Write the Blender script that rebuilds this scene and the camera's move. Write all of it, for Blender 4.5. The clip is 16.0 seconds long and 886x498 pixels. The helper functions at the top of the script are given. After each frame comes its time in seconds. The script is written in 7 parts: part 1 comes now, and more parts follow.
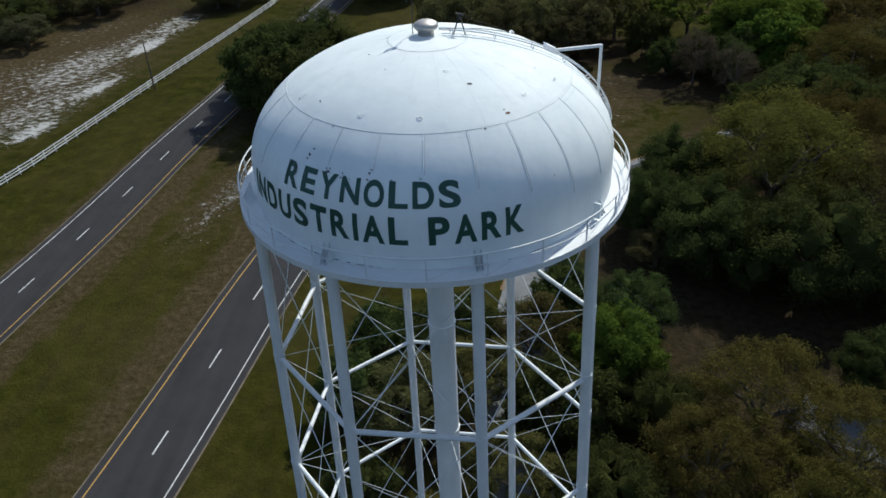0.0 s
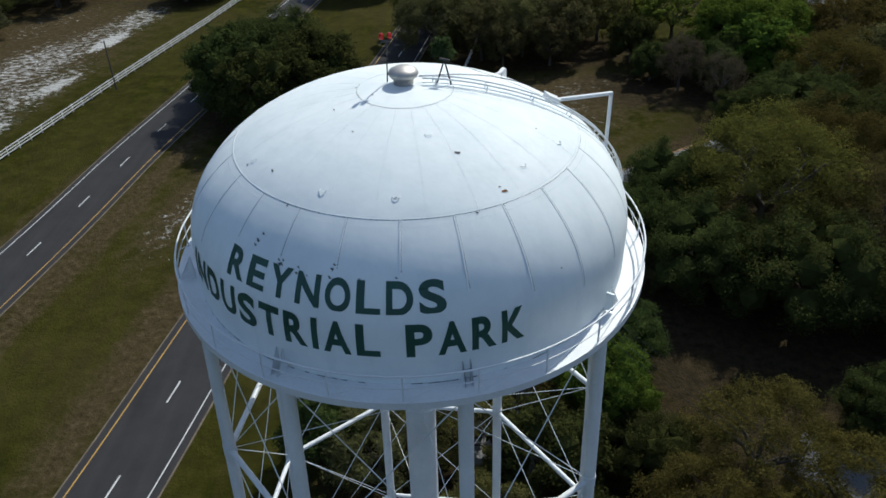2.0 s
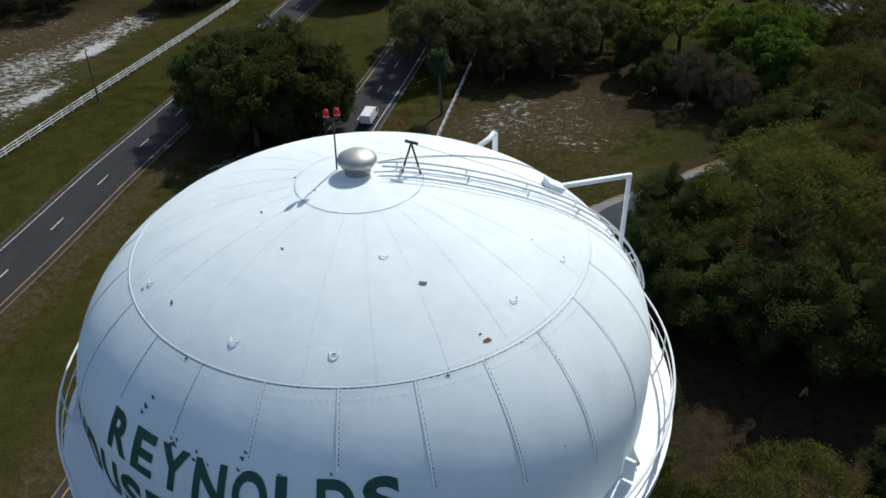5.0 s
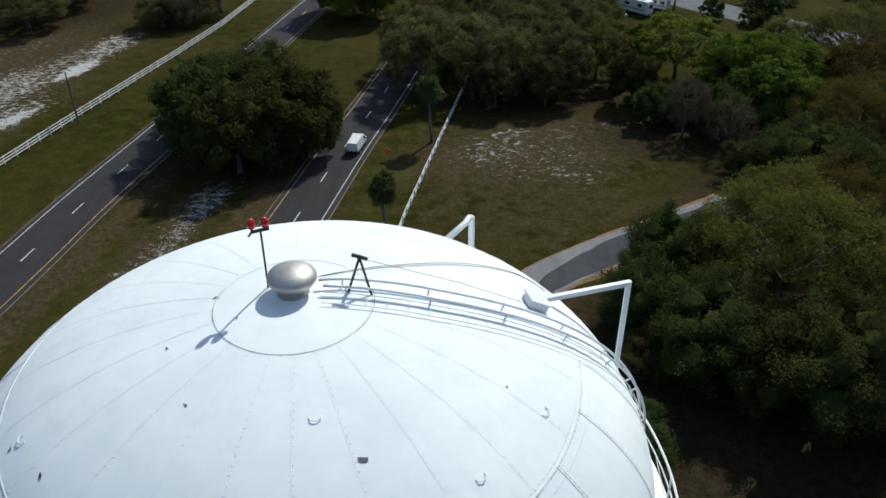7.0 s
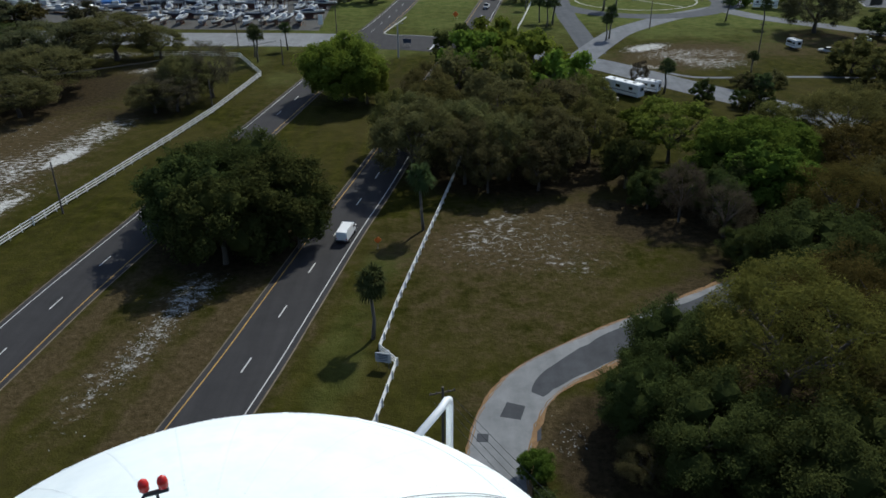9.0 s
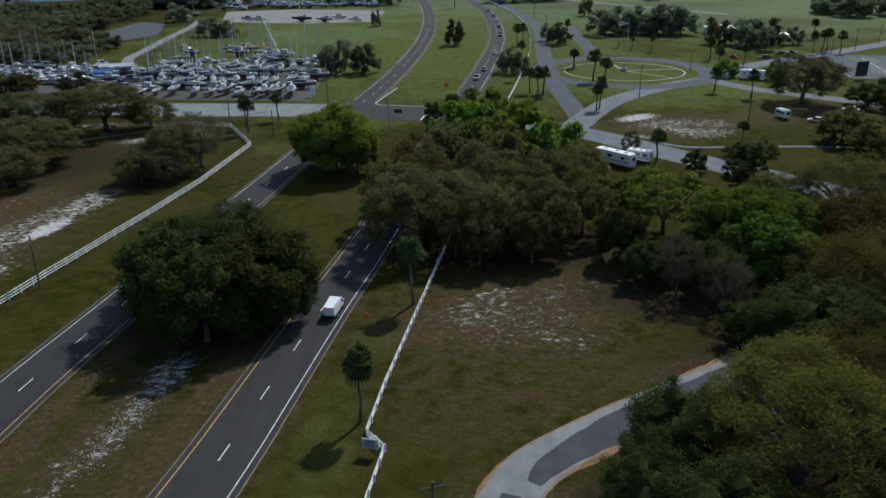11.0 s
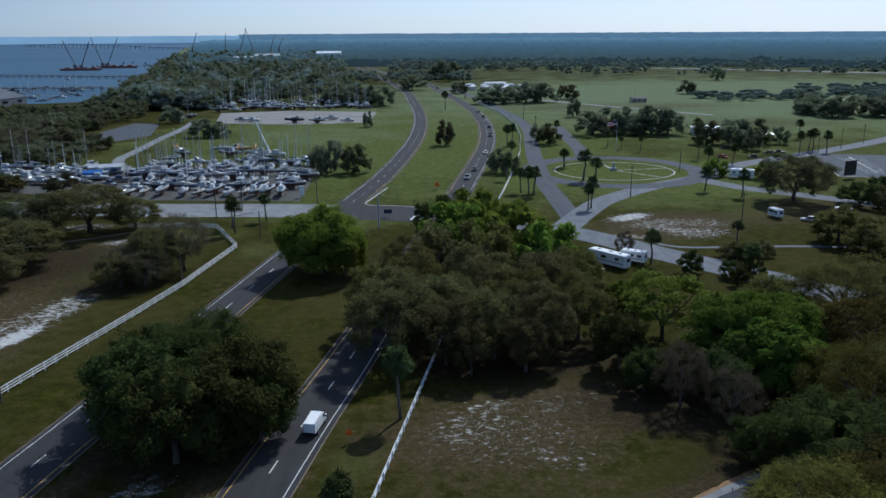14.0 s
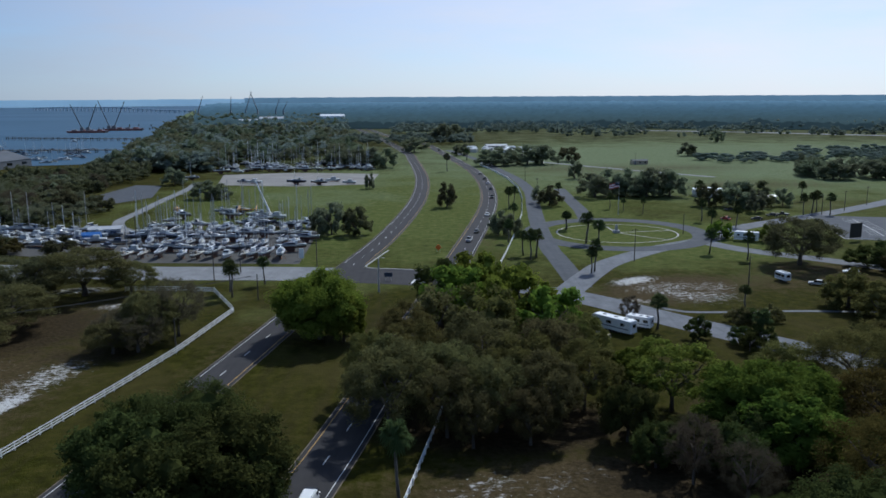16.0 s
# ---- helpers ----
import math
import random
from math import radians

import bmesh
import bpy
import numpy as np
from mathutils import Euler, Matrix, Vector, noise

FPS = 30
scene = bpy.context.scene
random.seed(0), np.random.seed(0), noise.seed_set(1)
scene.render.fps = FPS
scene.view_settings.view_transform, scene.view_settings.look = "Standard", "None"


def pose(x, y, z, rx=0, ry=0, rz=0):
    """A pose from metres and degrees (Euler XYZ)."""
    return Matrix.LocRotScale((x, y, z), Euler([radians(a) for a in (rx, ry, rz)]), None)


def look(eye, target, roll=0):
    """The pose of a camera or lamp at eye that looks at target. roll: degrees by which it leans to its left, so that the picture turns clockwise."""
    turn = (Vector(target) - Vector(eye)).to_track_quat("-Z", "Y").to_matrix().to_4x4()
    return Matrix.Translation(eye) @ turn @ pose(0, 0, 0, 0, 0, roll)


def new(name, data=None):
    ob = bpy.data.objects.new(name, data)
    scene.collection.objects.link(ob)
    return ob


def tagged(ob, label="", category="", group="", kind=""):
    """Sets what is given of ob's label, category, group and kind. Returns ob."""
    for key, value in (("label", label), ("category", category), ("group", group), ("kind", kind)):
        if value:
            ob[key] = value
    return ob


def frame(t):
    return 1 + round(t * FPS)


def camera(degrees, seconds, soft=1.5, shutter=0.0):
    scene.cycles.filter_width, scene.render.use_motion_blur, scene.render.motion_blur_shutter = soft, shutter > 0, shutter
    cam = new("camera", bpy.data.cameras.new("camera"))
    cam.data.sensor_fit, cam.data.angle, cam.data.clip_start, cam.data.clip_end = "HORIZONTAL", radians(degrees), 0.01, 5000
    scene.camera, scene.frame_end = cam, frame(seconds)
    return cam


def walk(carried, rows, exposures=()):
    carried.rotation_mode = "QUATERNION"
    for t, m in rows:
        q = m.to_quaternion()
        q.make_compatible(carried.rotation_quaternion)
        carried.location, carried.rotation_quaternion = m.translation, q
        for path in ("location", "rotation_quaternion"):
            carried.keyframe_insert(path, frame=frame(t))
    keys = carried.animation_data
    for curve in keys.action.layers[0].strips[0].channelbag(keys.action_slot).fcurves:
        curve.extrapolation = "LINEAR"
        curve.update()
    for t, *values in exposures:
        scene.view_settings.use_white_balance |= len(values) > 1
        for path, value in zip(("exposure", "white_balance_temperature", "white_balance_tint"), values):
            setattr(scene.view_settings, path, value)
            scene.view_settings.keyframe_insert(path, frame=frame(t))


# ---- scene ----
cam = camera(58.8, 16.0, soft=1.6)
PATH = [
    (0, (1.625, 7.594, 54.763), (1.512, 9.271, 53.679), -2.7),
    (0.5, (0.927, 10.14, 54.509), (0.862, 11.805, 53.402), -2.1),
    (1, (0.962, 11.797, 54.515), (0.905, 13.459, 53.405), -1.8),
    (1.5, (1.038, 13.017, 54.634), (0.983, 14.682, 53.526), -1.7),
    (2, (1.177, 14.209, 54.741), (1.126, 15.874, 53.633), -1.3),
    (2.5, (1.282, 15.456, 54.728), (1.232, 17.121, 53.622), -1.2),
    (3, (1.384, 16.76, 54.617), (1.332, 18.426, 53.511), -1.3),
    (3.5, (1.521, 17.995, 54.459), (1.47, 19.66, 53.351), -1.2),
    (4, (1.649, 19.201, 54.327), (1.595, 20.865, 53.219), -1.2),
    (6.5, (2.435, 25.224, 54.143), (2.39, 26.897, 53.048), -0.4),
    (7, (2.598, 26.329, 54.161), (2.56, 28.016, 53.088), -0.1),
    (7.5, (2.774, 27.502, 54.247), (2.741, 29.215, 53.215), 0.1),
    (8, (2.936, 28.635, 54.494), (2.907, 30.372, 53.502), 0.1),
    (8.5, (3.039, 29.743, 54.648), (3.011, 31.502, 53.697), -0.1),
    (9, (3.12, 30.873, 54.684), (3.091, 32.651, 53.77), -0.4),
    (11.5, (3.377, 35.903, 54.12), (3.372, 37.766, 53.394), -0.3),
    (12, (3.499, 36.955, 54.091), (3.498, 38.832, 53.401), -0.3),
    (12.5, (3.59, 38.039, 54.073), (3.596, 39.93, 53.423), -0.0),
    (13, (3.6, 39.067, 54.051), (3.611, 40.971, 53.439), 0.1),
    (13.5, (3.646, 40.079, 53.985), (3.661, 41.994, 53.411), 0.1),
    (14, (3.767, 41.017, 53.925), (3.779, 42.945, 53.391), -0.3),
    (14.5, (3.791, 41.956, 53.916), (3.799, 43.894, 53.419), -0.4),
    (15, (3.88, 42.921, 53.912), (3.887, 44.867, 53.452), -0.4),
    (15.5, (3.898, 43.92, 53.94), (3.907, 45.875, 53.518), -0.2),
    (16, (3.986, 44.95, 53.981), (3.994, 46.913, 53.596), -0.3),
]
EXPOSURES = ((0, 0.04, 6400, 4), (7, 0.02, 6450, 4), (9, 0.02, 6350, 4), (11.5, 0.02, 6050, 5), (13, 0.0, 5600, 5), (14, -0.02, 5600, 6), (16, -0.05, 5750, 7))
walk(cam, [(t, look(eye, target, roll)) for t, eye, target, roll in PATH], EXPOSURES)

# ---- world and sun ----
SUN_AZ, SUN_EL = radians(61.0), radians(46.0)
world = bpy.data.worlds.new("world")
scene.world = world
world.use_nodes = True
wn, wl = world.node_tree.nodes, world.node_tree.links
wn.clear()
sky = wn.new("ShaderNodeTexSky")
sky.sky_type, sky.sun_disc = "NISHITA", False
sky.sun_elevation, sky.sun_rotation = SUN_EL, radians(90) - SUN_AZ
sky.air_density, sky.dust_density, sky.ozone_density, sky.altitude = 1.0, 0.25, 3.0, 50
back = wn.new("ShaderNodeBackground")
back.inputs["Strength"].default_value = 0.109
wout = wn.new("ShaderNodeOutputWorld")
# a thin bright veil of high cloud lies over the clear sky, uneven and streaky
co_w = wn.new("ShaderNodeTexCoord")
mp_w = wn.new("ShaderNodeMapping")
mp_w.inputs["Scale"].default_value = (1.0, 1.0, 5.0)
cloud = wn.new("ShaderNodeTexNoise")
cloud.inputs["Scale"].default_value, cloud.inputs["Detail"].default_value, cloud.inputs["Roughness"].default_value = 2.2, 7, 0.6
rng_w = wn.new("ShaderNodeMapRange")
rng_w.inputs["From Min"].default_value, rng_w.inputs["From Max"].default_value = 0.3, 0.75
rng_w.inputs["To Min"].default_value, rng_w.inputs["To Max"].default_value = 0.36, 0.74
wl.new(co_w.outputs["Generated"], mp_w.inputs["Vector"])
wl.new(mp_w.outputs[0], cloud.inputs["Vector"])
wl.new(cloud.outputs["Fac"], rng_w.inputs["Value"])
veil = wn.new("ShaderNodeMix")
veil.data_type = "RGBA"
glow = wn.new("ShaderNodeMix")             # the veil is whiter and brighter on the sun's side
glow.data_type = "RGBA"
glow.inputs[6].default_value, glow.inputs[7].default_value = (2.2, 2.8, 3.75, 1), (8.5, 7.9, 7.9, 1)
side = wn.new("ShaderNodeVectorMath")
side.operation = "DOT_PRODUCT"
side.inputs[1].default_value = (math.cos(SUN_AZ), math.sin(SUN_AZ), 0.25)
span = wn.new("ShaderNodeMapRange")
span.inputs["From Min"].default_value, span.inputs["From Max"].default_value = 0.40, 1.0
wl.new(co_w.outputs["Generated"], side.inputs[0])
wl.new(side.outputs["Value"], span.inputs["Value"])
wl.new(span.outputs[0], glow.inputs[0])
wl.new(glow.outputs[2], veil.inputs[7])
split = wn.new("ShaderNodeSeparateXYZ")
low_ = wn.new("ShaderNodeMapRange")        # the veil thickens towards the horizon
low_.interpolation_type = "SMOOTHSTEP"
low_.inputs["From Min"].default_value, low_.inputs["From Max"].default_value = 0.02, 0.55
low_.inputs["To Min"].default_value, low_.inputs["To Max"].default_value = 1.25, 1.05
wl.new(co_w.outputs["Generated"], split.inputs[0])
wl.new(split.outputs["Z"], low_.inputs["Value"])
mul_w = wn.new("ShaderNodeMath")
mul_w.operation, mul_w.use_clamp = "MULTIPLY", True
wl.new(rng_w.outputs[0], mul_w.inputs[0])
wl.new(low_.outputs[0], mul_w.inputs[1])
wl.new(mul_w.outputs[0], veil.inputs[0])
tint = wn.new("ShaderNodeMix")
tint.data_type, tint.blend_type = "RGBA", "MULTIPLY"
tint.inputs[0].default_value, tint.inputs[7].default_value = 1.0, (0.64, 0.84, 1.16, 1)
wl.new(sky.outputs[0], tint.inputs[6])
wl.new(tint.outputs[2], veil.inputs[6])
wl.new(veil.outputs[2], back.inputs["Color"])
wl.new(back.outputs[0], wout.inputs["Surface"])
sun = new("sun", bpy.data.lights.new("sun", "SUN"))
sun.data.energy, sun.data.angle, sun.data.color = 3.65, radians(0.53), (1.0, 0.965, 0.90)
sun.matrix_basis = look((math.cos(SUN_AZ) * 300, math.sin(SUN_AZ) * 300, 300 * math.tan(SUN_EL)), (0, 0, 0))


# ---- materials ----
def nodes_of(name):
    m = bpy.data.materials.new(name)
    m.use_nodes = True
    nt = m.node_tree
    return m, nt, nt.nodes["Principled BSDF"]


def add(nt, kind, **settings):
    n = nt.nodes.new(kind)
    for k, v in settings.items():
        n.inputs[k].default_value = v
    return n


def noise_node(nt, scale, detail=6.0, rough=0.6, coord=None):
    n = add(nt, "ShaderNodeTexNoise", Scale=scale, Detail=detail, Roughness=rough)
    if coord is None:
        coord = nt.nodes.new("ShaderNodeTexCoord").outputs["Object"]
    nt.links.new(coord, n.inputs["Vector"])
    return n.outputs["Fac"]


def ramp(nt, fac, stops):
    r = nt.nodes.new("ShaderNodeValToRGB")
    el = r.color_ramp.elements
    while len(el) < len(stops):
        el.new(0.5)
    for e, (p, c) in zip(el, stops):
        e.position, e.color = p, (*c, 1) if len(c) == 3 else c
    nt.links.new(fac, r.inputs["Fac"])
    return r.outputs["Color"]


def mixc(nt, fac, a, b, kind="MIX"):
    n = nt.nodes.new("ShaderNodeMix")
    n.data_type, n.blend_type = "RGBA", kind
    for sock, val in ((n.inputs[0], fac), (n.inputs[6], a), (n.inputs[7], b)):
        if hasattr(val, "is_linked"):
            nt.links.new(val, sock)
        else:
            sock.default_value = val if isinstance(val, (int, float)) else (*val, 1)
    return n.outputs[2]


def mathn(nt, op, a, b, clamp=False):
    n = nt.nodes.new("ShaderNodeMath")
    n.operation, n.use_clamp = op, clamp
    for sock, val in ((n.inputs[0], a), (n.inputs[1], b)):
        if hasattr(val, "is_linked"):
            nt.links.new(val, sock)
        else:
            sock.default_value = val
    return n.outputs[0]


def bump(nt, bsdf, height, strength, distance):
    b = add(nt, "ShaderNodeBump", Strength=strength, Distance=distance)
    nt.links.new(height, b.inputs["Height"])
    nt.links.new(b.outputs[0], bsdf.inputs["Normal"])


def plain(name, colour, rough=0.6, metal=0.0, vary=0.12, scale=3.0, grit=0.15):
    """Paint, metal or concrete with two scales of variation."""
    m, nt, b = nodes_of(name)
    big, fine = noise_node(nt, scale), noise_node(nt, scale * 14, 3)
    dark = [max(0, c * (1 - vary * 2)) for c in colour]
    light = [min(1, c * (1 + vary)) for c in colour]
    base = ramp(nt, big, [(0.3, dark), (0.7, light)])
    col = mixc(nt, grit, base, ramp(nt, fine, [(0.35, [c * 0.6 for c in colour]), (0.65, light)]))
    nt.links.new(col, b.inputs["Base Color"])
    b.inputs["Roughness"].default_value, b.inputs["Metallic"].default_value = rough, metal
    bump(nt, b, fine, 0.12, 0.02)
    return m


def tank_paint():
    m, nt, b = nodes_of("tank_paint")
    co = nt.nodes.new("ShaderNodeTexCoord").outputs["Object"]
    mp = add(nt, "ShaderNodeMapping", Scale=(1, 1, 0.18))
    nt.links.new(co, mp.inputs["Vector"])
    streak = noise_node(nt, 1.3, 8, 0.62, mp.outputs[0])
    blotch, fine = noise_node(nt, 0.32, 6, 0.65), noise_node(nt, 9, 6, 0.7)
    col = mixc(nt, ramp(nt, streak, [(0.5, (0, 0, 0)), (0.78, (0.5, 0.5, 0.5))]), (0.83, 0.875, 0.87), (0.64, 0.70, 0.71))
    col = mixc(nt, ramp(nt, blotch, [(0.40, (0, 0, 0)), (0.66, (0.75, 0.75, 0.75))]), col, (0.70, 0.76, 0.775))
    col = mixc(nt, ramp(nt, fine, [(0.70, (0, 0, 0)), (0.80, (0.5, 0.5, 0.5))]), col, (0.45, 0.45, 0.43))
    nt.links.new(col, b.inputs["Base Color"])
    b.inputs["Roughness"].default_value = 0.64
    b.inputs["Specular IOR Level"].default_value = 0.28
    bump(nt, b, noise_node(nt, 0.8, 3), 0.12, 0.15)
    return m


def leaf(name, dark, light, back_light=0.32):
    m, nt, b = nodes_of(name)
    nt.nodes.remove(b)
    geo, info = nt.nodes.new("ShaderNodeNewGeometry"), nt.nodes.new("ShaderNodeObjectInfo")
    big = noise_node(nt, 0.35, 4, 0.6, geo.outputs["Position"])
    f = mathn(nt, "ADD", mathn(nt, "MULTIPLY", geo.outputs["Random Per Island"], 0.26), mathn(nt, "MULTIPLY", big, 0.78))
    col = ramp(nt, f, [(0.15, dark), (0.85, light)])
    hsv = add(nt, "ShaderNodeHueSaturation", Saturation=1.0, Fac=1.0)
    nt.links.new(mathn(nt, "ADD", 0.475, mathn(nt, "MULTIPLY", info.outputs["Random"], 0.05)), hsv.inputs["Hue"])
    nt.links.new(mathn(nt, "ADD", 0.78, mathn(nt, "MULTIPLY", info.outputs["Random"], 0.44)), hsv.inputs["Value"])
    nt.links.new(col, hsv.inputs["Color"])
    d, t = nt.nodes.new("ShaderNodeBsdfDiffuse"), nt.nodes.new("ShaderNodeBsdfTranslucent")
    mx = add(nt, "ShaderNodeMixShader", Fac=back_light)
    nt.links.new(hsv.outputs[0], d.inputs["Color"])
    nt.links.new(hsv.outputs[0], t.inputs["Color"])
    nt.links.new(d.outputs[0], mx.inputs[1])
    nt.links.new(t.outputs[0], mx.inputs[2])
    nt.links.new(mx.outputs[0], nt.nodes["Material Output"].inputs["Surface"])
    return m


def ground_material():
    """Grass, dry grass, sand and painted field haze, mixed by the weights on the sheet and broken up by noise."""
    m, nt, b = nodes_of("ground")
    co = nt.nodes.new("ShaderNodeTexCoord").outputs["Object"]

    def weight(name):
        a = nt.nodes.new("ShaderNodeAttribute")
        a.attribute_name = name
        return a.outputs["Fac"]
    big, mid = noise_node(nt, 0.035, 6, 0.62, co), noise_node(nt, 0.35, 7, 0.68, co)
    fine, tuft = noise_node(nt, 3.5, 5, 0.75, co), noise_node(nt, 1.1, 6, 0.7, co)
    grass = ramp(nt, mid, [(0.28, (0.014, 0.0155, 0.0024)), (0.50, (0.035, 0.0362, 0.0052)), (0.74, (0.070, 0.064, 0.013))])
    grass = mixc(nt, ramp(nt, big, [(0.42, (0, 0, 0)), (0.66, (0.55, 0.55, 0.55))]), grass, (0.075, 0.062, 0.022))
    # greener grass; its far patches are also brightened in place of haze
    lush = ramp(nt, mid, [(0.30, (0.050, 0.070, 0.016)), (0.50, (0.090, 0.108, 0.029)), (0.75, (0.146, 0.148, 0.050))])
    along = nt.nodes.new("ShaderNodeMapping")     # mowing and wheel streaks along the highway
    along.inputs["Rotation"].default_value, along.inputs["Scale"].default_value = (0, 0, radians(9)), (1.0, 0.07, 1)
    nt.links.new(co, along.inputs["Vector"])
    stripes = noise_node(nt, 0.45, 5, 0.65, along.outputs[0])
    grass = mixc(nt, ramp(nt, stripes, [(0.44, (0, 0, 0)), (0.70, (0.45, 0.45, 0.45))]), grass, ramp(nt, tuft, [(0.3, (0.024, 0.019, 0.008)), (0.7, (0.070, 0.055, 0.024))]))
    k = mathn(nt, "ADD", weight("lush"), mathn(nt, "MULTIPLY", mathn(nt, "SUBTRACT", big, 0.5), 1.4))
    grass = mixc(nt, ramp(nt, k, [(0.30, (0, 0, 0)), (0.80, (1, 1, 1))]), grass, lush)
    # far fields: distance haze put into a paler, bluer grass colour
    field_haze = ramp(nt, mid, [(0.30, (0.094, 0.124, 0.060)), (0.50, (0.140, 0.172, 0.090)), (0.75, (0.202, 0.224, 0.126))])
    k = mathn(nt, "ADD", weight("field_haze"), mathn(nt, "MULTIPLY", mathn(nt, "SUBTRACT", big, 0.5), 1.0))
    grass = mixc(nt, ramp(nt, k, [(0.25, (0, 0, 0)), (0.85, (1, 1, 1))]), grass, field_haze)
    dry = ramp(nt, tuft, [(0.28, (0.034, 0.027, 0.012)), (0.52, (0.072, 0.054, 0.027)), (0.76, (0.130, 0.098, 0.056))])
    k = mathn(nt, "ADD", weight("dry"), mathn(nt, "MULTIPLY", mathn(nt, "SUBTRACT", mid, 0.5), 1.5))
    col = mixc(nt, ramp(nt, k, [(0.30, (0, 0, 0)), (0.75, (1, 1, 1))]), grass, dry)
    sandc = ramp(nt, fine, [(0.3, (0.40, 0.39, 0.37)), (0.7, (0.70, 0.695, 0.675))])
    streak = nt.nodes.new("ShaderNodeMapping")
    streak.inputs["Rotation"].default_value, streak.inputs["Scale"].default_value = (0, 0, radians(-35)), (0.8, 1.25, 1)
    nt.links.new(co, streak.inputs["Vector"])
    patch = noise_node(nt, 0.8, 9, 0.82, streak.outputs[0])
    k = mathn(nt, "ADD", weight("sand"), mathn(nt, "MULTIPLY", mathn(nt, "SUBTRACT", patch, 0.5), 3.8))
    col = mixc(nt, ramp(nt, k, [(0.62, (0, 0, 0)), (1.0, (0.92, 0.92, 0.92))]), col, sandc)
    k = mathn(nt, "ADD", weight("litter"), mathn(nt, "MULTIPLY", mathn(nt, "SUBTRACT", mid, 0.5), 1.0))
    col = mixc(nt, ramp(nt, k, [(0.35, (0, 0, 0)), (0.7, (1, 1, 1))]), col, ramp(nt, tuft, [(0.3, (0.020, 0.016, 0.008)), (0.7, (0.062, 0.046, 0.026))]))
    col = mixc(nt, 0.35, col, ramp(nt, fine, [(0.3, (0.25, 0.25, 0.25)), (0.7, (1, 1, 1))]), "MULTIPLY")
    nt.links.new(col, b.inputs["Base Color"])
    b.inputs["Roughness"].default_value = 0.95
    b.inputs["Specular IOR Level"].default_value = 0.02
    bump(nt, b, mathn(nt, "ADD", tuft, mathn(nt, "MULTIPLY", fine, 0.6)), 0.7, 0.35)
    return m


def asphalt(name, a, bcol, wear=0.3):
    m, nt, b = nodes_of(name)
    co = nt.nodes.new("ShaderNodeTexCoord").outputs["Object"]
    mp = add(nt, "ShaderNodeMapping", Scale=(1, 0.06, 1))
    mp.inputs["Rotation"].default_value = (0, 0, radians(9))
    nt.links.new(co, mp.inputs["Vector"])
    lane, mid, fine = noise_node(nt, 0.7, 4, 0.5, mp.outputs[0]), noise_node(nt, 0.25, 6, 0.7, co), noise_node(nt, 14, 3, 0.6, co)
    col = ramp(nt, lane, [(0.3, a), (0.7, bcol)])
    col = mixc(nt, wear, col, ramp(nt, mid, [(0.3, [c * 0.7 for c in a]), (0.7, [c * 1.25 for c in bcol])]))
    col = mixc(nt, 0.25, col, ramp(nt, fine, [(0.3, (0.4, 0.4, 0.4)), (0.7, (1, 1, 1))]), "MULTIPLY")
    nt.links.new(col, b.inputs["Base Color"])
    b.inputs["Roughness"].default_value = 0.9
    b.inputs["Specular IOR Level"].default_value = 0.2
    bump(nt, b, fine, 0.25, 0.02)
    return m


def bark(name, a, c):
    m, nt, b = nodes_of(name)
    co = nt.nodes.new("ShaderNodeTexCoord").outputs["Object"]
    mp = add(nt, "ShaderNodeMapping", Scale=(6, 6, 1))
    nt.links.new(co, mp.inputs["Vector"])
    n = noise_node(nt, 2.0, 6, 0.7, mp.outputs[0])
    nt.links.new(ramp(nt, n, [(0.3, a), (0.7, c)]), b.inputs["Base Color"])
    b.inputs["Roughness"].default_value = 0.9
    bump(nt, b, n, 0.6, 0.1)
    return m


def water_material():
    m, nt, b = nodes_of("river_water")
    co = nt.nodes.new("ShaderNodeTexCoord").outputs["Object"]
    mp = add(nt, "ShaderNodeMapping", Scale=(0.35, 1, 1))
    nt.links.new(co, mp.inputs["Vector"])
    n = noise_node(nt, 0.25, 6, 0.7, mp.outputs[0])
    nt.links.new(ramp(nt, noise_node(nt, 0.004, 4, 0.6, mp.outputs[0]), [(0.35, (0.036, 0.082, 0.130)), (0.65, (0.055, 0.110, 0.165))]), b.inputs["Base Color"])
    b.inputs["Roughness"].default_value, b.inputs["IOR"].default_value = 0.55, 1.15
    bump(nt, b, n, 0.5, 0.5)
    return m


def glass_dark(name="vehicle_glass"):
    m, nt, b = nodes_of(name)
    b.inputs["Base Color"].default_value = (0.012, 0.016, 0.018, 1)
    b.inputs["Roughness"].default_value = 0.06
    return m


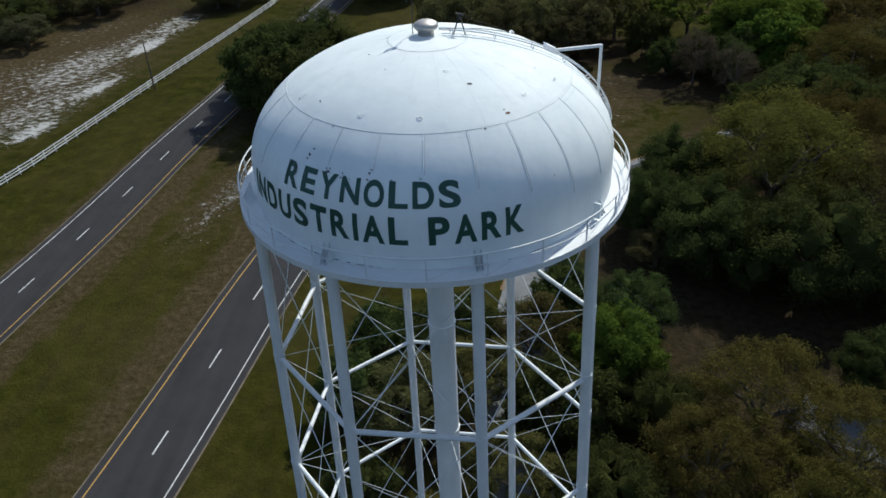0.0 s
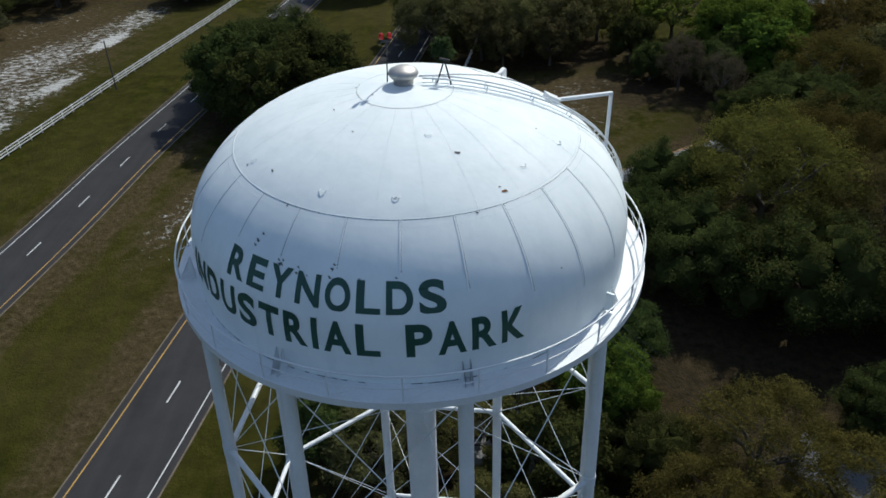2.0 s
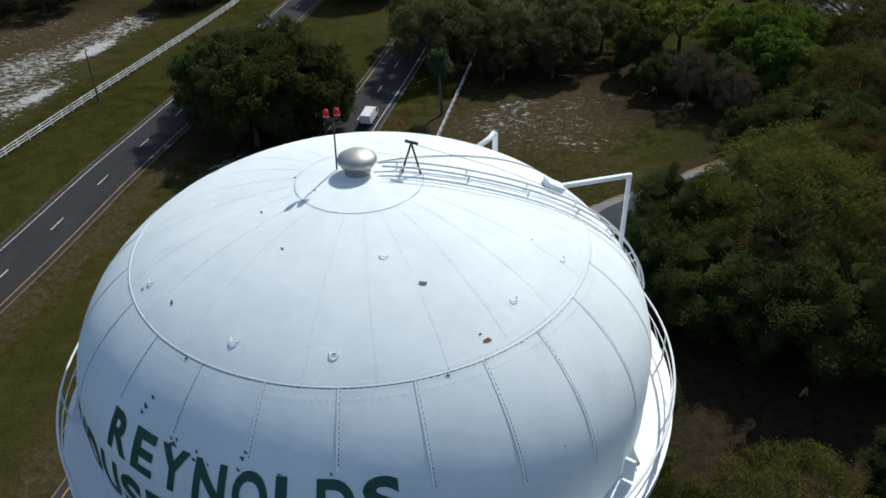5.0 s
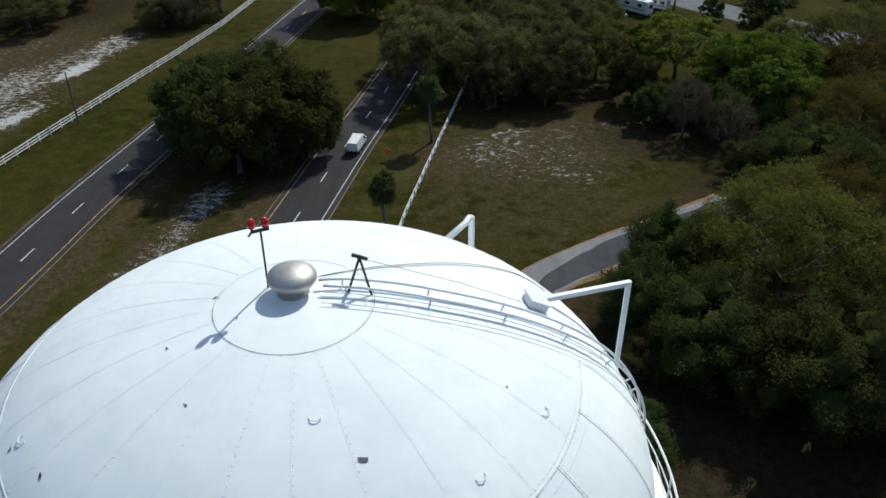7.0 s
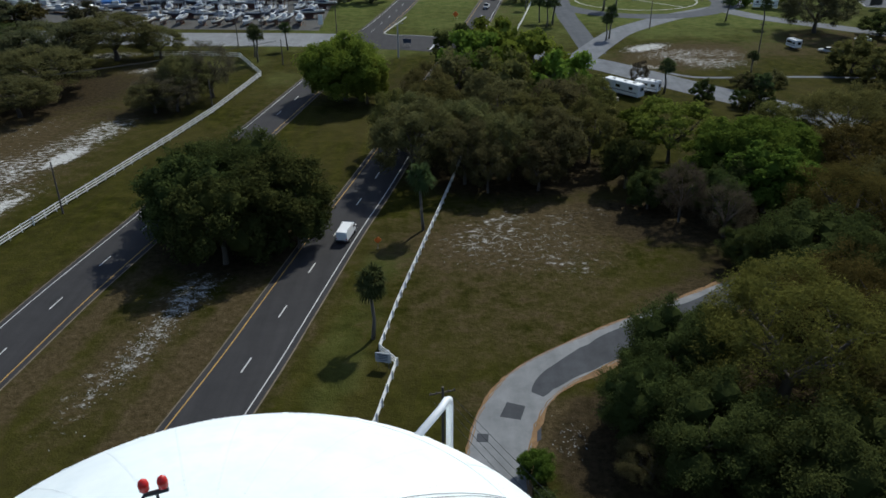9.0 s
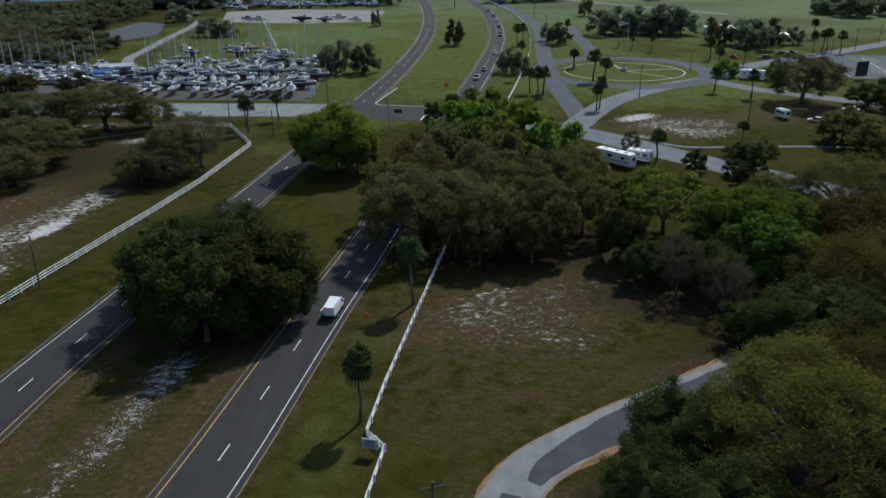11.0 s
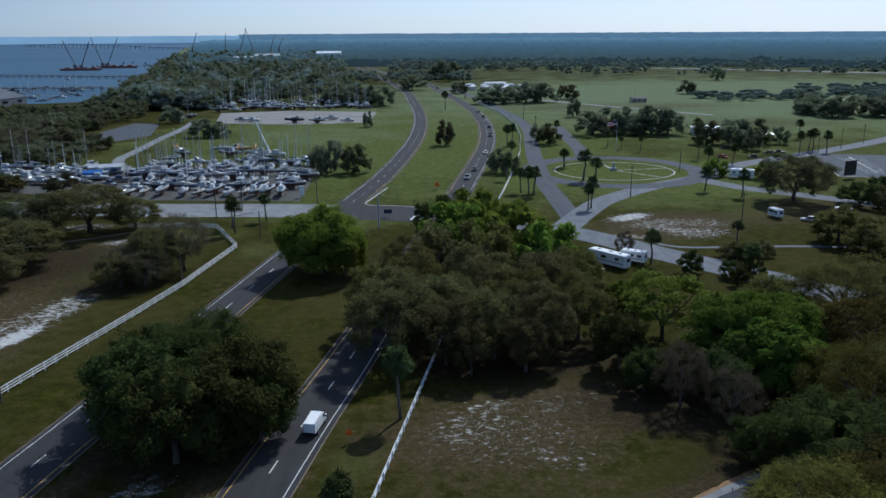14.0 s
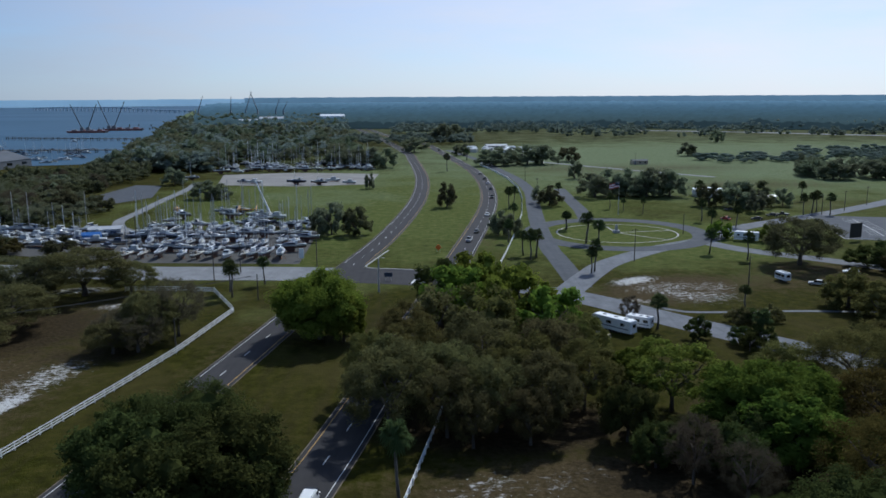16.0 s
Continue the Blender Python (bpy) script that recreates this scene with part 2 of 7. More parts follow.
M = {
    "tank": tank_paint(),
    "steel": plain("white_steel_paint", (0.74, 0.76, 0.77), 0.45, 0, 0.05, 0.6, 0.1),
    "green": plain("green_sign_paint", (0.014, 0.075, 0.055), 0.5, 0, 0.15, 1.5, 0.2),
    "galv": plain("galvanised_metal", (0.50, 0.48, 0.45), 0.52, 0.8, 0.1, 2.0, 0.2),
    "dark": plain("dark_iron", (0.035, 0.035, 0.038), 0.5, 0.3),
    "rust": plain("rust_stain", (0.20, 0.085, 0.03), 0.85, 0, 0.3, 12, 0.4),
    "tar": plain("dark_roofing", (0.085, 0.095, 0.11), 0.9, 0, 0.2, 0.1, 0.3),
    "grime": plain("dark_grime", (0.10, 0.105, 0.105), 0.8, 0, 0.3, 8, 0.4),
    "rivet_shade": plain("rivet_shade", (0.10, 0.12, 0.135), 0.8, 0, 0.3, 8, 0.4),
    "red": plain("red_lamp_glass", (0.55, 0.015, 0.012), 0.2, 0, 0.1),
    "ground": ground_material(),
    "asphalt": asphalt("road_asphalt", (0.028, 0.0272, 0.0288), (0.043, 0.0415, 0.043)),
    "grey_asphalt": asphalt("weathered_asphalt", (0.105, 0.112, 0.125), (0.160, 0.168, 0.182), 0.5),
    "pale_asphalt": asphalt("pale_concrete_road", (0.155, 0.160, 0.165), (0.225, 0.230, 0.235), 0.5),
    "loop_asphalt": asphalt("bluish_old_asphalt", (0.054, 0.060, 0.070), (0.080, 0.087, 0.098), 0.5),
    "patch_asphalt": asphalt("dark_patch_asphalt", (0.042, 0.045, 0.051), (0.064, 0.068, 0.076), 0.5),
    "white_line": plain("white_road_paint", (0.56, 0.56, 0.55), 0.7, 0, 0.2, 1.2, 0.35),
    "yellow_line": plain("yellow_road_paint", (0.46, 0.27, 0.06), 0.7, 0, 0.2, 1.2, 0.35),
    "leaf_litter": plain("orange_leaf_litter", (0.20, 0.115, 0.05), 0.95, 0, 0.4, 0.8, 0.5),
    "rubble": plain("pale_rubble", (0.42, 0.42, 0.41), 0.95, 0, 0.3, 2.0, 0.4),
    "shoulder": plain("sandy_shoulder", (0.15, 0.12, 0.085), 0.95, 0, 0.4, 0.8, 0.5),
    "fence": plain("white_fence_paint", (0.76, 0.76, 0.74), 0.6, 0, 0.08, 1.0, 0.2),
    "gravel": plain("dark_gravel", (0.062, 0.06, 0.055), 0.95, 0, 0.3, 0.15, 0.5),
    "hull_white": plain("dull_white_hull", (0.46, 0.48, 0.48), 0.45, 0, 0.25, 0.5, 0.3),
    "concrete": plain("concrete", (0.40, 0.39, 0.37), 0.9, 0, 0.15, 0.8, 0.3),
    "oak": leaf("dark_oak_leaves", (0.029, 0.041, 0.013), (0.094, 0.111, 0.034), 0.44),
    "bright": leaf("bright_green_leaves", (0.076, 0.118, 0.017), (0.220, 0.272, 0.046), 0.42),
    "olive": leaf("olive_spring_leaves", (0.057, 0.057, 0.019), (0.170, 0.154, 0.052), 0.44),
    "brown": leaf("brownish_spring_leaves", (0.067, 0.066, 0.027), (0.166, 0.155, 0.066), 0.52),
    # leaves for far woods and shore, with distance haze put into the colour
    "shore": leaf("hazy_shore_leaves", (0.100, 0.126, 0.078), (0.172, 0.195, 0.118), 0.6),
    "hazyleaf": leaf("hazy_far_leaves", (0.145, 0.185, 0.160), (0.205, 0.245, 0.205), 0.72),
    "shorebrown": leaf("hazy_brown_leaves", (0.098, 0.106, 0.062), (0.178, 0.178, 0.108), 0.6),
    "sandlot": plain("sandy_lot", (0.205, 0.195, 0.18), 0.95, 0, 0.16, 0.05, 0.3),
    # oak leaves again, paled grey-green to stand in for haze
    "moss": leaf("hazy_oak_leaves", (0.100, 0.122, 0.076), (0.230, 0.250, 0.156), 0.62),
    "leafgreen": leaf("mid_green_leaves", (0.046, 0.072, 0.011), (0.140, 0.182, 0.032), 0.44),
    "fresh": leaf("light_green_leaves", (0.080, 0.112, 0.018), (0.205, 0.250, 0.050), 0.5),
    "gold": leaf("yellow_olive_leaves", (0.050, 0.047, 0.013), (0.158, 0.137, 0.036), 0.38),
    "thicket": leaf("dull_spring_twigs", (0.064, 0.070, 0.034), (0.138, 0.134, 0.068), 0.52),
    "grey": leaf("grey_twigs", (0.062, 0.054, 0.034), (0.146, 0.128, 0.082), 0.4),
    "palm": leaf("palm_fronds", (0.026, 0.040, 0.014), (0.085, 0.105, 0.040)),
    "bark": bark("oak_bark", (0.045, 0.036, 0.028), (0.13, 0.11, 0.09)),
    "palmbark": bark("palm_bark", (0.07, 0.06, 0.05), (0.17, 0.15, 0.125)),
    "pole": bark("weathered_pole_wood", (0.055, 0.045, 0.036), (0.12, 0.10, 0.08)),
    "water": water_material(),
    "glass": glass_dark(),
    "rubber": plain("tyre_rubber", (0.015, 0.015, 0.016), 0.85),
    "chrome": plain("bright_metal", (0.55, 0.55, 0.56), 0.3, 0.9, 0.08),
    "gel": plain("white_gelcoat", (0.74, 0.75, 0.75), 0.35, 0, 0.06, 0.8, 0.1),
    "orange": plain("orange_sign", (0.75, 0.16, 0.02), 0.5, 0, 0.08),
}
for nm, c in (("navy", (0.028, 0.045, 0.085)), ("blue_tarp", (0.03, 0.13, 0.38)), ("tan", (0.36, 0.30, 0.22)), ("silver", (0.42, 0.43, 0.44)),
              ("black", (0.014, 0.014, 0.016)), ("red_paint", (0.38, 0.02, 0.02)), ("grey_paint", (0.16, 0.17, 0.18)), ("yellow_paint", (0.62, 0.30, 0.02)),
              ("antifoul", (0.10, 0.05, 0.045)), ("cream", (0.58, 0.55, 0.47)), ("barge_red", (0.17, 0.055, 0.045)), ("pale_blue", (0.26, 0.33, 0.40))):
    M[nm] = plain(nm + "_paint" if "paint" not in nm else nm, c, 0.4, 0, 0.1, 0.8, 0.15)


# distance haze painted as a blue base colour with a matching glow
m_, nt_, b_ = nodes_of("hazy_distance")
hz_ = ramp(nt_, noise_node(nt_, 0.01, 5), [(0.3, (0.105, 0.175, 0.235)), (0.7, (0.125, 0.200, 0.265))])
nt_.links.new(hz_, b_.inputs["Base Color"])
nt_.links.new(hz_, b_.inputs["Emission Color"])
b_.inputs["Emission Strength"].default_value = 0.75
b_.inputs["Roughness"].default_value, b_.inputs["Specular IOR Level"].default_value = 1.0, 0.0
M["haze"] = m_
# far shore: paler haze, again in both colour and glow
m_, nt_, b_ = nodes_of("hazy_far_shore")
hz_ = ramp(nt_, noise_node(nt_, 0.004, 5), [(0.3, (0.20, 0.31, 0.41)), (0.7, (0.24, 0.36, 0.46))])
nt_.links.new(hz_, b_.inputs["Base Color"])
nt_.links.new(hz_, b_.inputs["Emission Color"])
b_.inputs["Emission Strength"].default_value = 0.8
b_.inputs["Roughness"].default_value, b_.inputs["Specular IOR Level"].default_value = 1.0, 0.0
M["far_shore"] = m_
# haze painted into colour and emission, bluer and paler as far grows
m_, nt_, b_ = nodes_of("far_forest_haze")
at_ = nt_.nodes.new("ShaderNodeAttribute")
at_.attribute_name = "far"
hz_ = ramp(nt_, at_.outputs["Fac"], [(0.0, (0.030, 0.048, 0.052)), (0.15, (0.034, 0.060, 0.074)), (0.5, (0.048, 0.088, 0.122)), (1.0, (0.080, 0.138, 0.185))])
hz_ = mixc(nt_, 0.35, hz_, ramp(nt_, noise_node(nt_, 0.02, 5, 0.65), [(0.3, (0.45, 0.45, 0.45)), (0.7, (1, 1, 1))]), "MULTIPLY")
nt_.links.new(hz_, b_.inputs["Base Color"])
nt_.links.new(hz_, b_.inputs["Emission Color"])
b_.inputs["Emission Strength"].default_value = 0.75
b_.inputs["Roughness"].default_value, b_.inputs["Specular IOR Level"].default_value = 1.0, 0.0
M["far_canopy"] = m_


# ---- mesh helpers ----
class Shape:
    """Collects vertices and faces for one mesh."""

    def __init__(self):
        self.v, self.f = [], []

    def put(self, verts, faces):
        o = len(self.v)
        self.v += [tuple(p) for p in verts]
        self.f += [tuple(i + o for i in f) for f in faces]
        return self

    def box(self, c, s, turn=None, taper=1.0):
        """A box at c of size s; its top may be narrower; turn is a rotation matrix."""
        vs = []
        for z in (-0.5, 0.5):
            k = taper if z > 0 else 1.0
            vs += [Vector((x * s[0] * k, y * s[1] * k, z * s[2])) for x, y in ((-.5, -.5), (.5, -.5), (.5, .5), (-.5, .5))]
        if turn is not None:
            vs = [turn @ p for p in vs]
        return self.put([p + Vector(c) for p in vs], [(3, 2, 1, 0), (4, 5, 6, 7), (0, 1, 5, 4), (1, 2, 6, 5), (2, 3, 7, 6), (3, 0, 4, 7)])

    def tube(self, pts, radii, seg=8, cap=True):
        pts = [Vector(p) for p in pts]
        if isinstance(radii, (int, float)):
            radii = [radii] * len(pts)
        vs, n = [], len(pts)
        for i, p in enumerate(pts):
            d = (pts[min(i + 1, n - 1)] - pts[max(i - 1, 0)]).normalized()
            a = d.cross(Vector((0, 0, 1)) if abs(d.z) < 0.9 else Vector((0, 1, 0))).normalized()
            b = d.cross(a)
            vs += [p + (a * math.cos(k * math.tau / seg) + b * math.sin(k * math.tau / seg)) * radii[i] for k in range(seg)]
        fs = [(i * seg + k, i * seg + (k + 1) % seg, (i + 1) * seg + (k + 1) % seg, (i + 1) * seg + k) for i in range(n - 1) for k in range(seg)]
        if cap:
            fs += [tuple(range(seg))[::-1], tuple((n - 1) * seg + k for k in range(seg))]
        return self.put(vs, fs)

    def lathe(self, profile, seg=64, c=(0, 0)):
        """A surface of revolution from (radius, z) pairs."""
        vs = [(c[0] + r * math.cos(k * math.tau / seg), c[1] + r * math.sin(k * math.tau / seg), z) for r, z in profile for k in range(seg)]
        fs = [(i * seg + k, i * seg + (k + 1) % seg, (i + 1) * seg + (k + 1) % seg, (i + 1) * seg + k) for i in range(len(profile) - 1) for k in range(seg)]
        return self.put(vs, fs)

    def loft(self, rings, cap=True):
        """Joins closed rings of equally many points."""
        n = len(rings[0])
        vs = [p for r in rings for p in r]
        fs = [(i * n + k, i * n + (k + 1) % n, (i + 1) * n + (k + 1) % n, (i + 1) * n + k) for i in range(len(rings) - 1) for k in range(n)]
        if cap:
            fs += [tuple(range(n))[::-1], tuple((len(rings) - 1) * n + k for k in range(n))]
        return self.put(vs, fs)

    def mesh(self, name, material, smooth=False):
        me = bpy.data.meshes.new(name)
        me.from_pydata(self.v, [], self.f)
        me.materials.append(material)
        if smooth:
            me.shade_smooth()
        me.update()
        return me


def part(name, shape, material, parent=None, label="", smooth=False, at=None):
    """Links a Shape (or a mesh) as one object, under a thing or a part."""
    me = shape if isinstance(shape, bpy.types.Mesh) else shape.mesh(name, material, smooth)
    ob = new(name, me)
    if at is not None:
        ob.matrix_basis = at
    ob.parent = parent
    if label:
        tagged(ob, label)
    return ob


def thing(name, m, label, category, group="", kind=""):
    ob = new(name)
    ob.empty_display_size = 0.2
    ob.matrix_basis = m
    return tagged(ob, label, category, group, kind)


def structure(name, shape, material, label, category, smooth=False):
    return tagged(part(name, shape, material, None, "", smooth), label, category, kind="structure")


def smooth_line(pts, step=3.0):
    """A Catmull-Rom line through plan points, with points about every step metres."""
    p = [Vector((*q, 0)) if len(q) == 2 else Vector(q) for q in pts]
    p = [p[0] * 2 - p[1]] + p + [p[-1] * 2 - p[-2]]
    out = []
    for i in range(1, len(p) - 2):
        n = max(1, int((p[i + 1] - p[i]).length / step))
        for k in range(n):
            t = k / n
            out.append(0.5 * ((2 * p[i]) + (p[i + 1] - p[i - 1]) * t + (2 * p[i - 1] - 5 * p[i] + 4 * p[i + 1] - p[i + 2]) * t * t
                              + (3 * p[i] - p[i - 1] - 3 * p[i + 1] + p[i + 2]) * t ** 3))
    return out + [p[-2]]


def side(line, i):
    d = (line[min(i + 1, len(line) - 1)] - line[max(i - 1, 0)]).normalized()
    return Vector((d.y, -d.x, 0))


def ribbon(shape, line, a, b, z, z0=None):
    """A strip along a line, from a to b metres to its right, at height z, with sides down to z0."""
    n = len(line)
    vs = []
    for i, p in enumerate(line):
        s = side(line, i)
        vs += [p + s * a + Vector((0, 0, z)), p + s * b + Vector((0, 0, z))]
    fs = [(2 * i, 2 * i + 1, 2 * i + 3, 2 * i + 2) for i in range(n - 1)]
    if z0 is not None:
        lo = [v + Vector((0, 0, z0 - z)) for v in vs]
        m = len(vs)
        vs += lo
        for i in range(n - 1):
            fs += [(2 * i, 2 * i + 2, m + 2 * i + 2, m + 2 * i), (2 * i + 3, 2 * i + 1, m + 2 * i + 1, m + 2 * i + 3)]
    return shape.put(vs, fs)


def dashes(shape, line, off, z, dash=3.05, gap=9.14, width=0.085, start=0.0):
    acc, nxt = [0.0], start
    for i in range(1, len(line)):
        acc.append(acc[-1] + (line[i] - line[i - 1]).length)

    def at(s):
        for i in range(1, len(line)):
            if acc[i] >= s:
                k = (s - acc[i - 1]) / max(1e-6, acc[i] - acc[i - 1])
                return line[i - 1].lerp(line[i], k), side(line, i)
        return line[-1], side(line, len(line) - 1)
    while nxt + dash < acc[-1]:
        (p, s), (q, u) = at(nxt), at(nxt + dash)
        h = Vector((0, 0, z))
        shape.put([p + s * (off - width) + h, p + s * (off + width) + h, q + u * (off + width) + h, q + u * (off - width) + h], [(0, 1, 2, 3)])
        nxt += dash + gap

# ---- ground: one sheet to the horizon, with weights for sand, dry grass, leaf litter, greener grass and field haze ----
# x, y, half length, half width, heading in degrees, weight
SAND_WEST = [
    (-77, 150, 17, 6, 76, 0.66), (-82, 142, 19, 9, 78, 0.68), (-84, 164, 21, 10, 75, 0.72), (-77, 182, 15, 7, 76, 0.62), (-75, 152, 8, 2.5, 70, 1.0),
    (-78, 132, 7, 3, 70, 1.0), (-95, 150, 30, 16, 75, 0.52), (-92, 190, 20, 8, 70, 0.4), (-35, 112, 13, 3.2, 78, 0.56), (-38, 102, 9, 2.8, 78, 0.48),
    (-33, 124, 9, 4, 80, 0.66), (-98, 262, 12, 5, 10, 0.66), (-74, 177, 8, 2.6, 76, 1.2), (-73, 192, 14, 6, 80, 0.72), (-80, 245, 9, 4, 20, 0.75),
]
SAND_EAST = [
    (8, 141, 10, 7, 40, 0.53), (11, 147.5, 5, 3, 20, 0.62), (19.5, 133, 7, 4, -20, 0.50), (14, 138, 16, 11, 10, 0.4), (61, 270, 10, 4.5, 35, 1.0),
    (68, 262, 15, 7, 20, 0.64), (76, 251, 13, 8, 15, 0.64), (56, 247, 8, 3.5, -20, 0.66), (80, 262, 11, 8, 0, 0.58), (70, 254, 12, 5, -30, 0.7),
    (104, 640, 20, 5, 5, 0.6), (150, 800, 40, 5, 10, 0.85), (44, 291, 5, 2, 70, 0.6), (46, 82, 5, 4, 20, 0.45), (24, 150, 8, 4, 10, 0.45),
    (66, 815, 26, 10, 0, 0.8),
]
SAND_FAR = [
    (20, 147, 6, 3, 50, 0.5),
]
SAND = SAND_WEST + SAND_EAST + SAND_FAR
# x, y, half length, half width, heading in degrees, weight
DRY_WEST = [
    (-95, 165, 60, 26, 80, 0.85), (-30.5, 95, 62, 3.2, 81, 0.86), (-46.5, 100, 62, 2.6, 81, 0.84), (-36, 112, 22, 6, 80, 0.7), (-57.5, 105, 60, 1.6, 81, 0.6),
    (-16, 110, 40, 1.2, 81, 0.55), (-84, 235, 30, 14, 60, 0.6), (-70, 285, 40, 6, 0, 0.5), (-33, 60, 40, 5, 80, 0.5), (-52, 80, 60, 2.5, 81, 0.45),
    (-45, 200, 60, 3, 81, 0.35),
]
DRY_EAST = [
    (12, 140, 24, 15, 10, 0.78), (25, 148, 14, 9, 0, 0.95), (12, 124, 26, 22, 30, 0.5), (70, 260, 26, 15, 25, 0.95), (100, 268, 20, 14, 0, 0.55),
    (120, 280, 24, 20, 10, 0.65), (34, 124, 10, 3, 35, 0.85), (6, 101, 5, 3, 60, 0.6), (15.5, 96, 6, 4, 60, 1.2), (140, 620, 120, 60, 5, 0.52),
    (180, 505, 80, 16, 5, 0.6), (120, 590, 60, 14, 8, 0.55), (240, 690, 90, 10, 3, 0.6), (20, 345, 8, 40, 8, 0.45), (200, 430, 60, 40, 5, 0.4),
]
DRY = DRY_WEST + DRY_EAST
# dark brown floor, mostly where trees and thickets stand
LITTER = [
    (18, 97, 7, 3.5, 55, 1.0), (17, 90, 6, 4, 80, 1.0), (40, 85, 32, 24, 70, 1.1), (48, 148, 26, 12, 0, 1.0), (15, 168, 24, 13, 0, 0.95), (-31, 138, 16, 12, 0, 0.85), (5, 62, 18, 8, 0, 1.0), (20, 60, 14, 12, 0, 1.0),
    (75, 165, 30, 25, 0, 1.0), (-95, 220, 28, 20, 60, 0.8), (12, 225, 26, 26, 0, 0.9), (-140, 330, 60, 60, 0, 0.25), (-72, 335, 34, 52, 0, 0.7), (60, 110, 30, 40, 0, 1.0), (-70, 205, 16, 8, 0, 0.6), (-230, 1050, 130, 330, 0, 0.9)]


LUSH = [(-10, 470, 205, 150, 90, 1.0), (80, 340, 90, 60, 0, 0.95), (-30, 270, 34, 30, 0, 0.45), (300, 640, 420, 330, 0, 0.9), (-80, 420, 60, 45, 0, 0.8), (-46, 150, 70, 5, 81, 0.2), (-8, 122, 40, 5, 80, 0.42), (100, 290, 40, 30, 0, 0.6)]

# where the ground colour is paled for haze, same columns
FIELD_HAZE = [(600, 3050, 2900, 1850, 0, 1.0), (330, 720, 420, 260, 0, 1.0), (120, 520, 90, 70, 0, 0.6), (-60, 470, 60, 50, 0, 0.5), (10, 560, 60, 160, 90, 0.5)]


def axis(lo, hi, fine, reach):
    a = list(np.arange(lo, hi + 0.01, fine))
    s, x, left, right = fine, lo, [], []
    while x > -reach:
        s *= 1.28
        x -= s
        left.append(max(x, -reach))
    s, x = fine, hi
    while x < reach:
        s *= 1.28
        x += s
        right.append(min(x, reach))
    return np.array(left[::-1] + a + right)


def ground_sheet():
    xs, ys = axis(-130, 150, 1.6, 4800), axis(30, 340, 1.6, 4800)
    X, Y = np.meshgrid(xs, ys)
    n, m = len(xs), len(ys)
    co = np.stack([X, Y, np.zeros_like(X)], -1).reshape(-1, 3)
    idx = np.arange(n * m).reshape(m, n)
    faces = np.stack([idx[:-1, :-1], idx[:-1, 1:], idx[1:, 1:], idx[1:, :-1]], -1).reshape(-1, 4)
    me = bpy.data.meshes.new("ground")
    me.from_pydata(co.tolist(), [], faces.tolist())
    for name, blobs in (("sand", SAND), ("dry", DRY), ("litter", LITTER), ("lush", LUSH), ("field_haze", FIELD_HAZE)):
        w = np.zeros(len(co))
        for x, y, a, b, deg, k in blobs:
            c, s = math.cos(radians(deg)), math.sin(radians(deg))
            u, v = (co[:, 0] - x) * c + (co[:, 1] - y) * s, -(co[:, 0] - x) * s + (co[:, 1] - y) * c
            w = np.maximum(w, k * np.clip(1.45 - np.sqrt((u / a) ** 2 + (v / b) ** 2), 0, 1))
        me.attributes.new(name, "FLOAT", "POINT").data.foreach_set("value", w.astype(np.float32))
    me.materials.append(M["ground"])
    me.update()
    return tagged(new("ground", me), "mown grass with dry brown and white sandy patches", "ground", kind="structure")


ground_sheet()

# ---- roads ----
ROAD_LEFT = smooth_line([(-84, -80), (-70, 0), (-59.9, 60), (-53.6, 97.5), (-50.6, 121.2), (-48.7, 133.4), (-46.8, 145), (-39.2, 193), (-32.6, 236), (-25.4, 286), (-22.9, 302),
                         (-17.1, 341), (-11.1, 398.8), (-7.1, 461.5), (-6.6, 535.5), (-10.1, 610), (-18.3, 711), (-26, 790), (-62, 1000), (-140, 1400)])
ROAD_RIGHT = smooth_line([(-52, -80), (-39.5, 0), (-30.0, 56), (-25.8, 84), (-21.6, 106.6), (-19.6, 118.8), (-15.8, 142), (-10.4, 172), (4, 262), (12.5, 318), (21.2, 377), (28.0, 431), (31.6, 488),
                          (31.7, 546), (28.5, 612), (20.6, 684), (6.6, 792), (-12.1, 930), (-48, 1040), (-125, 1400)])
CROSS = smooth_line([(-260, 297), (-170, 291), (-92, 284.6), (-50, 283), (-24, 280), (0, 275), (25, 263), (42, 251), (60, 229.5), (72, 216), (86, 200), (110, 170)])
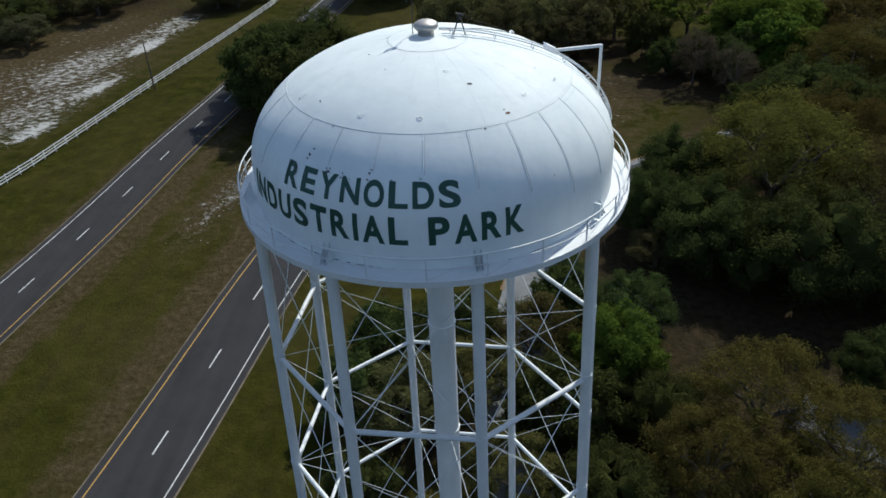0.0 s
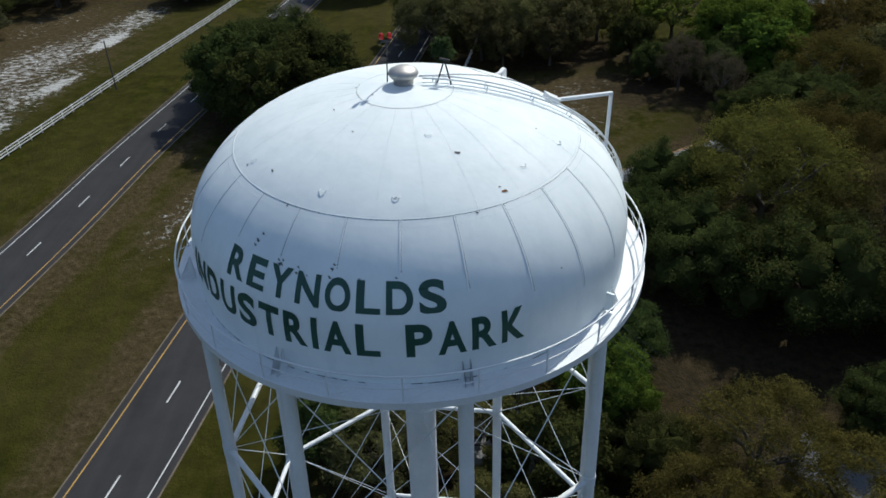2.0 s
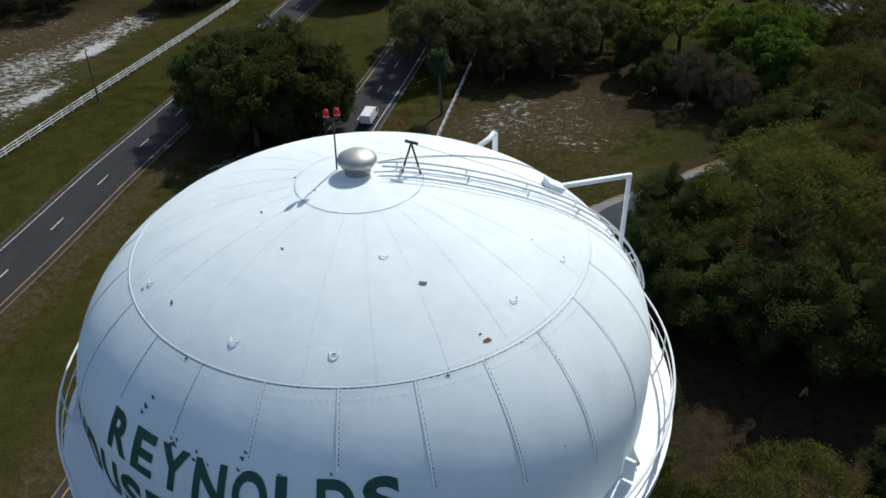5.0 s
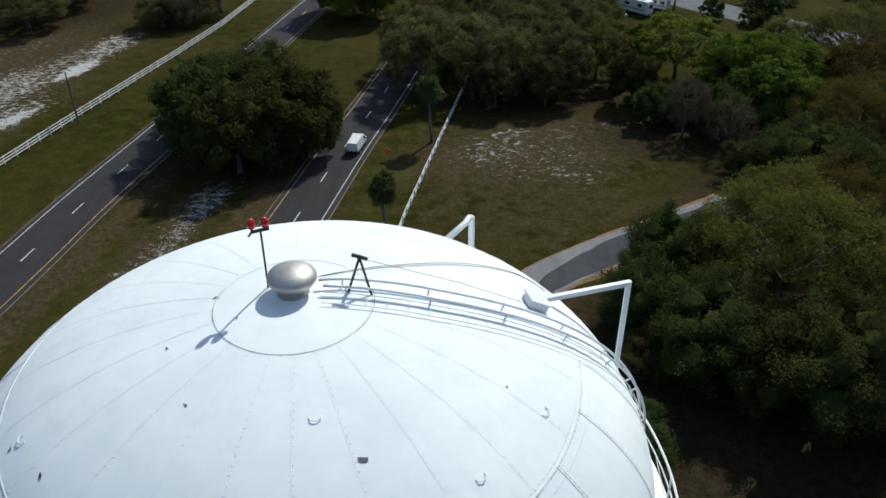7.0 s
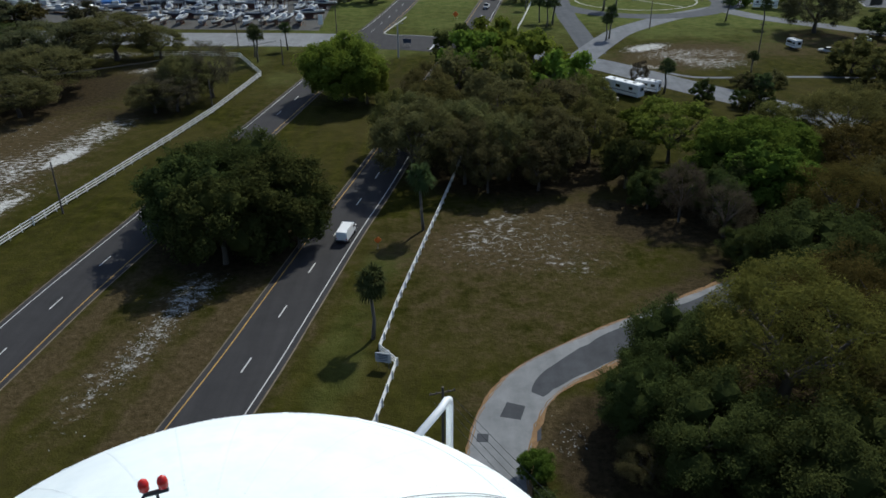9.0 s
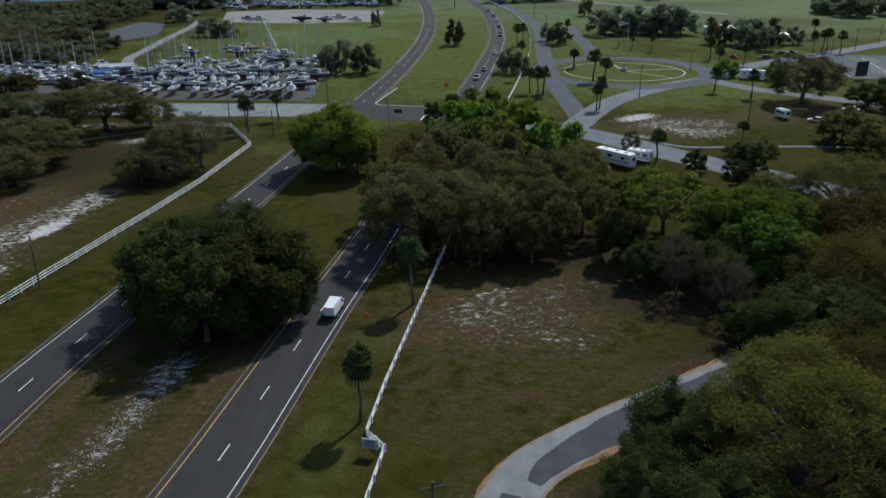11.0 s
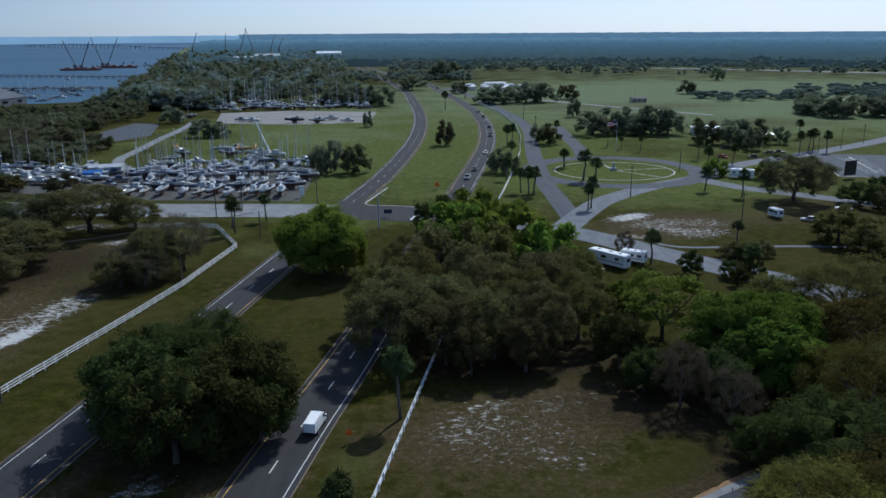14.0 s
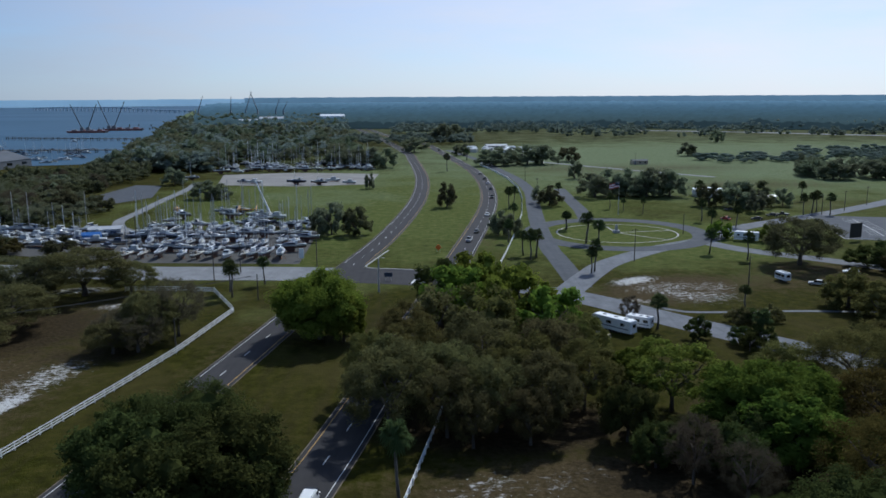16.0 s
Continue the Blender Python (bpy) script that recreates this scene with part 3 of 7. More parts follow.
for nm, line in (("road_west", ROAD_LEFT), ("road_east", ROAD_RIGHT)):
    s = Shape()
    ribbon(s, line, -4.6, 4.6, 0.012, -0.2)
    structure("shoulder", s, M["shoulder"], "narrow sandy shoulder along the asphalt road", "shoulder")
    structure(nm, ribbon(Shape(), line, -4.4, 4.4, 0.045, -0.2), M["asphalt"], "dark grey two-lane asphalt carriageway with painted lines", "road")
    # edge lines stop at the junction
    for off, mat_name, label in ((-3.62, "white_line" if line is ROAD_LEFT else "yellow_line", "edge"), (3.62, "yellow_line" if line is ROAD_LEFT else "white_line", "edge")):
        s = Shape()
        for seg in ([p for p in line if p.y < 262], [p for p in line if p.y > 294]):
            ribbon(s, seg, off - 0.065, off + 0.065, 0.052)
        structure("lane_marking", s, M[mat_name], ("solid yellow" if "yellow" in mat_name else "solid white") + " edge line painted on the asphalt", "road marking")
    s = Shape()
    near = [p for p in line if p.y < 258]
    # phase of the dashes from one dash that is seen
    ref = Vector((-50.75, 119.6, 0)) if line is ROAD_LEFT else Vector((-19.8, 117.5, 0))
    acc = 0.0
    best, where = 1e9, 0.0
    for i in range(1, len(near)):
        for k in range(12):
            q = near[i - 1].lerp(near[i], k / 12)
            if (q - ref).length < best:
                best, where = (q - ref).length, acc + (near[i] - near[i - 1]).length * k / 12
        acc += (near[i] - near[i - 1]).length
    dashes(s, near, 0, 0.052, start=where % 12.19)
    dashes(s, [p for p in line if p.y > 292], 0, 0.052)
    structure("lane_marking", s, M["white_line"], "dashed white lane line painted on the asphalt", "road marking")

structure("road_cross", ribbon(Shape(), [p for p in CROSS if p.x < -24], -9.0, 8.8, 0.034, -0.2), M["pale_asphalt"], "pale concrete side road past the boatyard", "road")
s = ribbon(Shape(), [p for p in CROSS if -26 < p.x < 22], -8.4, 8.2, 0.03, -0.2)
ribbon(s, [p for p in CROSS if p.x > 20], -5.6, 5.4, 0.028, -0.2)
structure("road_cross", s, M["grey_asphalt"], "pale grey side road crossing the divided highway", "road")
s = Shape()
ribbon(s, [p for p in CROSS if -30 < p.x < 2], -10.2, 10.2, 0.0485)
structure("junction", s, M["asphalt"], "dark asphalt junction where the side road crosses", "road")
s = Shape()
ribbon(s, [p for p in CROSS if -95 < p.x < -28], 9.5, 9.95, 0.14, -0.1)
structure("kerb", s, M["concrete"], "pale concrete kerb along the side road", "kerb")
# kerbed tip of the median north of the junction
tip = smooth_line([(-14.2, 318), (-18.6, 298), (-19.8, 291.5), (-17.2, 288.6), (-10, 287.6), (-2.0, 285.8), (1.2, 288)], 1.5)
structure("kerb", ribbon(Shape(), tip, -0.22, 0.22, 0.16, -0.1), M["concrete"], "pale concrete kerb round the median tip", "kerb")
s = Shape()
s.box((-3.6, 271.6, 0.06), (0.6, 7.0, 0.012), Matrix.Rotation(radians(-12), 3, "Z"))
structure("lane_marking", s, M["white_line"], "white stop bar painted on the side road", "road marking")

DRIVE = smooth_line([(4, 40), (5, 70), (7.0, 84), (8.1, 93), (9.6, 98.6), (13.4, 104.6), (22, 111.2), (31.2, 117.1), (41.2, 123.4), (50, 129.0), (60, 139)], 1.5)
structure("driveway", ribbon(Shape(), DRIVE, -3.5, 2.8, 0.03, -0.1), M["pale_asphalt"], "weathered pale driveway curving across the grass", "road")
s, rnd = Shape(), random.Random(31)
lane = [p for p in smooth_line([(p.x, p.y) for p in DRIVE], 0.9) if p.y > 102.2]
row = []
for i, p in enumerate(lane):          # the newer asphalt starts at one side and widens
    a, k = side(lane, i), min(1.0, i / 11)
    row += [p + a * (0.4 - 2.6 * k ** 0.7 + rnd.uniform(-0.12, 0.12)), p + a * (1.9 + 0.8 * k + rnd.uniform(-0.1, 0.1))]
s.put([(q.x, q.y, 0.037) for q in row], [(k, k + 1, k + 3, k + 2) for k in range(0, len(row) - 2, 2)])
s.put([(8.0, 97.8, 0.036), (10.2, 97.3, 0.036), (10.9, 99.6, 0.036), (8.9, 100.3, 0.036)], [(0, 1, 2, 3)])
s.put([(5.4, 93.8, 0.036), (6.6, 93.7, 0.036), (6.7, 95.0, 0.036), (5.5, 95.1, 0.036)], [(0, 1, 2, 3)])
s.put([(11.6, 93.8, 0.036), (12.1, 94.2, 0.036), (12.3, 96.2, 0.036), (11.8, 95.4, 0.036)], [(0, 1, 2, 3)])
structure("patch", s, M["patch_asphalt"], "darker asphalt patches laid on the pale driveway", "road")
s = Shape()
rnd = random.Random(12)
edge = smooth_line([(p.x, p.y) for p in DRIVE if p.y > 82], 0.6)
for sgn, inner in ((-1, 3.3), (1, 2.6)):      # ragged strips of fallen leaves along both edges
    w, row = 0.5, []
    for i, p in enumerate(edge):
        w = min(1.3, max(0.35, w + rnd.uniform(-0.16, 0.16)))
        a = side(edge, i) * sgn
        row += [p + a * (inner + rnd.uniform(-0.12, 0.12)), p + a * (inner + w)]
    s.put([(q.x, q.y, 0.034 if k % 2 == 0 else 0.016) for k, q in enumerate(row)], [(k, k + 1, k + 3, k + 2) for k in range(0, len(row) - 2, 2)])
structure("verge", s, M["leaf_litter"], "orange-brown leaf litter along the driveway", "shoulder")
structure("pavement", ribbon(Shape(), smooth_line([(31, 63.5), (40, 57.5), (56, 46), (70, 36)]), -2.8, 2.8, 0.03, -0.1), M["grey_asphalt"], "grey side pavement beside the woods", "road")

# pale broken stones lying in the bare streaks
rng_ = np.random.default_rng(9)
rub = Shape()
for cx, cy, a, b, deg, n in ((-35, 112, 13, 2.0, 79, 420), (-33, 123, 6, 2.4, 79, 120), (12, 139, 11, 7, 10, 160), (15.6, 94.5, 3.5, 1.6, 70, 70)):
    for k in range(n):
        u, v = rng_.normal() * a * 0.5, rng_.normal() * b * 0.5
        c, s_ = math.cos(radians(deg)), math.sin(radians(deg))
        w = rng_.uniform(0.03, 0.10)
        o = Vector((cx + u * c - v * s_, cy + u * s_ + v * c, w * 0.2))
        d = [Vector((math.cos(j * 1.2566 + k) * w * rng_.uniform(0.6, 1.3), math.sin(j * 1.2566 + k) * w * rng_.uniform(0.6, 1.3), 0)) for j in range(5)]
        rub.put([o + e for e in d] + [o + e * 0.5 + Vector((0, 0, w * 0.5)) for e in d], [(j, (j + 1) % 5, 5 + (j + 1) % 5, 5 + j) for j in range(5)] + [(5, 6, 7, 8, 9)])
tagged(part("rubble", rub, M["rubble"]), "pale broken stones scattered in the dry grass", "rubble", kind="stuff")

# roundabout-like oval and the roads that meet there
OVAL = (74.0, 351.0)
FRONTAGE = smooth_line([(44, 262), (43.5, 300), (43.2, 322), (45.6, 372), (49.9, 425.7), (55.0, 487), (54.4, 548), (47.8, 611), (40.2, 678), (32, 736), (12, 830)])
structure("road_frontage", ribbon(Shape(), FRONTAGE, -3.5, 3.5, 0.03, -0.1), M["loop_asphalt"], "weathered grey frontage road", "road")
EAST_ROAD = smooth_line([(40, 258), (50, 279), (60, 296), (81, 318), (101, 333), (112, 343), (124, 359), (148, 377), (185, 402), (231, 438), (300, 500)])
structure("road_east_side", ribbon(Shape(), EAST_ROAD, -4.2, 4.2, 0.036, -0.1), M["grey_asphalt"], "pale concrete road towards the buildings", "road")
s = Shape()
loop = [Vector((OVAL[0] + 32.8 * math.cos(k * math.tau / 64), OVAL[1] + 33 * math.sin(k * math.tau / 64), 0)) for k in range(65)]
ribbon(s, loop, -4.2, 4.2, 0.042)
ribbon(s, smooth_line([(68, 384), (70.5, 410), (71.5, 440), (73.5, 500)]), -3.4, 3.4, 0.024)
structure("road_loop", s, M["loop_asphalt"], "grey asphalt loop round an oval lawn", "road")
s = Shape()
ring = [Vector((OVAL[0] + 23.5 * math.cos(k * math.tau / 64), OVAL[1] + 21 * math.sin(k * math.tau / 64), 0)) for k in range(65)]
ribbon(s, ring, -0.28, 0.28, 0.03)
ribbon(s, smooth_line([(74, 352), (73, 366), (72.5, 371)]), -0.35, 0.35, 0.03)
ribbon(s, smooth_line([(74, 352), (84, 341), (89, 336)]), -0.28, 0.28, 0.03)
ribbon(s, smooth_line([(74, 352), (86, 354), (96, 356)]), -0.28, 0.28, 0.03)
structure("path", s, M["concrete"], "pale concrete path round the oval lawn", "path")
structure("road_south", ribbon(Shape(), smooth_line([(101, 333), (107, 321), (114, 312), (129, 299), (146, 282), (160, 262)]), -4, 4, 0.03, -0.1), M["grey_asphalt"], "grey service road beside the oaks", "road")
structure("track", ribbon(Shape(), smooth_line([(60, 241), (66, 236), (80, 235.6), (96, 236), (122, 234)]), -0.8, 0.8, 0.02, -0.1), M["grey_asphalt"], "narrow grey path across the grass", "road")
# boatyard lanes and paved lots
structure("lot", Shape().put([(-133, 529, 0.03), (-82, 519, 0.03), (-39, 529, 0.03), (-38, 594, 0.03), (-100, 606, 0.03), (-146, 592, 0.03)], [(0, 1, 2, 3, 4, 5)]), M["sandlot"], "pale paved lot of the boatyard", "paving")
structure("lot", Shape().put([(-106, 300, 0.02), (-42, 296, 0.02), (-45, 360, 0.02), (-114, 366, 0.02)], [(0, 1, 2, 3)]), M["gravel"], "grey gravel boatyard under the parked boats", "paving")
structure("lot", Shape().put([(-176, 322, 0.022), (-106, 302, 0.022), (-114, 360, 0.022), (-178, 366, 0.022)], [(0, 1, 2, 3)]), M["gravel"], "grey gravel yard with stored boats", "paving")
structure("track", ribbon(Shape(), smooth_line([(-110, 352), (-128, 368), (-137, 388), (-138.5, 411), (-142, 456), (-144.6, 507), (-150, 545)]), -2.5, 2.5, 0.03), M["pale_asphalt"], "pale sandy track through the boatyard", "road")
structure("lot", Shape().put([(-187, 452, 0.022), (-162, 448, 0.022), (-152, 470, 0.022), (-166, 526, 0.022), (-184, 532, 0.022)], [(0, 1, 2, 3, 4)]), M["loop_asphalt"], "grey paved yard among the trees", "paving")
structure("runway", ribbon(Shape(), smooth_line([(300, 1240), (434, 1165), (573, 1056), (900, 840)]), -12, 12, 0.05), M["pale_asphalt"], "pale distant runway across the fields", "paving")
structure("track", ribbon(Shape(), smooth_line([(60, 720), (120, 640), (185, 560)]), -3, 3, 0.03), M["pale_asphalt"], "pale lane across the field", "road")

# ---- river ----
s = Shape()
shore = [(-4700, -200), (-520, 420), (-440, 560), (-380, 648), (-268, 690), (-300, 800), (-352, 1000), (-440, 1300), (-560, 1750), (-760, 2450), (-960, 3200), (-1150, 4300), (-1300, 4760), (-4760, 4760), (-4760, 300)]
s.put([(x, y, 0.25) for x, y in shore], [tuple(range(len(shore)))[::-1]])
river = structure("water", s, M["water"], "blue river water reaching to the horizon", "water")

structure("pond", Shape().put([(14, 1225, 0.2), (52, 1230, 0.2), (66, 1270, 0.2), (10, 1275, 0.2)], [(0, 1, 2, 3)]), M["water"], "bright pond among far trees", "water")

# ---- the water tower ----
TX, TY = -0.75, 39.3
TR, TZ, TH = 7.85, 39.95, 4.70      # radius and height of the equator, rise of the roof
tower = thing("water_tower", pose(TX, TY, 0), "tall white steel water tower with green lettering and a railed walkway", "water tower")


def skin(th, z, out=0.0):
    """A point on the tank at the angle th and height z, out metres outside."""
    lift = max(0.0, z - TZ)
    r = TR * math.sqrt(max(0.0, 1 - (lift / TH) ** 2))
    nrm = Vector((r / TR ** 2, 0, lift / TH ** 2)).normalized()
    q = Vector((r, 0, z)) + nrm * out
    return Vector((q.x * math.cos(th), q.x * math.sin(th), q.z))


def roof(r, th, out=0.0):
    z = TZ + TH * math.sqrt(max(0.0, 1 - (r / TR) ** 2))
    return skin(th, z, out)


prof = [(0.6, 34.3), (1.8, 34.45), (3.2, 34.85), (4.6, 35.5), (5.8, 36.3), (6.7, 37.0), (7.4, 37.75), (7.72, 38.15), (TR, 38.5), (TR, 39.0)] + [(TR * math.cos(a), TZ + TH * math.sin(a)) for a in np.linspace(0, math.pi / 2 - 0.002, 48)]
part("tank", Shape().lathe(prof, 144), M["tank"], tower, "white painted steel tank, faintly streaked", True)
RING_R, INNER_R = 5.94, 1.62
ring_z = TZ + TH * math.sqrt(1 - (RING_R / TR) ** 2)


def strip(fn, n, half, lift):
    """A raised lap seam along fn(t), half its width."""
    s = Shape()
    pts = [fn(k / n) for k in range(n + 1)]
    for i in range(n):
        (p, u), (q, w) = pts[i], pts[i + 1]
        nrm = u.cross(q - p).normalized()
        if nrm.dot(Vector((p.x, p.y, p.z - TZ + 1))) < 0:
            nrm = -nrm
        up = nrm * lift
        s.put([p - u * half, p - u * half * 0.8 + up, p + u * half * 0.8 + up, p + u * half, q - w * half, q - w * half * 0.8 + up, q + w * half * 0.8 + up, q + w * half],
              [(0, 1, 5, 4), (1, 2, 6, 5), (2, 3, 7, 6)])
    return s


def rivet(s, p, nrm, r=0.021):
    a = nrm.cross(Vector((0.3, 0.2, 0.9))).normalized()
    b = nrm.cross(a)
    ring_pts = [p + (a * math.cos(k * math.tau / 5) + b * math.sin(k * math.tau / 5)) * r for k in range(5)]
    s.put(ring_pts + [p + nrm * r * 0.8], [(k, (k + 1) % 5, 5) for k in range(5)])


def outward(p):
    return Vector((p.x / TR ** 2, p.y / TR ** 2, (p.z - TZ) / TH ** 2)).normalized()


rv, pocks = Shape(), Shape()
tang = lambda th: Vector((-math.sin(th), math.cos(th), 0))
for k in range(24):
    th = radians(-88.8 + 15 * k)           # shell seams, below the roof ring
    z1 = (41.9, 41.4, 40.9, 40.2, 40.2, 40.3)[k % 6] if k < 6 else 41.9 if k < 6 or k > 20 else 41.0
    part("seam", strip(lambda t: (skin(th, ring_z + (z1 - ring_z) * t, 0.002), tang(th)), 12, 0.030, 0.009), M["tank"], tower)
    for j in range(int((ring_z - z1) / 0.075)):
        p = skin(th, ring_z - 0.05 - j * 0.075, 0.006)
        rivet(rv, p, outward(p), 0.019)
        e = 0.030 / TR     # a dark pock beside each rivet, its shade painted on
        pocks.put([skin(th + d, ring_z - 0.05 - j * 0.075 + h, 0.0045) for d, h in ((e, -0.024), (e * 1.75, -0.024), (e * 1.75, 0.024), (e, 0.024))], [(0, 1, 2, 3)])
    th2 = th + radians(7.5)                # roof seams, between the two rings
    part("seam", strip(lambda t: (roof(INNER_R + (RING_R - INNER_R) * t, th2, 0.002), tang(th2)), 16, 0.011, 0.0010), M["tank"], tower)
    for j in range(26):
        p = roof(1.75 + j * 0.165, th2 + 0.035 / (1.75 + j * 0.165), 0.003)
        rivet(rv, p, outward(p), 0.015)
for rr, half in ((RING_R, 0.015), (INNER_R, 0.011)):
    part("seam", strip(lambda t: (roof(rr, t * math.tau, 0.002), Vector((math.cos(t * math.tau), math.sin(t * math.tau), -0.6 if rr > 3 else -0.1)).normalized()), 144, half, 0.007), M["tank"], tower)
for rr, n in ((RING_R - 0.06, 250), (RING_R + 0.2, 250), (INNER_R - 0.03, 70)):
    for k in range(n):
        p = roof(rr, k * math.tau / n, 0.008)
        rivet(rv, p, outward(p), 0.015)
tagged(part("dirt_line", pocks, M["rivet_shade"], tower, "dark pocks painted as rivet shade along the shell seams"), kind="stuff")
tagged(part("rivets", rv, M["tank"], tower), kind="stuff")
# broken dark line along the roof ring, chips, rust spots and welded lugs
gr = Shape()
rnd = random.Random(4)
for k in range(120):
    th = -3.2 + k * 0.027
    a, w = rnd.uniform(0.012, 0.027), rnd.uniform(0.004, 0.010)
    gr.put([roof(RING_R + e, th + d, 0.02) for e, d in ((0.024, -a / 2), (0.024 + w, -a / 3), (0.024 + w, a / 3), (0.024, a / 2))], [(0, 1, 2, 3)])
for k in range(60):
    th, a, w = -3.4 + k * 0.062, 0.056, rnd.uniform(0.006, 0.012)
    gr.put([roof(INNER_R + e, th + d, 0.014) for e, d in ((0.016, -a / 2), (0.016 + w, -a / 2), (0.016 + w, a / 2), (0.016, a / 2))], [(0, 1, 2, 3)])
tagged(part("dirt_line", gr, M["grime"], tower, "broken dark line along the roof seam"), kind="stuff")


def blot(r, th, size, material, label, n=9, drip=0.0):
    s = Shape()
    p = roof(r, radians(th), 0.012) if r > 0 else skin(radians(th), -r, 0.012)
    nrm = outward(p)
    a = nrm.cross(Vector((0, 0, 1))).normalized()
    b = nrm.cross(a)
    q = [p + (a * math.cos(k * math.tau / n) + b * math.sin(k * math.tau / n)) * size * rnd.uniform(0.3, 1.3) * (1.5 if k % 4 == 0 else 0.8) for k in range(n)]
    s.put(q, [tuple(range(n))])
    part("stain", s, material, tower, label)


for r, th, size, mt in ((4.07, -63.8, 0.09, "grime"), (5.66, -55.9, 0.10, "rust"), (5.5, -56.5, 0.05, "grime"), (5.36, -90.1, 0.05, "grime"), (5.34, -137.8, 0.08, "grime"), (3.1, -118.7, 0.05, "grime"),
                        (-42.1, -126.5, 0.10, "grime"), (-42.3, -125.8, 0.05, "grime"), (-41.95, -104.5, 0.08, "grime"), (-42.05, -104.0, 0.05, "grime"), (-41.9, -117.5, 0.06, "grime"),
                        (-41.7, -113.2, 0.045, "grime"), (-41.8, -98.0, 0.045, "grime"), (-41.85, -89.6, 0.04, "grime"), (2.6, -150, 0.05, "grime"), (1.7, 175, 0.05, "grime"), (1.2, -150, 0.04, "grime"),
                        (5.7, -150, 0.07, "grime"), (4.6, -20, 0.04, "grime"), (-41.2, -50, 0.035, "grime"), (6.0, -67, 0.06, "grime"), (6.01, -123, 0.07, "grime"), (-41.88, -118.6, 0.05, "grime"), (-41.75, -104.9, 0.06, "grime"), (-41.62, -104.3, 0.07, "grime"), (-42.0, -126.9, 0.06, "grime"),
                        (-41.8, -117.9, 0.09, "grime"), (-41.84, -113.0, 0.05, "grime"), (-41.7, -110.5, 0.05, "grime")):
    blot(r, th, size * 0.8, M[mt], "rust-brown stain" if mt == "rust" else "dark chip in the paint")
for r, th in ((5.3, -90), (5.33, -114.2), (3.08, -73.6), (5.17, -43.2), (5.4, -150), (5.35, -20)):
    s = Shape()
    p = roof(r, radians(th), 0.0)
    nrm, a = outward(p), tang(radians(th))
    b = nrm.cross(a)
    s.tube([p + a * 0.11 + nrm * 0.01, p + a * 0.09 - b * 0.08 + nrm * 0.03, p - b * 0.11 + nrm * 0.04, p - a * 0.09 - b * 0.08 + nrm * 0.03, p - a * 0.11 + nrm * 0.01], 0.012, 5)
    part("lug", s, M["tank"], tower, "small welded lifting lug")


def letter_mesh(ch):
    cu = bpy.data.curves.new("letter", "FONT")
    cu.body, cu.size, cu.offset, cu.resolution_u = ch, 1.0, 0.034, 6
    tmp = bpy.data.objects.new("letter", cu)
    scene.collection.objects.link(tmp)
    deps = bpy.context.evaluated_depsgraph_get()
    me = bpy.data.meshes.new_from_object(tmp.evaluated_get(deps))
    bpy.data.objects.remove(tmp)
    return me


def word(text, th0, th1, z_top, z_bot):
    """Letters wrapped round the tank between two angles, each a part; spacing even with the letters' widths."""
    metas = []
    for ch in text:
        if ch == " ":
            metas.append((None, 0, 0.5))
            continue
        me = letter_mesh(ch)
        # block letters of nearly even width
        xs = [v.co.x for v in me.vertices]
        want = {"I": 0.155, "L": 0.54, "E": 0.54, "A": 0.66, "Y": 0.62}.get(ch, 0.60)
        for v in me.vertices:
            v.co.x = (v.co.x - min(xs)) * want / (max(xs) - min(xs))
        xs = [v.co.x for v in me.vertices]
        metas.append((me, min(xs), max(xs) - min(xs)))
    gap = 0.125
    total = sum(m[2] for m in metas) + gap * (len(metas) - 1)
    top = max(v.co.y for m in metas if m[0] for v in m[0].vertices)
    x = 0.0
    for me, x0, w in metas:
        if me is not None:
            bm = bmesh.new()
            bm.from_mesh(me)
            bmesh.ops.triangulate(bm, faces=bm.faces[:])
            bmesh.ops.subdivide_edges(bm, edges=[e for e in bm.edges if e.calc_length() > 0.25], cuts=2, use_grid_fill=False)
            bmesh.ops.triangulate(bm, faces=bm.faces[:])
            for v in bm.verts:
                u, h = (x + v.co.x - x0) / total, max(-0.03, min(1.03, v.co.y / top))
                v.co = skin(radians(th0 + (th1 - th0) * u), z_bot + (z_top - z_bot) * h, 0.014)
            bm.to_mesh(me)
            bm.free()
            me.materials.clear()
            me.materials.append(M["green"])
            part("letter", me, None, tower, "dark green painted letter")
        x += w + gap


word("REYNOLDS", -133.7, -78.9, 41.79, 40.95)
word("INDUSTRIAL", -152.5, -93.5, 40.63, 39.54)
word("PARK", -88.0, -61.5, 40.64, 39.53)

# walkway round the tank
WZ, WR = 38.42, 8.64
s = Shape().lathe([(7.35, WZ), (WR, WZ), (WR, WZ - 0.26), (WR - 0.1, WZ - 0.26), (WR - 0.1, WZ - 0.08), (7.35, WZ - 0.08), (7.35, WZ)], 120)
part("walkway", s, M["steel"], tower, "white steel walkway ring with a deep edge girder", False)
g = Shape()
for k in range(46):
    th = radians(-165 + k * 3.1 + rnd.uniform(-1, 1))
    if rnd.random() < 0.65:
        a = rnd.uniform(0.01, 0.05)
        g.put([(7.857 * math.cos(th + d), 7.857 * math.sin(th + d), WZ + h) for d, h in ((0, 0.012), (a, 0.012), (a, 0.04), (0, 0.03))], [(0, 1, 2, 3)])
tagged(part("dirt_line", g, M["grime"], tower, "broken dark line where the tank meets the walkway"), kind="stuff")
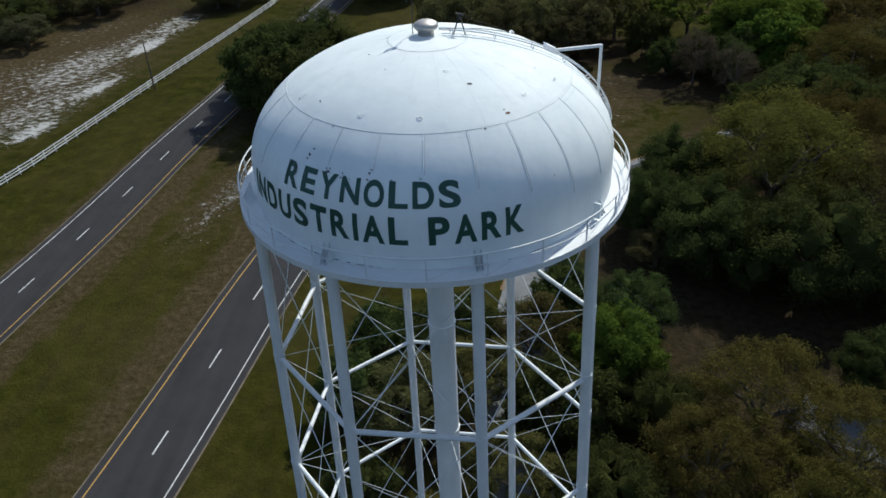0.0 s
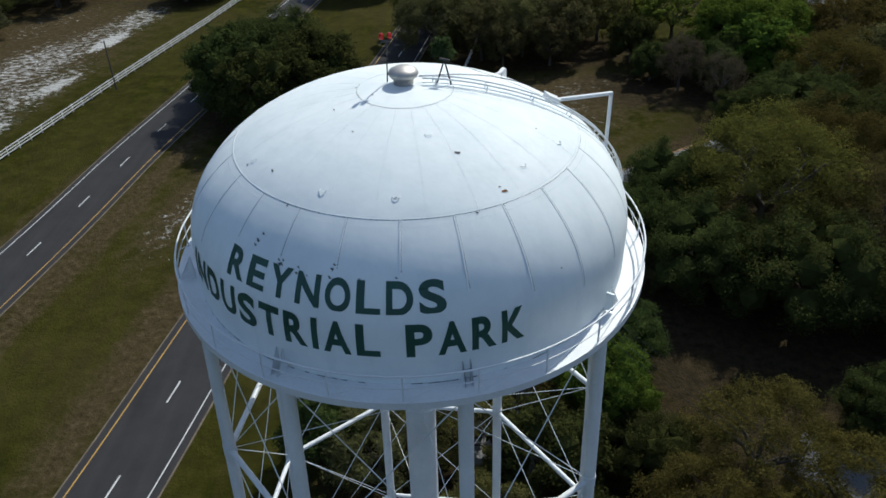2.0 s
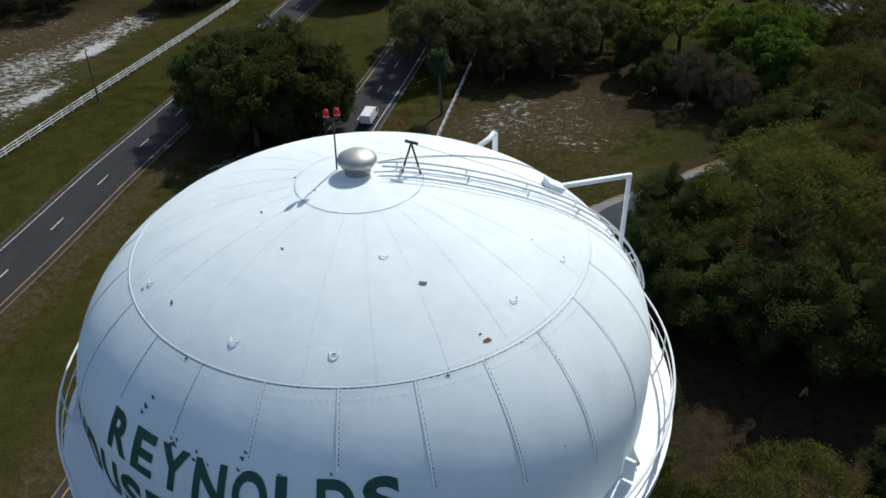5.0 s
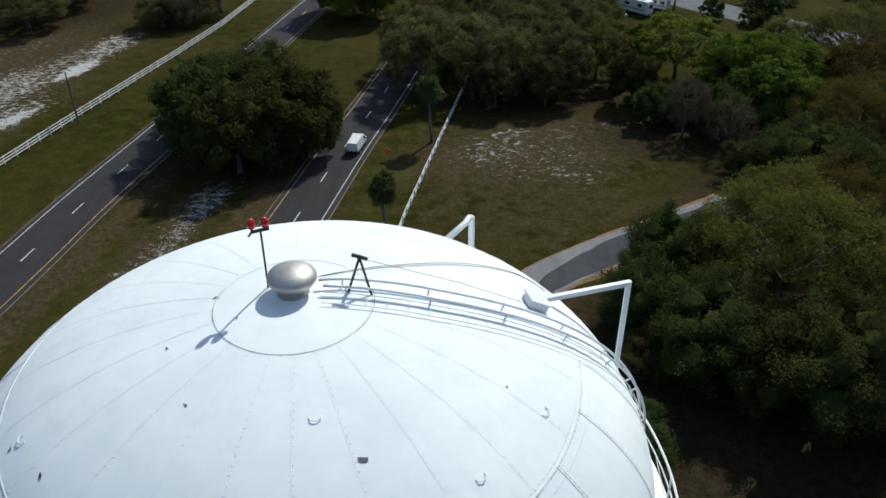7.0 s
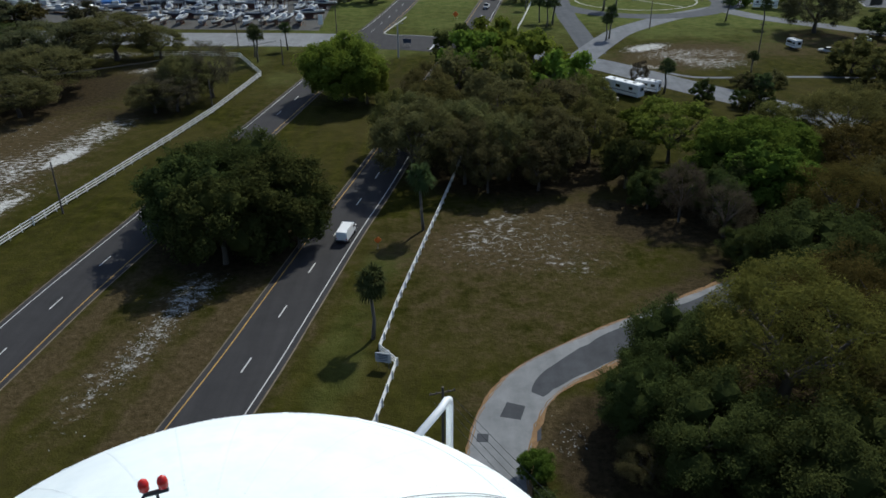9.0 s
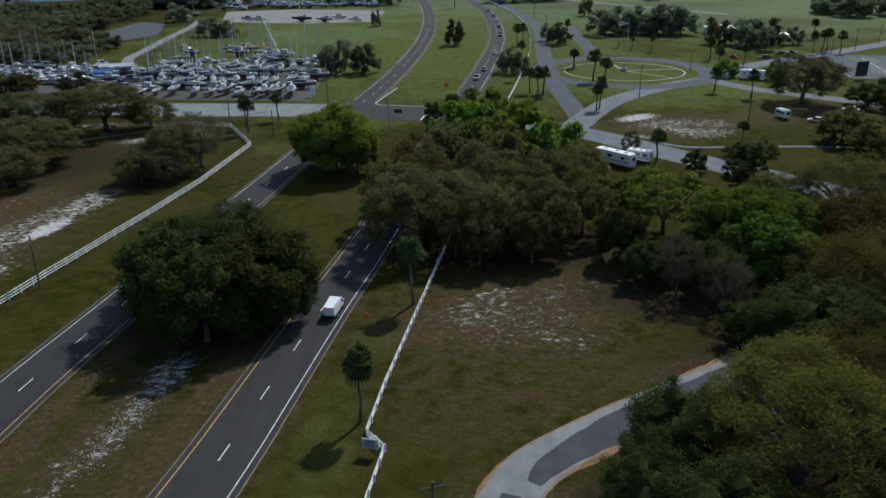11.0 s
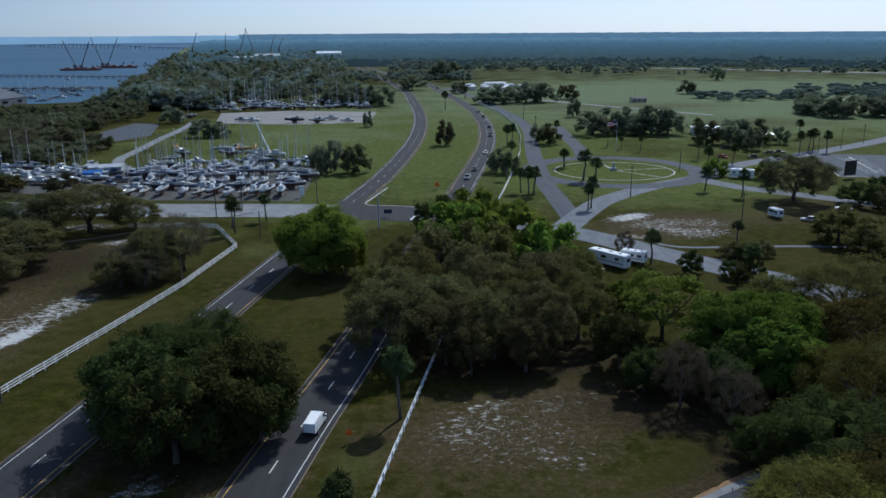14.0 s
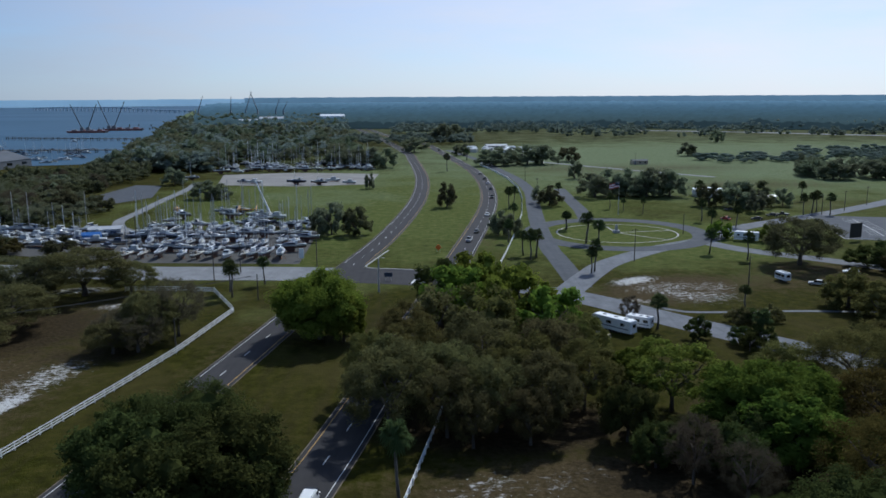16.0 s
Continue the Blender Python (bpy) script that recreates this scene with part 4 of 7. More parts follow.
for rr, zz, rad in ((8.55, WZ + 0.95, 0.036), (8.56, WZ + 0.5, 0.02)):
    part("handrail", Shape().tube([(rr * math.cos(k * math.tau / 120), rr * math.sin(k * math.tau / 120), zz) for k in range(121)], rad, 6, False), M["steel"], tower, "", True)
for k in range(24):
    th = radians(-118.85 + 15 * k)
    c, sn = math.cos(th), math.sin(th)
    part("rail_post", Shape().tube([(8.56 * c, 8.56 * sn, WZ - 0.01), (8.56 * c, 8.56 * sn, WZ + 0.5), (8.55 * c, 8.55 * sn, WZ + 0.97)], 0.03, 6), M["steel"], tower)
for k in range(24):
    # diagonal stays of the railing
    th, u = radians(-118.85 + 15 * k), radians(15)
    part("rail_stay", Shape().tube([(8.56 * math.cos(th), 8.56 * math.sin(th), WZ + 0.02), (8.55 * math.cos(th + u / 2), 8.55 * math.sin(th + u / 2), WZ + 0.5)], 0.012, 5), M["steel"], tower)

# legs, struts, rods and riser
LEG_R, LEG_C = 7.85, (-0.2, 0.0)
LEG_TH = (-115.8, -73.9, -28.5, 10.0, 61.0, 107.6, 151.0, 196.3)


def leg_at(k, z):
    th = radians(LEG_TH[k % 8])
    r = LEG_R + (38 - z) * 0.028
    return Vector((LEG_C[0] + r * math.cos(th), LEG_C[1] + r * math.sin(th), z))


LEVELS = [37.6, 29.5, 22.0, 13.7, 5.6]
for k in range(8):
    s = Shape().tube([leg_at(k, 0.4), leg_at(k, 38.3)], 0.25, 20, False)
    part("leg", s, M["steel"], tower, "white tubular steel leg", True)
    for z in LEVELS[1:]:
        part("leg_collar", Shape().lathe([(0.25, z - 0.3), (0.275, z - 0.28), (0.275, z + 0.28), (0.25, z + 0.3)], 20, leg_at(k, z)[:2]), M["steel"], tower)
    part("foot", Shape().box(leg_at(k, 0.2), (1.5, 1.5, 0.5), None, 0.8), M["concrete"], tower, "concrete footing")
    p = leg_at(k, 38.3)
    out = Vector((p.x, p.y, 0)).normalized()
    t = Vector((-out.y, out.x, 0))
    s = Shape()
    for e in (-0.12, 0.12):
        q = p + t * e - out * 0.02
        s.put([q + Vector((0, 0, 0.02)), q + out * 0.62 + Vector((0, 0, 0.02)), q + out * 0.5 + Vector((0, 0, 0.12)), q + out * 0.05 + Vector((0, 0, 0.95))], [(0, 1, 2, 3)])
        s.put([v + t * 0.03 for v in (q + Vector((0, 0, 0.02)), q + out * 0.62 + Vector((0, 0, 0.02)), q + out * 0.5 + Vector((0, 0, 0.12)), q + out * 0.05 + Vector((0, 0, 0.95)))], [(3, 2, 1, 0)])
    part("bracket", s, M["steel"], tower, "white gusset where a leg meets the tank")
    for z in LEVELS[1:]:
        a, b = leg_at(k, z), leg_at(k + 1, z)
        part("strut", Shape().tube([a, b], 0.125, 10, False), M["steel"], tower, "", True)
    for hi, lo in zip(LEVELS[:-1], LEVELS[1:]):
        for d in (0, 1):
            a, b = leg_at(k + d, hi), leg_at(k + 1 - d, lo)
            part("brace_rod", Shape().tube([a, b], 0.022, 5, False), M["steel"], tower)
for z in LEVELS[1:]:
    for k in range(8):
        part("spoke_rod", Shape().tube([(0, 0, z + 0.4), leg_at(k, z)], 0.016, 5, False), M["steel"], tower)
part("riser", Shape().tube([(0, 0, 0), (0, 0, 36)], 0.67, 40, False), M["steel"], tower, "thick white central riser pipe", True)
for z in LEVELS[1:]:
    s = Shape().lathe([(0.67, z + 0.34), (0.72, z + 0.36), (0.72, z + 0.44), (0.67, z + 0.46)], 40)
    part("riser_collar", s, M["steel"], tower, "bolted collar round the riser")
part("foot", Shape().lathe([(0.01, 0.5), (1.6, 0.5), (1.7, 0.0)], 24), M["concrete"], tower, "concrete footing")

# roof fittings
vent = Shape().lathe([(0.34, 44.6), (0.34, 44.86), (0.44, 44.88), (0.51, 44.98), (0.515, 45.04), (0.47, 45.12), (0.33, 45.20), (0.16, 45.245), (0.01, 45.255)], 40, (-0.06, 0.28))
part("roof_vent", vent, M["galv"], tower, "mushroom-shaped galvanised roof vent", True)
s = Shape().tube([(-0.63, 0.46, 44.6), (-0.565, 0.28, 46.12)], 0.022, 8)
s.tube([(-0.74, 0.25, 46.10), (-0.40, 0.33, 46.15)], 0.038, 8)
s.tube([(-0.74, 0.25, 46.10), (-0.80, 0.19, 46.02)], 0.022, 6)
for q in ((-0.73, 0.255), (-0.47, 0.33)):
    s.tube([(q[0], q[1], 46.10), (q[0], q[1], 46.20)], 0.03, 8)
mast = part("light_mast", s, M["dark"], tower, "thin dark mast with twin beacon lamps")
for bx, by in ((-0.73, 0.255), (-0.47, 0.33)):
    part("beacon", Shape().lathe([(0.05, 46.18), (0.075, 46.20), (0.082, 46.30), (0.066, 46.36), (0.03, 46.395), (0.005, 46.40)], 16, (bx, by)), M["red"], mast, "red beacon lamp", True)
s = Shape().tube([(1.06, 0.28, 44.58), (1.33, 0.49, 45.37)], 0.027, 6).tube([(1.57, 0.30, 44.52), (1.33, 0.49, 45.37)], 0.027, 6).tube([(1.17, 0.53, 45.41), (1.50, 0.45, 45.36)], 0.042, 8)
part("tripod", s, M["dark"], tower, "small dark cable tripod on the roof")
# roof ladder with its raised rails, running over the shoulder to the walkway


def ladder_line(y0, out, z_end):
    pts = []
    for a in np.linspace(math.asin(0.62 / TR), radians(100), 60):
        r, z = TR * math.sin(a), TZ + (TH if a < math.pi / 2 else 4.4) * math.cos(a)
        if z < z_end:
            break
        w = math.atan2(y0, max(r, 0.62)) + radians(6) * max(0, (r - 3)) / 4.85
        pts.append(skin(w, z, out))
    return pts


rails = [ladder_line(y0, 0.07, WZ + 0.3) for y0 in (-0.18, 0.20)]
lad = Shape()
for ln in rails:
    lad.tube(ln, 0.011, 6)
part("ladder_rail", lad, M["steel"], tower, "white ladder lying along the roof")
acc = 0.0
for i in range(1, len(rails[0])):
    acc += (rails[0][i] - rails[0][i - 1]).length
    if acc > 0.3 and i < len(rails[1]):
        acc = 0.0
        part("rung", Shape().tube([rails[0][i], rails[1][i]], 0.008, 5), M["steel"], tower)
for y0 in (0.25, 0.60):
    ln = ladder_line(y0, 0.20, 40.2)
    part("guard_rail", Shape().tube(ln, 0.03, 6), M["steel"], tower, "", True)
    foot = ladder_line(y0, 0.0, 40.2)
    for i in range(2, len(ln), 8):
        part("guard_post", Shape().tube([foot[i], ln[i]], 0.024, 6), M["steel"], tower)
# overflow box with its drop leg, hatch and gooseneck pipe
tip = Vector((7.55, 2.98, 43.08))
base = roof(5.7, radians(21), 0.05)
d = (tip - base).normalized()
turn = d.to_track_quat("Y", "Z").to_matrix()
part("davit_arm", Shape().box((base + tip) / 2, (0.12, (tip - base).length + 0.1, 0.12), turn), M["steel"], tower, "white box-section arm reaching over the edge")
part("davit_leg", Shape().box((tip.x, tip.y, (tip.z + WZ) / 2), (0.12, 0.12, tip.z - WZ + 0.1)), M["steel"], tower)
hp = roof(5.35, radians(17.5), 0.09)
turn = outward(hp).to_track_quat("Z", "Y").to_matrix()
hatch = part("roof_hatch", Shape().box(hp, (0.44, 0.52, 0.15), turn, 0.94), M["steel"], tower, "low square roof hatch")
part("hatch_lid", Shape().box(hp + outward(hp) * 0.10, (0.49, 0.57, 0.04), turn), M["steel"], hatch)
s = Shape()
s.tube([roof(6.3, radians(61.5), -0.1), Vector((3.55, 6.90, 42.42)), Vector((3.68, 7.12, 42.50)), Vector((3.74, 7.24, 42.42)), Vector((3.75, 7.26, 42.2)), Vector((3.75, 7.26, WZ))], 0.095, 12)
part("overflow_pipe", s, M["steel"], tower, "white overflow pipe bent down over the edge", True)
s = Shape()
for e in (0.0, 0.10):
    way = smooth_line([(0.35, 0.85), (1.3, 1.29 + e * 0.6), (2.5, 1.86 + e), (3.55, 2.46 + e * 1.2), (4.85, 3.2 + e * 0.6), (5.3, 3.2), (5.5, 2.95)], 0.15)
    s.tube([roof(math.hypot(p.x, p.y), math.atan2(p.y, p.x), 0.018) for p in way], 0.007, 4)
s.tube([Vector((1.44, 0.57, 45.27)), roof(3.4, radians(14), 0.35), roof(5.0, radians(15), 0.1)], 0.006, 4)
part("cable", s, M["dark"], tower, "thin cables lying across the roof")
nb = skin(radians(-33), 38.85, 0.2)
part("manhole_box", Shape().box(nb, (0.30, 0.10, 0.66), Matrix.Rotation(radians(-33), 3, "Z"), 0.9), M["tank"], tower, "grey box against the tank wall")

# ---- trees ----
ICO = np.array([(0, 0, 1), (0.894, 0, 0.447), (0.276, 0.851, 0.447), (-0.724, 0.526, 0.447), (-0.724, -0.526, 0.447), (0.276, -0.851, 0.447),
                (0.724, 0.526, -0.447), (-0.276, 0.851, -0.447), (-0.894, 0, -0.447), (-0.276, -0.851, -0.447), (0.724, -0.526, -0.447), (0, 0, -1)])
ICO_FACES = [(0, 1, 2), (0, 2, 3), (0, 3, 4), (0, 4, 5), (0, 5, 1), (1, 6, 2), (2, 7, 3), (3, 8, 4), (4, 9, 5), (5, 10, 1), (6, 7, 2), (7, 8, 3), (8, 9, 4), (9, 10, 5), (10, 6, 1),
             (11, 7, 6), (11, 8, 7), (11, 9, 8), (11, 10, 9), (11, 6, 10)]


def unit_rows(a):
    return a / np.linalg.norm(a, axis=1)[:, None]


def crown_mesh(name, seed, material, lobes=60, leaves=110, size=0.05, fill=0.7, low=0.2, wisp=0.0, twigs=False, slim=1.0):
    """A crown for a tree of unit radius and unit height: boughs carry clumps, clumps carry small leaves."""
    rng = np.random.default_rng(seed)
    out_v, out_f = [], []
    boughs = max(5, lobes // 8)
    # boughs spread evenly round the upper part of the crown
    k = np.arange(boughs)
    uz = 0.97 - 1.62 * (k + 0.5) / boughs
    az = k * 2.39996 + seed + rng.uniform(-0.35, 0.35, boughs)
    ur = np.sqrt(np.maximum(0, 1 - uz ** 2))
    U = np.stack([ur * np.cos(az), ur * np.sin(az), uz], 1)
    br = rng.uniform(0.27, 0.42, boughs)
    BC = U * (0.98 - br * rng.uniform(0.95, 1.5, boughs))[:, None]
    scale, base = np.array([1.03, 1.03, (1 - low) * 0.57]), np.array([0, 0, low + (1 - low) * 0.42])
    o = 0
    if fill > 0:
        for c, r in zip(BC, br):
            out_v.append((ICO * rng.uniform(0.8, 1.0, (12, 1)) * r * fill + c) * scale + base)
            out_f += [tuple(i + o for i in f) for f in ICO_FACES]
            o += 12
    B = np.arange(lobes) % boughs
    d = unit_rows(rng.normal(size=(lobes, 3)) + U[B] * 0.9 + np.array([0, 0, 0.25]))
    LC = BC[B] + d * (br[B] * rng.uniform(0.6, 0.98, lobes))[:, None]
    LR = rng.uniform(0.07, 0.16, lobes)
    n = lobes * leaves
    L = np.repeat(np.arange(lobes), leaves)
    d = unit_rows(rng.normal(size=(n, 3)) + np.array([0, 0, 0.3]))
    P = LC[L] + d * (LR[L] * rng.uniform(0.35, 1.25 + wisp, n))[:, None]
    N = unit_rows(d + rng.normal(size=(n, 3)) * 0.6)
    A = unit_rows(np.cross(N, rng.normal(size=(n, 3))))
    C = np.cross(N, A)
    s = (size * rng.uniform(0.5, 1.2, n))[:, None]
    if twigs:
        A = unit_rows(d * 0.8 + U[B][L] * 0.7 + rng.normal(size=(n, 3)) * 0.5)
        C = unit_rows(np.cross(A, rng.normal(size=(n, 3))))
        tri = np.stack([P - A * s * 1.4 - C * s * 0.10, P - A * s * 1.4 + C * s * 0.10, P + A * s * 1.4], 1)
    else:
        C = C * slim
        A = A / slim ** 0.6
        tri = np.stack([P - A * s * 0.55, P + A * s * 0.1 - C * s * 0.5, P + A * s * 0.5 + C * s * 0.35], 1)
    out_v.append(tri.reshape(-1, 3) * scale + base)
    out_f += (np.arange(n * 3).reshape(n, 3) + o).tolist()
    me = bpy.data.meshes.new(name)
    me.from_pydata(np.concatenate(out_v).tolist(), [], out_f)
    me.materials.append(material)
    me.update()
    return me


def trunk_mesh(seed, limbs=6, thick=0.05):
    rng = random.Random(seed)
    s = Shape()
    s.tube([(0, 0, -0.02), (0.01, 0, 0.12), (0.0, 0.02, 0.28)], [thick * 1.3, thick, thick * 0.85], 9)
    for k in range(limbs):
        a = k * math.tau / limbs + rng.uniform(-0.4, 0.4)
        e = rng.uniform(0.34, 0.56)
        p0, p1 = Vector((0, 0, 0.2 + rng.uniform(0, 0.07))), Vector((math.cos(a) * e * 0.45, math.sin(a) * e * 0.45, 0.42))
        p2 = Vector((math.cos(a + 0.2) * e, math.sin(a + 0.2) * e, 0.5 + rng.uniform(0, 0.2)))
        s.tube([p0, p1, p2], [thick * 0.6, thick * 0.4, thick * 0.14], 6)
        for j in range(3):
            q = p1.lerp(p2, 0.3 + 0.25 * j)
            s.tube([q, q + Vector((rng.uniform(-0.16, 0.16), rng.uniform(-0.16, 0.16), rng.uniform(0.05, 0.14)))], [thick * 0.2, thick * 0.06], 5)
    return s.mesh("trunk", M["bark"], True)


TREE_KINDS = {
    "oak": (M["oak"], "dense dark green live oak with a broad crown", "oak_tree"),
    "bright": (M["bright"], "bright green leafy oak in fresh leaf", "oak_tree"),
    "green": (M["leafgreen"], "mid-green broadleaf tree in fresh leaf", "oak_tree"),
    "airy": (M["fresh"], "light green oak with bare spreading limbs showing", "oak_tree"),
    "olive": (M["olive"], "olive-green oak with brownish spring leaves", "oak_tree"),
    "gold": (M["gold"], "yellowish olive oak hung with spring catkins", "oak_tree"),
    "moss": (M["moss"], "broad live oak in leaves paled grey-green for haze", "oak_tree"),
    "brown": (M["brown"], "brownish tree with thin spring foliage", "tree"),
    "dull": (M["thicket"], "dull grey-green tree in thin spring leaf", "tree"),
    "grey": (M["grey"], "grey half-bare tree with thin twigs", "bare_tree"),
}
PROTO = {}


def tree(kind, x, y, r, h, seed, level=0, low=None):
    """A tree of a kind: level 0 in the middle distance, 1 far off, 2 close by."""
    v = seed % (2 if level == 1 else 3)
    key = (kind, level, v)
    mat_, label, name = TREE_KINDS[kind]
    if key not in PROTO:
        lobes, leaves, size = ((150, 105, 0.052), (90, 52, 0.080), (230, 150, 0.031))[level]
        thin = {"grey": 0.0, "brown": 0.5, "gold": 0.5}.get(kind, 0.66)
        thin = thin if level == 1 else 0.72 if kind in ("oak", "bright", "green") else 0.0
        if kind in ("brown", "olive", "dull") and level == 0:
            leaves = 135
        if kind in ("bright", "green"):
            size *= 1.45
        if kind == "grey":
            leaves = 62
        if kind == "airy":
            lobes, leaves, size = 125, 105, 0.062
        cr = crown_mesh("crown", 11 + v * 7 + level * 31 + len(kind), mat_, lobes, leaves, size, thin, -0.06 if level == 1 else 0.08 if kind == "bright" else 0.02 if kind == "oak" else 0.17 if kind == "brown" else 0.28 if kind == "airy" else 0.12, 0.2 if kind in ("grey", "brown") else 0.05, kind == "grey", 0.55 if kind in ("brown", "olive", "gold", "dull") and level != 1 else 1.0)
        PROTO[key] = (trunk_mesh(v + 5, 8 if kind in ("grey", "airy") else 6, 0.042 if kind == "airy" else 0.045 if level < 2 else 0.05), cr)
    tr, cr = PROTO[key]
    ob = thing(name, Matrix.Translation((x, y, 0)) @ Matrix.Rotation(seed * 1.37, 4, "Z") @ Matrix.Diagonal((r, r * (0.9 + (seed % 5) * 0.05), h, 1)), label, "tree")
    part("trunk", tr, None, ob)
    part("crown", cr, None, ob)
    return ob


# the large oaks and the bright tree in the median: kind, x, y, radius, height
MEDIAN_TREES = [
    ("oak", -36.5, 140, 9.0, 15.0), ("oak", -24.0, 139.5, 9.0, 15.0), ("oak", -30.5, 145, 10.0, 17.0), ("oak", -30.5, 132.5, 8.6, 14.5), ("oak", -20.5, 137.5, 4.8, 10.5),
    ("olive", -37, 161, 5.6, 9.5), ("olive", -29, 158, 4.5, 7.0), ("oak", -40.5, 151, 6.2, 12.5), ("bright", -23.0, 215.5, 11.2, 16.5), ("bright", -17.6, 213, 5.5, 11.5), ("bright", -27, 219, 7.0, 13.5),
]
# thicket east of the road: kind, x, y, radius, height
THICKET_TREES = [
    ("brown", -4.4, 165.5, 7.8, 13.5), ("olive", -8.5, 179, 5.5, 12.0), ("brown", -3.8, 174, 7.2, 12.0), ("olive", -1.5, 180, 8.0, 13.0), ("brown", 5, 172, 7.5, 12.0),
    ("brown", 11, 182, 8.0, 13.5), ("olive", 18, 174, 8.0, 12.5), ("brown", 24, 182, 8.0, 13.0), ("olive", 29, 174, 6.5, 11.0), ("brown", 5, 163, 6.0, 11.0),
    ("brown", 13, 165, 6.5, 11.5), ("brown", 21, 166, 6.5, 11.5), ("brown", 9, 159, 5.0, 8.5), ("brown", 18, 160, 5.0, 8.5), ("olive", -3, 192, 7.5, 13.0),
    ("olive", 30, 191, 7.0, 11.5), ("bright", 8, 226, 9.0, 14.0), ("oak", 4, 238, 8.0, 13.5), ("bright", 22, 222, 9.0, 14.0), ("bright", 28, 210, 8.0, 12.5),
    ("olive", 14, 206, 8.5, 13.5), ("bright", 12, 243, 7.5, 13.0), ("brown", 3, 208, 8.0, 13.0), ("bright", 16, 234, 8, 13.5),
]
# trees behind the meadow: kind, x, y, radius, height
MEADOW_TREES = [
    ("airy", 43.9, 173, 8.6, 13.0), ("green", 54.5, 160, 9.8, 14.0), ("green", 62.5, 164, 6.5, 11.0), ("oak", 33.5, 161, 5.0, 8.8), ("oak", 40.5, 155, 4.2, 7.0),
    ("grey", 39.5, 147, 4.4, 10.5), ("grey", 45, 141.5, 4.2, 9.5), ("green", 54.5, 151, 8.0, 12.0), ("oak", 49, 152, 5.0, 10.0), ("oak", 45.5, 148, 4.6, 9.0), ("oak", 35.5, 152, 4.0, 7.5), ("olive", 43.5, 116.2, 5.6, 9.5), ("gold", 62, 138, 9.5, 14.0), ("green", 40, 186, 5.0, 7.0),
    ("olive", 78.7, 178, 10.5, 14.5), ("olive", 66, 179, 6.5, 11.0), ("brown", 92, 176, 9.0, 12.5), ("gold", 74, 160, 9.0, 12.5), ("olive", 86, 165, 9.0, 12.0),
    ("olive", 95, 191, 9.0, 12.0), ("brown", 106, 183, 9.0, 11.0), ("brown", 75, 146, 8.0, 12.0), ("olive", 86, 150, 9.0, 12.0), ("oak", 67, 151, 5.5, 8.5),
]
# woods beside the driveway: kind, x, y, radius, height
DRIVEWAY_TREES = [
    ("oak", 52.5, 126, 9.0, 12.5), ("oak", 61, 120, 7.5, 11.5), ("oak", 45.5, 131, 4.5, 7.0), ("olive", 73, 128, 9.0, 13.0), ("gold", 38.2, 98.5, 12.0, 18.0),
    ("gold", 48.5, 107, 8.8, 15.5), ("oak", 27, 102, 6.5, 12.0), ("oak", 33, 107.5, 4.5, 8.5), ("oak", 22.5, 95.5, 5.2, 10.0), ("oak", 28.5, 88.5, 8.2, 11.5),
    ("oak", 37.5, 82.5, 8.5, 13.5), ("olive", 50, 93, 9.0, 14.0), ("olive", 59, 104, 8.5, 13.0), ("olive", 70, 112, 9.0, 13.0), ("brown", 62, 92, 8.0, 11.5),
    ("brown", 22, 88, 3.6, 5.0),
]
# growth below and behind the tower: kind, x, y, radius, height
TOWER_TREES = [
    ("gold", 25.6, 59.5, 7.0, 10.8), ("gold", 31.5, 54, 6.0, 9.8), ("gold", 19.5, 53, 5.5, 9.5), ("olive", 36, 49, 5.0, 8.5), ("gold", 27, 47, 5.5, 9.0),
    ("green", 14.5, 67, 4.8, 9.5), ("oak", 17, 60.5, 4.2, 7.0), ("oak", 17, 75, 4.6, 8.0), ("oak", 39, 65.5, 4.6, 7.5), ("oak", 47, 80, 6.5, 10.0),
    ("green", 11.0, 88.6, 2.0, 3.4), ("grey", 47, 67, 4.0, 6.0), ("oak", 8, 60, 5.5, 9.0),
    ("olive", 1, 62, 5.5, 9.0), ("brown", -6, 60.5, 5.0, 8.5), ("oak", -11, 62.5, 4.5, 7.5), ("oak", -2, 70, 5.0, 8.5), ("olive", 6, 70, 5.0, 8.5),
    ("oak", -9, 52, 3.6, 6.0), ("olive", 3, 53, 4.5, 7.0), ("oak", 11, 50, 5.0, 8.0), ("oak", -8.5, 70, 4.5, 7.5), ("brown", 57, 76, 7.0, 10.0),
]
# growth below and behind the tower: kind, x, y, radius, height
TOWER_EDGE_TREES = [
    ("oak", 10, 77, 4.5, 8.0),
]
# trees on the west side: kind, x, y, radius, height
WEST_TREES = [
    ("brown", -99, 221, 13.5, 12.0), ("dull", -113, 208, 12.0, 11.0), ("brown", -96, 203, 9.0, 9.5), ("oak", -110, 190, 9.5, 10.0), ("dull", -108, 246, 14.0, 13.5),
    ("brown", -94, 256, 14.0, 14.0), ("brown", -82, 258, 8.0, 9.5), ("dull", -122, 228, 11.0, 11.0), ("dull", -103, 180, 7.0, 7.0), ("brown", -60.5, 213, 7.5, 12.0),
    ("grey", -56, 218.5, 7.0, 14.0), ("brown", -66, 206, 6.5, 7.5), ("grey", -61, 207, 6.0, 8.5), ("brown", -64, 219, 6.5, 10.0), ("grey", -67, 212, 6.0, 8.5),
    ("oak", -126, 252, 11.0, 11.5), ("dull", -136, 236, 11.0, 11.0), ("dull", -118, 172, 8.0, 8.5), ("dull", -112, 158, 7.5, 8.0), ("dull", -120, 146, 8.0, 8.5),
    ("dull", -145, 262, 11, 11), ("dull", -108, 262, 8, 9),
]
